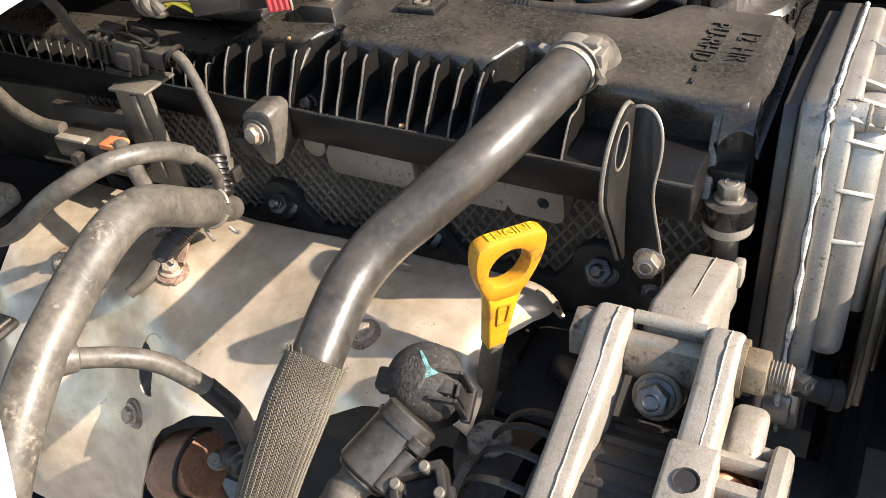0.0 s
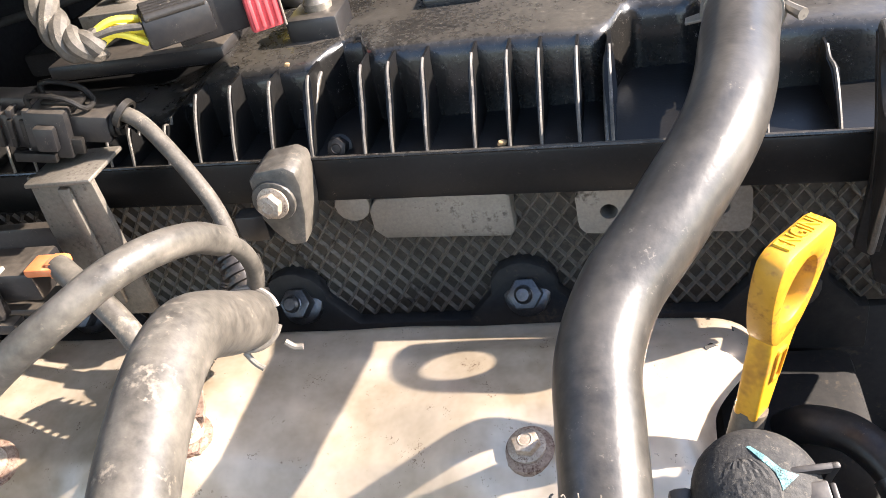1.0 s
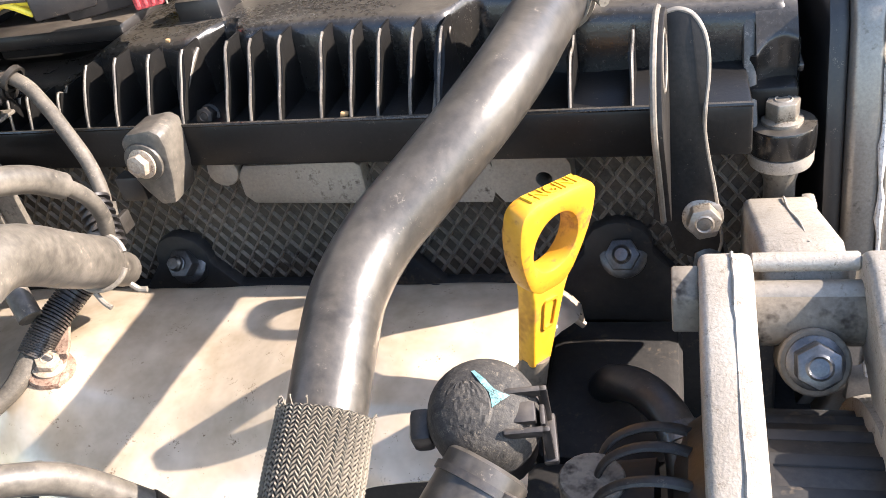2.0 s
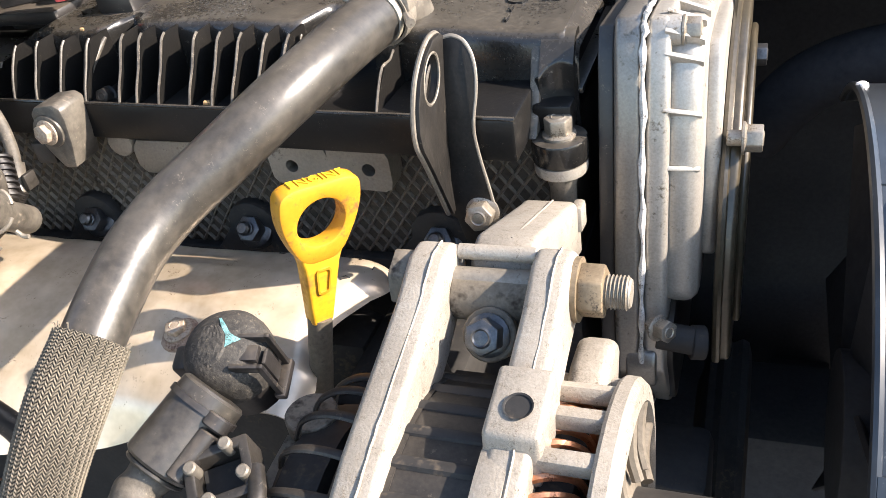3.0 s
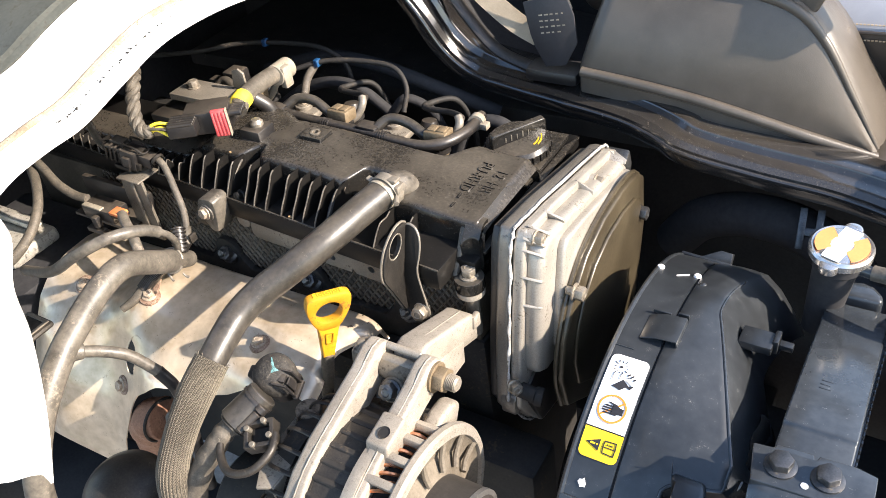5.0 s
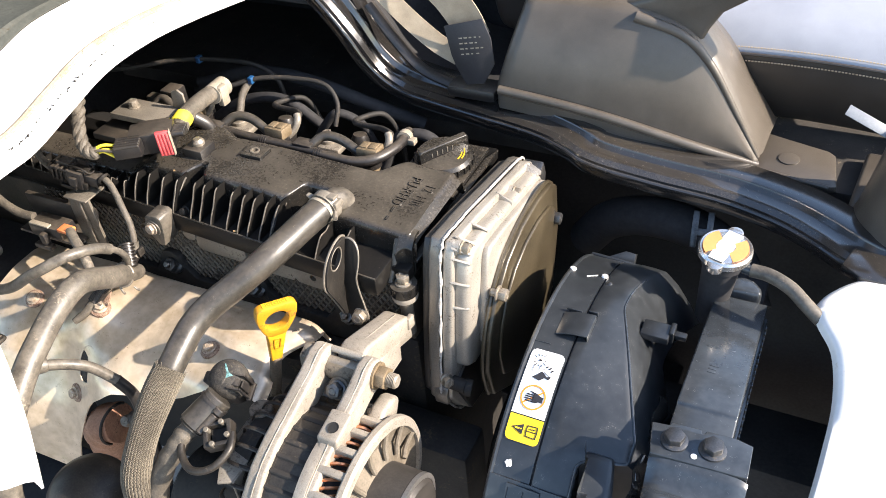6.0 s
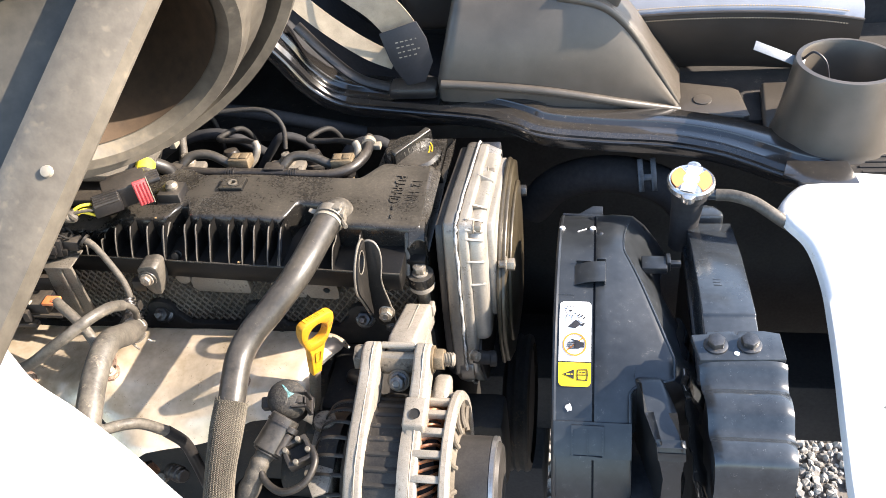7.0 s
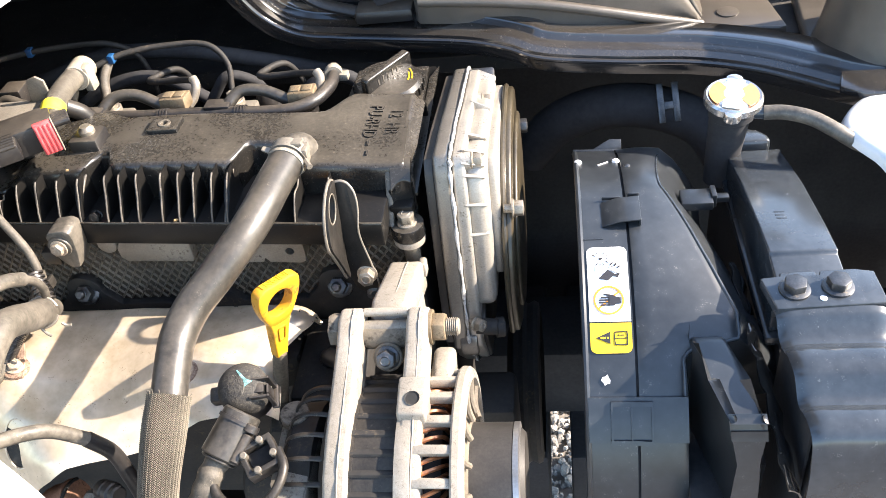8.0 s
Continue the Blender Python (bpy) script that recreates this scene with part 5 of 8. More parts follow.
cdt = thing("ribbed_conduit", (-0.19, -0.06, 0.93), "black ribbed cable conduit passing under the coolant hose", "conduit")
run = smooth_line([(-0.1735, -0.0300, 0.9510), (-0.1780, -0.0400, 0.9420), (-0.1870, -0.0500, 0.9340), (-0.1925, -0.0640, 0.9275), (-0.1960, -0.0740, 0.9210)], 6)
part("core", tube(run, 0.0050, 14, 1), M_BLACK, cdt)
for k in range(0, len(run) - 1):
    for q in (0.0, 0.5):
        part("rib", lathe([(0.0046, -0.0007), (0.0064, -0.0004), (0.0064, 0.0004), (0.0046, 0.0007)], axis_pose(run[k].lerp(run[k + 1], q), run[k + 1] - run[k]), 14), M_BLACK, cdt)
part("taped_tail", tube([run[-1], run[-1] + V((-0.003, -0.010, -0.005)), run[-1] + V((-0.010, -0.020, -0.010))], lambda u: 0.0052 - 0.0018 * u, 12, 5), M_WIRE, cdt)


# left-hand sensor block with the orange tab, tube rack and leads
def build_left_block():
    t = thing("glow_relay", (-0.265, -0.02, 0.955), "black relay block with an orange locking tab", "relay")
    part("bracket", join(box((-0.345, 0.000, 0.935), (-0.249, 0.006, 0.962), 0.0015), box((-0.33, -0.030, 0.938), (-0.25, 0.004, 0.9415), 0.001)), M_BLACK, t)
    part("housing", box((-0.292, -0.042, 0.955), (-0.250, -0.022, 0.968), 0.0016), M_BLACK, t)
    part("lid_rail", box((-0.289, -0.0425, 0.9675), (-0.264, -0.037, 0.9695), 0.0006), M_PALE, t)
    part("latch", join(box((-0.273, -0.049, 0.951), (-0.266, -0.043, 0.963), 0.001), box((-0.284, -0.050, 0.945), (-0.262, -0.043, 0.950), 0.001)), M_BLACK, t)
    part("orange_tab", join(box((-0.252, -0.0425, 0.9665), (-0.237, -0.0315, 0.9700), 0.0010), box((-0.243, -0.041, 0.9640), (-0.2365, -0.033, 0.9715), 0.0012)), M_ORANGE, t, "faded orange plastic tab")
    return t


build_left_block()
l3 = thing("relay_lead", (-0.23, -0.05, 0.95), "dusty grey lead leaving the relay block", "cable")
part("lead", tube([(-0.240, -0.037, 0.968), (-0.232, -0.042, 0.965), (-0.220, -0.048, 0.958), (-0.207, -0.056, 0.948), (-0.195, -0.066, 0.935)], 0.0048, 14, 6), M_RUBBERD, l3)
l4 = thing("harness_lead", (-0.33, -0.05, 0.97), "tape-wrapped dusty wiring lead", "cable")
part("lead", tube([(-0.290, -0.034, 0.970), (-0.305, -0.036, 0.972), (-0.325, -0.036, 0.980), (-0.35, -0.03, 0.99), (-0.40, -0.02, 1.0)], 0.0042, 12, 6), M_WIRE, l4)
l5 = thing("harness_lead", (-0.3, -0.1, 0.96), "tape-wrapped dusty wiring lead", "cable")
part("lead", tube([(-0.37, -0.03, 0.985), (-0.335, -0.05, 0.985), (-0.312, -0.072, 0.975), (-0.305, -0.095, 0.962), (-0.310, -0.118, 0.950), (-0.33, -0.14, 0.94)], 0.0046, 12, 6), M_WIRE, l5)


# ---- wiring connector with the red latch, on the cover ----
def strand_frames(line):
    """Points of a line with two directions across it."""
    out = []
    for k, p in enumerate(line):
        d = (line[min(k + 1, len(line) - 1)] - line[max(0, k - 1)]).normalized()
        n1 = d.cross(V((0.3, -0.9, 0.2))).normalized()
        out.append((p, n1, d.cross(n1)))
    return out


def build_red_connector():
    t = thing("wiring_connector", (-0.185, 0.04, 1.01), "black multi-way wiring connector with a red latch", "connector")
    m = basis((-0.1650, 0.0410, 1.0355), (0.83, 0.55, 0.0), (-0.55, 0.83, 0.0))
    part("socket", join(box((-0.032, 0.0, -0.012), (0.009, 0.026, 0.0085), 0.0015, m), box((-0.026, 0.020, -0.012), (0.004, 0.034, 0.006), 0.001, m)), M_BLACK, t)
    for k in range(4):
        part("socket_barrel", cyl(m @ V((0.006, 0.004 + 0.0062 * k, 0.004 - 0.001 * k)), m @ V((0.020, 0.004 + 0.0062 * k, 0.004 - 0.001 * k)), 0.0028), M_BLACK, t)
    red = part("red_latch", box((-0.0050, -0.0045, -0.0135), (0.0080, 0.0, 0.0120), 0.0012, m), M_RED, t, "faded red plastic latch plate")
    for k in range(4):
        part("latch_rib", box((-0.0040 + k * 0.0031, -0.0054, -0.012), (-0.0024 + k * 0.0031, -0.0043, 0.0105), 0.0004, m), M_RED, red)
    part("latch_rim", box((0.0080, -0.0050, -0.0138), (0.0088, 0.001, 0.0123), 0.0003, m), M_PALE, red, "pale worn edge")
    mp = basis((-0.1875, 0.0185, 1.0365), (0.83, 0.55, 0.0), (-0.55, 0.83, 0.0))
    part("plug", box((-0.012, -0.008, -0.006), (0.013, 0.012, 0.006), 0.0012, mp), M_BLACK, t)
    for k in range(5):
        part("plug_ridge", cyl(mp @ V((-0.011, -0.0065 + 0.004 * k, 0.0058)), mp @ V((0.012, -0.0065 + 0.004 * k, 0.0058)), 0.0019, None, 12), M_LAMIN, t)
    rnd = random.Random(2)
    for k in range(9):
        o = mp @ V((-0.012, -0.0065 + 0.0020 * k, rnd.uniform(-0.004, 0.004)))
        e = mp @ V((-0.031, -0.002 + 0.0007 * k, rnd.uniform(-0.004, 0.004)))
        mid = (o + e) / 2 + V((0, 0, rnd.uniform(0.001, 0.004)))
        part("wire", tube([o, mid, e], 0.0014, 8, 5), M_YTAPE if k % 3 else M_WIRE, t, "yellow insulated wire" if k % 3 else "grey insulated wire")
    o = mp @ V((-0.028, 0, 0))
    run = smooth_line([o, o + V((-0.008, -0.003, 0.002)), o + V((-0.017, 0.002, 0.010)), o + V((-0.022, 0.010, 0.024)), o + V((-0.023, 0.016, 0.034)), o + V((-0.031, 0.026, 0.038)), o + V((-0.050, 0.040, 0.030)), o + V((-0.085, 0.06, 0.012))], 8)
    for ph in (0.0, 2.1, 4.2):
        part("taped_strand", tube([c + (n1 * math.cos(0.42 * k + ph) + n2 * math.sin(0.42 * k + ph)) * 0.0028 for k, (c, n1, n2) in enumerate(strand_frames(run))], lambda u: 0.0036 + 0.0002 * math.sin(u * 60), 10, 2), M_WIRE, t, "tape-wrapped twisted wiring strand")
    return t


build_red_connector()
# cover fixing beside it
fx = thing("cover_fixing", (-0.152, 0.07, 1.008), "black moulded fixing block with a pale metal cap", "fixing")
part("block", join(box((-0.164, 0.058, 1.004), (-0.141, 0.080, 1.0175), 0.002), box((-0.167, 0.055, 1.003), (-0.138, 0.066, 1.008), 0.002)), M_BLACK, fx)
part("cap", lathe([(0.006, 0), (0.0062, 0.0035), (0.004, 0.0065), (0, 0.007)], axis_pose((-0.152, 0.070, 1.017), (0, 0, 1)), 16), M_ZINC, fx, "pale dusty screw cap")


# ---- fuel injectors, return hoses and lines ----
def build_injector():
    t = thing("fuel_injector", (0, 0, 0), "fuel injector with a square brown terminal head", "injector", "fuel injectors")
    part("stem", cyl((0, 0, -0.064), (0, 0, 0.004), 0.0092, 0.0088), M_TERM, t)
    part("collar", cyl((0, 0, -0.006), (0, 0, 0.006), 0.0105), M_BLACK, t)
    hd = part("terminal_head", box((-0.0108, -0.0088, 0.004), (0.0108, 0.0088, 0.0155), 0.0012), M_TERM, t, "dusty brown terminal head")
    for k in range(2):
        part("terminal", box((-0.0085 + k * 0.0095, -0.0055, 0.0152), (-0.0010 + k * 0.0095, 0.0050, 0.0168), 0.0005), M_TERM, hd)
    part("side_port", tube([(0.004, 0.006, 0.0), (0.010, 0.012, 0.006), (0.013, 0.017, 0.016), (0.010, 0.021, 0.020)], 0.0038, 14, 6), M_PLATE, t)
    return t


inj = build_injector()
inj.matrix_basis = pose(-0.110, 0.137, 0.990, -6, 0, 0)
copy_thing(inj, pose(-0.001, 0.134, 0.990, -6, 0, 4))
copy_thing(inj, pose(-0.222, 0.140, 0.990, -6, 0, -4))
rh = thing("return_hose", (-0.05, 0.13, 0.985), "dusty black fuel return hose along the injectors", "hose")
part("main_run", tube([(-0.262, 0.132, 0.998), (-0.200, 0.127, 0.998), (-0.150, 0.1215, 0.998), (-0.110, 0.1195, 0.998), (-0.065, 0.1185, 0.998), (-0.030, 0.1155, 0.998), (-0.006, 0.1155, 0.999), (0.010, 0.124, 1.000), (0.0185, 0.146, 0.999), (0.018, 0.168, 0.997), (0.014, 0.186, 0.994)], 0.0052, 14, 7), M_BLACK, rh)
for x in (-0.118, -0.1155, -0.113, -0.1105, -0.052, -0.0495, -0.047, -0.0445):
    part("rib", lathe([(0.0050, -0.0007), (0.0060, -0.0005), (0.0060, 0.0005), (0.0050, 0.0007)], axis_pose((x, 0.1193 if x < -0.1 else 0.1175, 0.998), (1, -0.02, 0)), 14), M_BLACK, rh)
for pts in ([(-0.172, 0.128, 1.000), (-0.162, 0.137, 1.007), (-0.144, 0.140, 1.007), (-0.122, 0.137, 0.997)], [(-0.062, 0.124, 1.000), (-0.052, 0.134, 1.007), (-0.034, 0.136, 1.006), (-0.012, 0.133, 0.997)],
            [(-0.270, 0.134, 1.000), (-0.262, 0.142, 1.008), (-0.246, 0.138, 1.006), (-0.228, 0.136, 0.998)]):
    part("branch", tube(pts, 0.0048, 14, 7), M_RUBBER, rh)
for x in (-0.178, -0.068):
    part("tee", box((x - 0.011, 0.116, 0.991), (x + 0.011, 0.130, 1.005), 0.002), M_BLACK, rh)
part("end_clip", join(lathe([(0.0052, -0.004), (0.0075, -0.004), (0.0075, 0.004), (0.0052, 0.004)], axis_pose((0.0170, 0.172, 0.9965), (-0.2, 1, -0.1)), 16), box((0.022, 0.166, 0.992), (0.030, 0.174, 0.998), 0.001)), M_PALE, rh)
# injector clamp bolts
for x in (-0.076, -0.190):
    c = thing("injector_clamp", (x, 0.17, 0.97), "dusty steel clamp between two injectors", "clamp")
    part("yoke", join(box((x - 0.020, 0.158, 0.966), (x + 0.020, 0.178, 0.974), 0.003), cyl((x, 0.172, 0.955), (x, 0.172, 0.978), 0.009)), M_PLATE, c)
    bolt("small", (x, 0.172, 0.978), (0, 0, 1), 8)
# steel fuel lines
for i, pts in enumerate(([(-0.100, 0.158, 1.006), (-0.105, 0.170, 1.000), (-0.125, 0.190, 0.99), (-0.160, 0.200, 0.985), (-0.165, 0.215, 0.98), (-0.150, 0.238, 0.975), (-0.140, 0.25, 0.94), (-0.138, 0.25, 0.88)],
                         [(0.010, 0.155, 1.006), (0.004, 0.168, 1.000), (-0.020, 0.188, 0.99), (-0.055, 0.196, 0.985), (-0.060, 0.212, 0.98), (-0.045, 0.235, 0.975), (-0.035, 0.248, 0.94), (-0.033, 0.25, 0.88)])):
    ln = thing("fuel_line", pts[2], "dark steel high-pressure fuel line", "pipe", "fuel lines")
    part("pipe", tube(pts, 0.0030, 12, 7), M_DARK, ln)
ln = thing("steel_line", (-0.2, 0.25, 0.99), "long bare steel line with blue clips behind the injectors", "pipe")
part("pipe", tube([(-0.50, 0.16, 0.985), (-0.42, 0.18, 0.995), (-0.36, 0.200, 1.000), (-0.31, 0.225, 1.005), (-0.26, 0.240, 1.005), (-0.21, 0.245, 1.002), (-0.19, 0.25, 0.985), (-0.185, 0.25, 0.93)], 0.0027, 12, 7), M_DARK, ln)
part("pipe", tube([(-0.215, 0.200, 1.000), (-0.19, 0.215, 1.005), (-0.15, 0.228, 1.005), (-0.11, 0.232, 1.000), (-0.095, 0.225, 0.985), (-0.092, 0.21, 0.965)], 0.0027, 12, 7), M_DARK, ln)
for p in ((-0.285, 0.234, 1.005), (-0.195, 0.212, 1.004)):
    part("blue_clip", box(V(p) - V((0.0028, 0.0038, 0.0038)), V(p) + V((0.0028, 0.0038, 0.0042)), 0.001), M_BLUE, ln, "bright blue plastic clip")
part("lead_sleeve", tube([(-0.200, 0.212, 1.000), (-0.203, 0.200, 0.99), (-0.20, 0.185, 0.975), (-0.203, 0.17, 0.96)], 0.0045, 12, 5), M_WIRE, ln, "taped sleeve")
# fat return tube with the yellow tape
rt = thing("rail_hose", (-0.19, 0.12, 1.01), "ribbed grey hose with yellow tape and a pale end cap", "hose")
part("hose", tube([(-0.180, 0.078, 1.024), (-0.186, 0.092, 1.026), (-0.191, 0.115, 1.026), (-0.194, 0.140, 1.024), (-0.196, 0.158, 1.021)], 0.0085, 18, 6), M_RUBBERD, rt)
part("yellow_tape", cyl((-0.1835, 0.082, 1.0255), (-0.1872, 0.096, 1.0265), 0.0094), M_YTAPE, rt, "yellow tape band")
part("pale_cap", join(cyl((-0.193, 0.146, 1.022), (-0.1965, 0.170, 1.020), 0.0105), box((-0.190, 0.148, 1.008), (-0.182, 0.160, 1.030), 0.002)), M_PALE, rt, "dusty pale plastic cap")
part("side_tap", tube([(-0.186, 0.106, 1.020), (-0.178, 0.112, 1.010), (-0.174, 0.116, 0.998)], 0.007, 14, 5), M_BLACK, rt)
# left cover brackets
lb = thing("rail_bracket", (-0.23, 0.1, 1.0), "dusty pressed steel bracket beside the connector", "bracket")
part("plate", join(box((-0.272, 0.080, 1.0220), (-0.203, 0.112, 1.0245), 0.001), box((-0.272, 0.0795, 1.0180), (-0.203, 0.0815, 1.0245), 0.0006), box((-0.240, 0.090, 1.009), (-0.224, 0.104, 1.0225), 0.001), extrude([(-0.214, 1.023), (-0.196, 1.023), (-0.196, 1.042), (-0.202, 1.046), (-0.210, 1.043)], -0.112, -0.1095, PLANE_Y, 0.0006)), M_PLATE, lb)
part("tray", box((-0.285, 0.060, 1.002), (-0.196, 0.106, 1.010), 0.002), M_BLACK, lb)
bolt("small", (-0.255, 0.098, 1.0245), (0, 0, 1), 0)
cb = thing("harness_clip", (-0.262, 0.13, 1.0), "black harness clip block", "clip")
part("block", join(box((-0.272, 0.150, 0.990), (-0.252, 0.170, 1.012), 0.002), box((-0.300, 0.154, 0.985), (-0.270, 0.166, 0.998), 0.002)), M_BLACK, cb)
part("pipe", tube([(-0.30, 0.120, 1.000), (-0.275, 0.118, 1.010), (-0.25, 0.117, 1.010), (-0.236, 0.115, 1.004)], 0.0058, 14, 6), M_RUBBERD, cb)


# ---- oil filler ----
def build_filler():
    t = thing("oil_filler_cap", (0.064, 0.163, 0.985), "black plastic oil filler cap with a raised grip bar", "cap")
    m = axis_pose((0.064, 0.161, 0.9830), (0.03, -0.06, 1)) @ pose(0, 0, 0, 0, 0, 28)
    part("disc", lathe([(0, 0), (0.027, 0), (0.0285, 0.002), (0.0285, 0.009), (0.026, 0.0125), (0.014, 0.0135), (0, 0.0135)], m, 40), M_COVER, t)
    for k in range(24):
        a = 2 * math.pi * k / 24
        part("grip_notch", box((0.0275, -0.0012, 0.002), (0.0296, 0.0012, 0.009), 0.0005, m @ pose(0, 0, 0, 0, 0, math.degrees(a))), M_COVER, t)
    part("grip_bar", extrude([(-0.027, 0.0080), (0.027, 0.0080), (0.0265, 0.0235), (0.0245, 0.0255), (-0.0245, 0.0255), (-0.0265, 0.0235)], -0.0036, 0.0036, m @ PLANE_Y, 0.0018, 3), M_COVER, t)
    for r, a0, a1 in ((0.0205, -62, -20), (0.0180, -70, -34)):
        part("yellow_print", extrude(arc(0, 0, r + 0.0005, a0, a1, 10) + arc(0, 0, r - 0.0005, a1, a0, 10), 0.0128, 0.0138, m), M_YTEXT, t, "worn yellow print")
    for k in range(5):
        part("bar_mark", box((-0.014 + 0.0055 * k, -0.0040, 0.0150), (-0.0128 + 0.0055 * k, -0.0034, 0.0200 + 0.001 * (k % 2)), 0.0002, m), M_RIB, t)
    return t


build_filler()
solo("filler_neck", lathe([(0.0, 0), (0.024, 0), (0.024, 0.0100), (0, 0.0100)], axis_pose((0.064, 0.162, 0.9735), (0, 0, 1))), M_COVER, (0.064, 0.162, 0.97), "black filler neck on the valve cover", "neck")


# ---- dipstick ----
def build_dipstick():
    t = thing("oil_dipstick", (0.006, -0.071, 0.88), "yellow plastic engine oil dipstick handle on a dark tube", "dipstick")
    m = basis((0.0068, -0.0670, 0.9220), (0.54, 0.82, -0.17), (0.15, 0.02, 0.985))
    side = [(0.0, 0.0618), (0.0130, 0.0614), (0.0168, 0.0590), (0.0177, 0.0535), (0.0168, 0.0460), (0.0138, 0.0375), (0.0100, 0.0305), (0.0060, 0.0272), (0.0, 0.0266)]
    half = [(p.x, p.y) for p in smooth_line([(x, y, 0) for x, y in side], 4)]
    outer = half + [(-x, y) for x, y in half[-2:0:-1]]
    cz = 0.0448
    inner = []
    for x, y in outer:
        a = math.atan2((y - cz) / 0.0100, x / 0.0102)
        inner.append((0.0102 * math.cos(a), cz + 0.0100 * math.sin(a)))
    part("loop", ring_plate(outer, inner, -0.0042, 0.0042, m, 0.0016), M_YELLOW, t)

    part("neck", extrude([(-0.0100, 0.0320), (0.0100, 0.0320), (0.0080, 0.0250), (0.0068, 0.0150), (0.0057, 0.0050), (0.0048, -0.0040), (-0.0048, -0.0040), (-0.0057, 0.0050), (-0.0068, 0.0150), (-0.0080, 0.0250)], -0.0038, 0.0038, m, 0.0014, 3), M_YSTAIN, t, "brown-stained yellow neck")

    def trapezoid(w1, w0, z0, z1, r):
        pts = []
        for (cx, cz, a0) in ((w1 - r, z1 - r, 0), (-w1 + r, z1 - r, 90), (-w0 + r * 0.9, z0 + r * 0.9, 180), (w0 - r * 0.9, z0 + r * 0.9, 270)):
            for k in range(8):
                a = radians(a0 + 90 * k / 7)
                pts.append((cx + r * math.cos(a), cz + r * math.sin(a)))
        return pts
    part("neck_recess", ring_plate(trapezoid(0.0034, 0.0026, 0.012, 0.024, 0.0015), trapezoid(0.0026, 0.0019, 0.013, 0.023, 0.0012), 0.0036, 0.0046, m), M_YELLOW, t)
    part("lettering", letters("ENGINE", 0.0068, 0.0004, m @ basis((0, 0.0619, 0.0), (1, 0, 0), (0, 0, -1))), M_YTEXT, t, "raised letters along the top edge")
    part("tube", tube([m @ V((0, -0.002, 0)), m @ V((0, -0.018, 0)), m @ V((0.0, -0.04, 0.0)), m @ V((0.002, -0.08, -0.006)), m @ V((0.0, -0.16, -0.01))], 0.0052, 16, 6), M_HEAD, t, "dull brown dipstick tube")
    return t


build_dipstick()

# dark hoses and plugs behind the injectors, the hoses' shade put into their colour
for pts, r in (([(-0.32, 0.26, 0.955), (-0.24, 0.275, 0.975), (-0.16, 0.27, 0.978), (-0.08, 0.265, 0.965), (-0.02, 0.28, 0.94)], 0.0075), ([(-0.28, 0.215, 0.93), (-0.22, 0.225, 0.968), (-0.17, 0.232, 0.972), (-0.13, 0.24, 0.94)], 0.006),
               ([(-0.04, 0.215, 0.92), (-0.02, 0.222, 0.958), (0.01, 0.228, 0.962), (0.04, 0.23, 0.93)], 0.0065), ([(-0.14, 0.23, 0.92), (-0.115, 0.225, 0.955), (-0.10, 0.228, 0.97), (-0.08, 0.24, 0.955), (-0.07, 0.25, 0.92)], 0.005)):
    h = thing("harness_hose", pts[1], "black harness hose in the shade behind the injectors", "hose", "shaded hoses")
    part("hose", tube(pts, r, 14, 7), M_CAVITY, h)
for x, y, z, a in ((-0.155, 0.205, 0.955, 15), (-0.06, 0.205, 0.952, -10), (0.035, 0.20, 0.955, 5), (-0.27, 0.205, 0.958, 0)):
    c = thing("glow_plug_lead", (x, y, z), "black rubber plug cap behind the injectors", "plug", "plug caps")
    m = pose(x, y, z, -10, 0, a)
    part("cap", lathe([(0.0, -0.05), (0.006, -0.05), (0.007, -0.02), (0.010, -0.012), (0.010, 0.006), (0.0075, 0.012), (0, 0.013)], m, 18), M_BLACK, c)
    part("collar", lathe([(0.0098, -0.006), (0.0120, -0.005), (0.0120, -0.001), (0.0098, 0.0)], m, 18), M_DARK, c)

# bits of debris caught on the ledge
for p, s in (((-0.0715, 0.0050, 0.9812), 0.0021), ((-0.158, 0.036, 1.0075), 0.0012)):
    d = thing("wood_chip", p, "tiny tan wood chip lying on the valve cover", "debris", "wood chips")
    part("chip", extrude([(-s, -s * 0.3), (s * 0.6, -s * 0.5), (s, s * 0.1), (s * 0.2, s * 0.5), (-s * 0.8, s * 0.3)], -0.0008, 0.0010, pose(*p, 20, 15, 40), 0.0003), M_CHIP, d)


# ---- alternator ----
AY, AZ = -0.138, 0.873


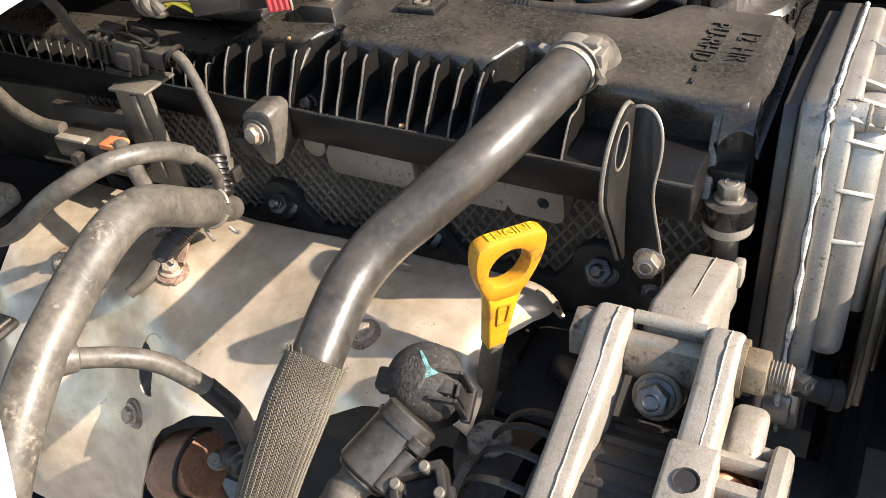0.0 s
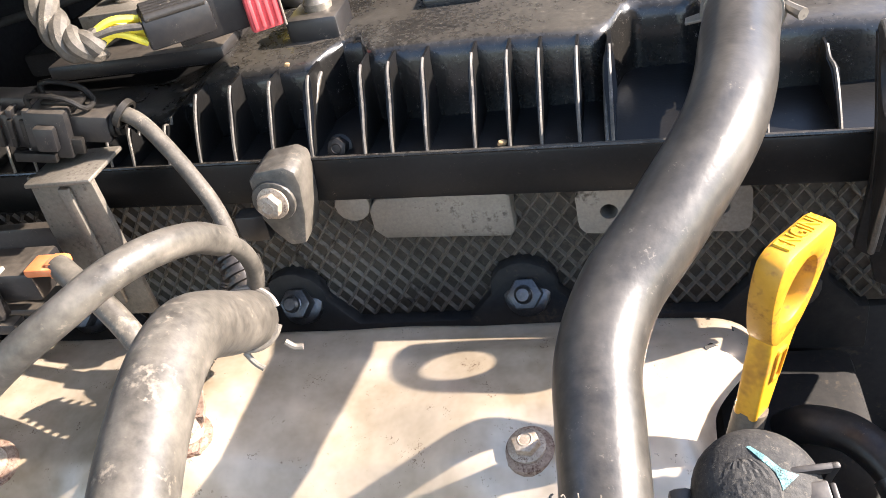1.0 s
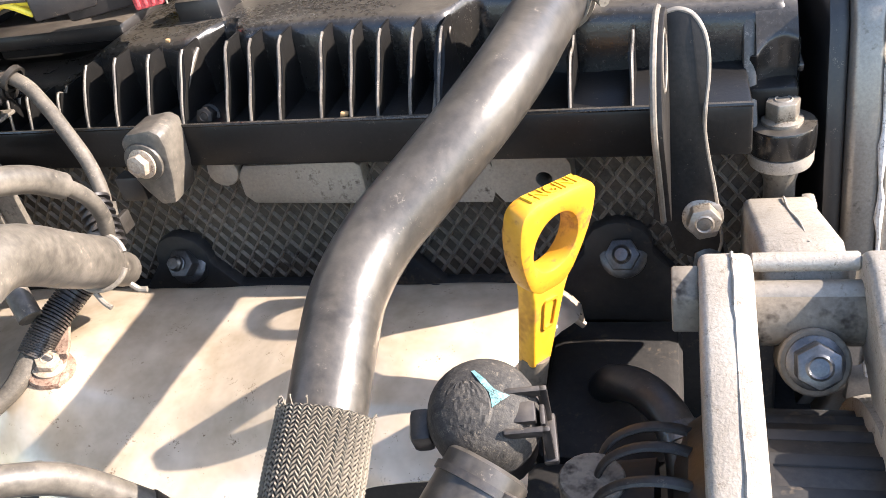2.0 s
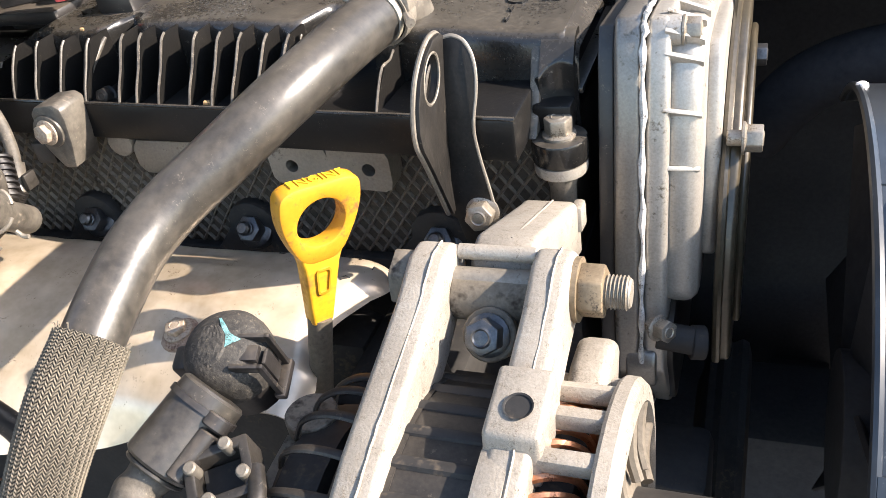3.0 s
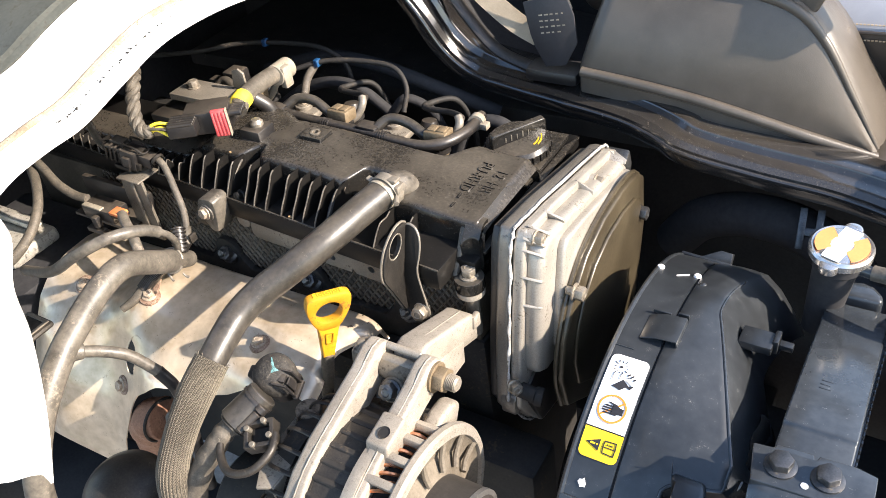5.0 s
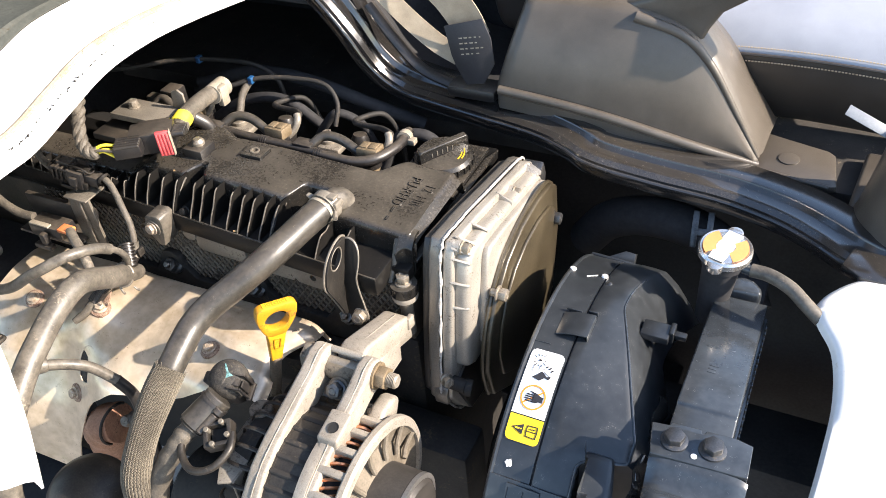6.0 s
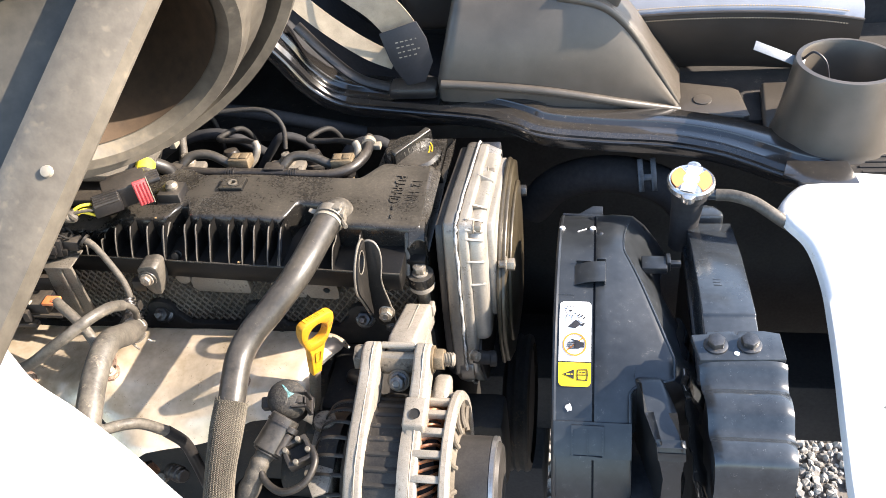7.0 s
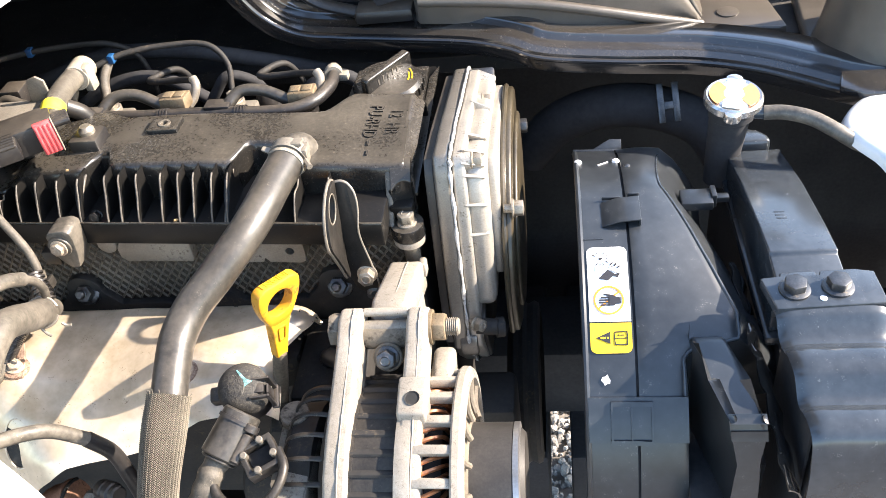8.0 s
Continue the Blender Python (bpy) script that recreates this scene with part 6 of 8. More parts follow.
def build_alternator():
    t = thing("alternator", (0.09, AY, AZ - 0.07), "cast aluminium alternator with copper windings behind its slots", "alternator")
    mx = axis_pose((0, AY, AZ), (1, 0, 0))
    part("stator", lathe([(0.0, 0.070), (0.066, 0.070), (0.066, 0.104), (0.0, 0.104)], mx, 48), M_LAMIN, t, "dark laminated stator")
    for k in range(16):
        a = 0.15 + k * 0.18
        part("stator_rib", tube([(x, AY - 0.0655 * math.cos(a), AZ + 0.0655 * math.sin(a)) for x in (0.0745, 0.084, 0.094, 0.1035)], 0.0026, 8, 2, flat=0.7), M_DARK, t)

    def arm(x0, x1, name, deep):
        """Ear round the pivot bolt, running forward over the stator and down its front."""
        top = [(-0.0660, 0.9530), (-0.0675, 0.9605), (-0.0730, 0.9655), (-0.0830, 0.9660), (-0.1000, 0.9585), (-0.1320, 0.9495), (-0.1540, 0.9430), (-0.1760, 0.9330), (-0.1980, 0.9140), (-0.2130, 0.8900), (-0.2180, 0.862)]
        low = [(-0.2040, 0.862), (-0.2000, 0.887), (-0.1860, 0.905), (-0.1640, 0.920), (-0.1400, 0.9240), (-0.1180, 0.9290 - deep), (-0.0960, 0.9360 - deep), (-0.0800, 0.9395), (-0.0690, 0.9440)]
        a = part(name, extrude(top + low, x0, x1, PLANE_X, 0.0026, 3), M_ALU, t, "pale cast aluminium arm")
        # rough parting line left by the mould
        xm, rnd = x0 + 0.62 * (x1 - x0), random.Random(int(x0 * 1e4))
        part("parting_line", tube([(xm + rnd.uniform(-0.0002, 0.0002), p.x, p.y) for p in smooth_line([(y, z, 0) for y, z in top[2:]], 6)], 0.0005, 6, 1), M_ALU, a)
        return a

    arm(0.0600, 0.0748, "rear_arm", 0.004)
    ra = arm(0.1035, 0.1170, "front_arm", 0.0)
    part("rear_housing", lathe([(0.05, 0.052), (0.062, 0.056), (0.0665, 0.062), (0.0665, 0.0765), (0.060, 0.0765)], mx, 48), M_LAMIN, t)
    part("front_housing", lathe([(0.060, 0.102), (0.0715, 0.102), (0.0725, 0.1060), (0.0722, 0.1110), (0.0660, 0.1120), (0.060, 0.1110)], mx, 56), M_ALU, t)
    # winding and the curved bars of the front grille
    part("winding_core", lathe([(0.04, 0.110), (0.058, 0.110), (0.060, 0.118), (0.056, 0.127), (0.04, 0.130)], mx, 48), M_DARK, t)
    for k in range(64):
        a = 2 * math.pi * k / 64
        if not -0.3 < a < 2.6:
            continue
        pts = []
        for q, (r, h, tw) in enumerate(((0.0580, 0.106, 0.00), (0.0635, 0.113, 0.04), (0.0645, 0.121, 0.09), (0.0600, 0.128, 0.14), (0.0520, 0.130, 0.18))):
            pts.append(V((h, AY - r * math.cos(a + tw), AZ + r * math.sin(a + tw))))
        part("copper_wire", tube(pts, 0.0014, 6, 3), M_COPPER, t)
    # windowed end shield: two rims joined by short square bars
    part("window_rim", lathe([(0.0650, 0.1345), (0.0718, 0.1340), (0.0726, 0.1352), (0.0724, 0.1390), (0.0705, 0.1412), (0.0650, 0.1418), (0.0640, 0.1390), (0.0650, 0.1345)], mx, 56), M_ALU, t)
    part("end_face", lathe([(0.0645, 0.1395), (0.0600, 0.1360), (0.0500, 0.1345), (0.0400, 0.1400), (0.0300, 0.1418), (0.0300, 0.1385), (0.0480, 0.1320), (0.0620, 0.1335), (0.0645, 0.1395)], mx, 56), M_HEAD, t)
    for k in range(12):
        a = -0.10 + k * 0.268
        p = V((0.1255, AY - 0.0680 * math.cos(a), AZ + 0.0680 * math.sin(a)))
        part("window_bar", box((-0.0140, -0.0030, -0.0030), (0.0135, 0.0030, 0.0030), 0.0014, basis(p, (1, 0, 0), (0, math.sin(a), math.cos(a)))), M_ALU, t)
    for k in range(7):
        a = 0.35 + k * 0.42
        part("face_rib", tube([(h, AY - r * math.cos(a), AZ + r * math.sin(a)) for r, h in ((0.0680, 0.1395), (0.0600, 0.1390), (0.0500, 0.1395), (0.0420, 0.1420))], 0.0022, 8, 3), M_HEAD, t)
    part("side_lobe", extrude([(-0.0700, 0.9250), (-0.0780, 0.9320), (-0.0920, 0.9330), (-0.1050, 0.9280), (-0.1000, 0.9130), (-0.0780, 0.9100)], 0.116, 0.1300, PLANE_X, 0.004, 3), M_ALU, t)
    part("boss_block", extrude([(-0.1200, 0.9555), (-0.1440, 0.9505), (-0.1470, 0.9330), (-0.1180, 0.9350)], 0.1020, 0.1195, PLANE_X, 0.0018, 3), M_ALU, ra)
    # shallow dark dish stands in for the shade inside the hole
    part("boss_hole", lathe([(0.0, 0.0), (0.0040, 0.0), (0.0046, 0.0006), (0.0040, 0.0004)], axis_pose((0.1112, -0.1345, 0.9527), (0, -0.2, 1)), 20), M_DARK, ra, "dark drilled hole")
    # pivot: tube, through bolt, nut
    part("pivot_tube", cyl((0.0745, -0.0800, 0.9480), (0.1040, -0.0800, 0.9480), 0.0088), M_HEAD, t, "dusty brown-grey pivot tube")
    part("upper_web", cyl((0.0745, -0.0722, 0.9612), (0.1035, -0.0722, 0.9612), 0.0028), M_ALU, t)
    part("pivot_bolt", cyl((0.0600, -0.0785, 0.9530), (0.1355, -0.0785, 0.9530), 0.0052), M_PLATE, t, "steel pivot bolt")
    part("bolt_thread", join(*[lathe([(0.0050, 0.1235 + k * 0.00125), (0.0060, 0.1241 + k * 0.00125), (0.0050, 0.1247 + k * 0.00125)], axis_pose((0, -0.0785, 0.9530), (1, 0, 0)), 16) for k in range(9)]), M_ZINC, t)
    part("pivot_nut", extrude(hexagon(0.0165, 8), 0.1186, 0.1270, axis_pose((0, -0.0785, 0.9530), (1, 0, 0)), 0.0008), M_TERM, t)
    part("pivot_washer", lathe([(0, 0.1168), (0.0112, 0.1168), (0.0112, 0.1188), (0, 0.1188)], axis_pose((0, -0.0785, 0.9530), (1, 0, 0)), 24), M_TERM, t)
    part("bolt_head", extrude(hexagon(0.0190, 22), 0.0525, 0.0602, axis_pose((0, -0.0785, 0.9530), (1, 0, 0)), 0.0008), M_HEAD, t)
    pul = part("pulley", lathe([(0.0, 0.140), (0.030, 0.140), (0.0365, 0.1405), (0.0365, 0.1665), (0.0330, 0.1672), (0.0330, 0.171), (0.0300, 0.174), (0.0270, 0.172), (0.012, 0.171), (0.0, 0.171)], mx, 56), M_PULLEY, t, "grey-brown overrunning pulley")
    part("pulley_rim", lathe([(0.0332, 0.1668), (0.0368, 0.1670), (0.0368, 0.1705), (0.0332, 0.1712), (0.0332, 0.1668)], mx, 56), M_STEEL, pul, "bright steel rim")
    part("pulley_neck", cyl((0.128, AY, AZ), (0.142, AY, AZ), 0.02), M_ALU, t)
    # dark fins at the rear
    for k in range(9):
        a = 0.25 + k * 0.235
        pts = [(h, AY - r * math.cos(a), AZ + r * math.sin(a)) for r, h in ((0.0600, 0.062), (0.0630, 0.052), (0.0625, 0.042), (0.0580, 0.034), (0.0500, 0.030))]
        part("rear_fin", tube(pts, lambda u: 0.0020 - 0.0005 * u, 8, 4, flat=0.6), M_LAMIN, t)
    part("rear_cap", lathe([(0.0, 0.026), (0.044, 0.026), (0.050, 0.031), (0.052, 0.047), (0, 0.047)], mx, 40), M_DARK, t, "black plastic rear cap")
    return t


build_alternator()
# cast bracket from the head to the pivot tube
ab = thing("alternator_bracket", (0.095, -0.04, 0.93), "pale cast aluminium bracket carrying the alternator", "bracket")
part("arm", extrude([(0.0050, 0.9330), (-0.0010, 0.9385), (-0.0060, 0.9400), (-0.0600, 0.9610), (-0.0690, 0.9600), (-0.0760, 0.9500), (-0.0740, 0.9400), (-0.0500, 0.9280), (0.0050, 0.9080)], 0.0775, 0.1015, PLANE_X, 0.003, 3), M_ALU, ab)
part("foot", extrude([(0.0080, 0.9350), (-0.0010, 0.9355), (-0.0030, 0.9240), (0.0080, 0.9220)], 0.0985, 0.1035, PLANE_X, 0.0015), M_ALU, ab)
part("parting_line", tube([(0.0915, -0.0020, 0.9395), (0.0910, -0.0200, 0.9455), (0.0918, -0.0400, 0.9535), (0.0914, -0.0620, 0.9608)], 0.0004, 6, 5), M_ALU, ab)
part("side_web", extrude([(-0.0180, 0.926), (-0.0600, 0.940), (-0.0700, 0.930), (-0.055, 0.905), (-0.020, 0.905)], 0.1000, 0.1025, PLANE_X, 0.001), M_ALU, ab)
part("bolt_seat", cyl((0.0900, -0.0840, 0.9360), (0.0900, -0.0950, 0.9435), 0.0095), M_HEAD, ab)
bolt("dark", (0.0900, -0.0950, 0.9435), (0.0, -0.83, 0.56), 30)


# ---- solenoid valve with its round cap ----
def build_solenoid():
    t = thing("control_valve", (0.005, -0.14, 0.93), "black control valve with a round cap and teal paint mark", "valve")
    m = axis_pose((0.0010, -0.1165, 0.9385), (0.06, -0.36, 0.93))
    cap = part("round_cap", lathe([(0, -0.004), (0.0148, -0.004), (0.0158, 0.0), (0.0160, 0.0060), (0.0152, 0.0102), (0.0130, 0.0135), (0.0095, 0.0155), (0.0050, 0.0165), (0, 0.0168)], m, 36), M_CAP, t, "grainy dirt-caked black cap")
    mk_local = pose(0.0015, 0.0050, 0, 0, 0, -54)

    def on_dome(p, lift):
        """The point of the domed cap above a place across its axis."""
        r = math.hypot(p.x, p.y)
        return V((p.x, p.y, 0.0168 - 11.0 * r * r - 1.2e5 * r ** 4 + lift))

    rows_ = []
    for k in range(9):
        x = -0.0078 + 0.0156 * k / 8
        w = 0.0005 + 0.0021 * (max(0, k - 3) / 5) ** 2 + 0.0005 * math.sin(5 * k) * (k / 8)
        rows_.append([m @ on_dome(mk_local @ V((x, y0, 0)), 0.0002) for y0 in (-w, 0.0, w)])
    part("paint_mark", strip(rows_, 0.0003), M_TEAL, cap, "smeared teal paint stripe")
    # grit caked on the cap
    rnd = random.Random(31)
    crust = []
    for k in range(21):
        v = -1 + k / 10
        half = math.sqrt(max(0.0, 1 - v * v))
        crust.append([m @ on_dome(V((-0.0040 + 0.0078 * half * (q / 10 - 1), -0.0025 + 0.0085 * v)), rnd.uniform(0.0, 0.00035) if 0 < k < 20 and 0 < q < 20 else -0.0004) for q in range(21)])
    part("grit_crust", strip(crust, -0.0004), M_CAP, cap, "brown grit caked on the cap", sharp=0.2)
    # latch: two flat bars with a tongue between them, folded over the rim
    for s in (1, -1):
        part("latch_bar", join(box((0.0062, 0.0058 * s - 0.0049, 0.0120), (0.0182, 0.0058 * s - 0.0031, 0.0160), 0.0006, m), box((0.0160, 0.0058 * s - 0.0049, -0.0060), (0.0186, 0.0058 * s - 0.0031, 0.0160), 0.0006, m)), M_BLACK, t)
    part("latch_tongue", join(box((0.0085, -0.0070, 0.0118), (0.0150, -0.0010, 0.0146), 0.0006, m), box((0.0158, -0.0070, -0.0020), (0.0174, -0.0010, 0.0120), 0.0006, m)), M_BLACK, t)
    part("latch_foot", box((0.0150, -0.0115, -0.0080), (0.0195, 0.0035, -0.0045), 0.0010, m), M_BLACK, t)
    part("cap_ear", box((-0.0215, -0.006, -0.004), (-0.0150, 0.004, 0.006), 0.0018, m), M_BLACK, t)
    part("under_cap", cyl(m @ V((0, 0, -0.018)), m @ V((0, 0, -0.003)), 0.0135), M_BLACK, t)
    a, b = V((0.0060, -0.1360, 0.9430)), V((-0.0065, -0.1600, 0.9300))
    part("body", join(cyl(a, b, 0.0118, 0.0124, 28, 0.001), cyl(b, b + (b - a).normalized() * 0.002, 0.0110)), M_RUBBER, t, "satin black cylindrical body")
    part("body_collar", lathe([(0.0115, -0.001), (0.0128, -0.001), (0.0128, 0.0012), (0.0115, 0.0012)], axis_pose(a.lerp(b, 0.2), b - a), 28), M_BLACK, t)
    # side clips and socket
    ax = (b - a).normalized()
    s = V((0.85, -0.35, 0.2)).normalized()
    o = a.lerp(b, 0.75) + s * 0.0125
    part("side_lug", cyl(o - ax * 0.010, o + ax * 0.008, 0.0038), M_BLACK, t)
    part("side_lug", cyl(o - ax * 0.016, o - ax * 0.011, 0.0048), M_BLACK, t)
    so = thing("valve_socket", (0.018, -0.165, 0.925), "dusty open plug socket beside the control valve", "socket")
    q = V((0.0195, -0.1600, 0.9310))
    ms = basis(q, (0.80, 0.50, 0.1), (-0.5, 0.75, 0.35))
    frame_o = [(-0.011, -0.010), (0.011, -0.010), (0.011, 0.010), (-0.011, 0.010)]
    frame_i = [(-0.0075, -0.0065), (0.0075, -0.0065), (0.0075, 0.0065), (-0.0075, 0.0065)]
    part("shell", ring_plate(frame_o, frame_i, -0.010, 0.005, ms, 0.001), M_LAMIN, so)
    part("inside", box((-0.0072, -0.0062, -0.010), (0.0072, 0.0062, -0.004), 0.0, ms), M_DARK, so)
    for x, y in ((-0.008, 0.004), (0.004, 0.008), (-0.004, -0.008), (0.008, -0.003)):
        part("peg", cyl(ms @ V((x, y, 0.0)), ms @ V((x, y, 0.0075)), 0.0022), M_LEG, so)
    part("loop_lead", tube([q + V((0.010, 0.004, 0.002)), q + V((0.016, -0.008, 0.0)), q + V((0.010, -0.024, -0.006)), q + V((-0.006, -0.030, -0.010)), q + V((-0.022, -0.022, -0.010)), q + V((-0.030, -0.012, -0.006))], 0.0030, 12, 6), M_LAMIN, so, "thin taped lead looping under the socket")
    w = thing("wrapped_loom", (-0.02, -0.19, 0.9), "silver-grey tape-wrapped wiring loom", "cable")
    part("loom", tube([b + ax * 0.001, b + ax * 0.010, b + ax * 0.020 + V((0, 0, -0.004)), b + ax * 0.034 + V((-0.002, 0.002, -0.012)), b + ax * 0.05 + V((-0.004, 0.004, -0.03)), b + ax * 0.06 + V((-0.004, 0.004, -0.06))],
                      lambda u: 0.0075 + 0.0004 * math.sin(u * 40) + 0.002 * u, 16, 8), M_WIRE, w)
    return t


build_solenoid()
sb = thing("valve_bracket", (0.03, -0.15, 0.91), "dusty folded sheet steel bracket under the control valve", "bracket")
part("plate", extrude([(0.022, -0.128), (0.040, -0.128), (0.047, -0.140), (0.046, -0.185), (0.036, -0.190), (0.024, -0.17)], 0.9150, 0.9175, None, 0.0006), M_PLATE, sb)
part("flange", extrude([(-0.185, 0.9165), (-0.135, 0.9165), (-0.135, 0.880), (-0.160, 0.865), (-0.185, 0.875)], 0.0445, 0.0470, PLANE_X, 0.0006), M_PLATE, sb)
part("round_post", cyl((0.030, -0.122, 0.885), (0.030, -0.122, 0.924), 0.0095), M_HEAD, sb)


# dark clutter low in the bay
solo("starter_motor", join(cyl((-0.10, -0.115, 0.74), (0.04, -0.115, 0.74), 0.045, None, 28, 0.004), cyl((-0.04, -0.085, 0.80), (0.04, -0.085, 0.80), 0.028, None, 24, 0.003)), M_DARK, (0, -0.11, 0.7), "grimy black starter motor below the heat shield", "starter")
bc = thing("block_casting", (0.03, -0.03, 0.78), "grimy dark block casting beside the dipstick", "casting")
part("flange", box((0.0, -0.070, 0.78), (0.055, 0.012, 0.872), 0.006), M_DARK, bc)
part("boss", box((-0.01, -0.105, 0.82), (0.048, -0.0705, 0.878), 0.014), M_DARK, bc)
by = thing("bypass_hose", (0.04, -0.05, 0.87), "grimy black bypass hose curving beside the dipstick", "hose")
part("hose", tube([(0.024, -0.030, 0.868), (0.030, -0.042, 0.884), (0.042, -0.052, 0.889), (0.053, -0.066, 0.884), (0.056, -0.084, 0.868), (0.054, -0.096, 0.845)], 0.0070, 16, 7), M_BLACK, by)
part("hose_band", lathe([(0.0068, -0.003), (0.0080, -0.003), (0.0080, 0.003), (0.0068, 0.003)], axis_pose((0.0535, -0.0670, 0.8833), (0.35, -0.85, -0.45)), 18), M_BOLTD, by)
part("web", box((0.0555, -0.03, 0.70), (0.16, 0.015, 0.80), 0.006), M_DARK, bc)
ck = thing("crank_pulley", (0.145, 0.10, 0.68), "dark crank pulley deep in the bay", "pulley")
mk_ = axis_pose((0.145, 0.10, 0.68), (1, 0, 0))
part("rim", lathe([(0.070, 0.004), (0.078, 0.006), (0.08, 0.008), (0.077, 0.012), (0.08, 0.016), (0.077, 0.020), (0.08, 0.026), (0.078, 0.03), (0.070, 0.032)], mk_, 40), M_DARK, ck)
part("hub", lathe([(0, 0), (0.05, 0), (0.069, 0.006), (0.069, 0.028), (0.03, 0.026), (0, 0.030)], mk_, 40), M_DARK, ck)
elbow = thing("exhaust_elbow", (-0.2, -0.13, 0.78), "rust-red exhaust elbow under the heat shield", "exhaust pipe")
part("pipe", tube([(-0.158, -0.127, 0.823), (-0.168, -0.129, 0.820), (-0.185, -0.128, 0.804), (-0.198, -0.122, 0.775), (-0.203, -0.118, 0.72)], lambda u: 0.0195 + 0.0007 * math.sin(u * 26), 24, 8), M_RUSTPIPE, elbow)
part("seam", tube([(-0.1605, -0.1290 - 0.0202 * math.cos(a), 0.8225 + 0.0202 * math.sin(a)) for a in [0.25 * k - 0.8 for k in range(14)]], 0.0014, 8, 4), M_DARK, elbow, "dark seam across the pipe")
fp = thing("clamp_bolt", (-0.135, -0.125, 0.84), "grey bolt and black ribbed stud under the heat shield", "bolt")
mfp = axis_pose((-0.1420, -0.1290, 0.8350), (0.10, -0.70, 0.70))
part("bolt_head", lathe([(0, -0.02), (0.0036, -0.02), (0.0036, -0.002), (0.0058, -0.002), (0.0060, 0.0), (0.0050, 0.0012), (0.0046, 0.0042), (0, 0.0048)], mfp, 24), M_LEG, fp, "dusty grey bolt head")
mfs = axis_pose((-0.1235, -0.1300, 0.8440), (0.85, -0.40, 0.30))
part("stud", lathe([(0, -0.012), (0.0070, -0.012), (0.0074, -0.010), (0.0074, -0.005), (0.0064, -0.004), (0.0064, -0.002), (0.0076, -0.001), (0.0076, 0.004), (0.0062, 0.005), (0.0062, 0.010), (0.005, 0.011), (0, 0.011)], mfs, 24), M_BLACK, fp, "black ribbed stud")
solo("round_housing", lathe([(0, 0), (0.034, 0), (0.036, 0.004), (0.034, 0.012), (0.026, 0.020), (0.012, 0.025), (0, 0.026)], axis_pose((-0.115, -0.205, 0.835), (0.1, -0.2, 1)), 36), M_LAMIN, (-0.115, -0.205, 0.83), "dusty grey domed housing low at the front", "housing")
pads = thing("relay_box", (-0.275, -0.135, 0.905), "flat dusty rectangular relay cover", "relay")
part("lid", box((-0.297, -0.155, 0.900), (-0.262, -0.128, 0.906), 0.003), M_LAMIN, pads)
part("lid_rim", ring_plate([(-0.294, -0.152), (-0.265, -0.152), (-0.265, -0.131), (-0.294, -0.131)], [(-0.291, -0.149), (-0.268, -0.149), (-0.268, -0.134), (-0.291, -0.134)], 0.9055, 0.9075), M_PLATE, pads)
pt = thing("battery_tray", (-0.40, 0.0, 0.93), "blue-grey speckled plastic tray beside the engine", "tray")
part("tray", join(box((-0.47, -0.09, 0.895), (-0.375, -0.03, 0.912), 0.006), box((-0.47, -0.05, 0.9125), (-0.385, -0.035, 0.922), 0.006)), M_GREASE, pt)
part("base", box((-0.50, -0.12, 0.85), (-0.34, 0.018, 0.894), 0.006), M_CAVITY, pt)


# ---- fan shroud ----
SCY, SCZ, SR = 0.045, 0.773, 0.180


def shroud_pt(x, deg, r=SR):
    return V((x, SCY + r * math.sin(radians(deg)), SCZ + r * math.cos(radians(deg))))


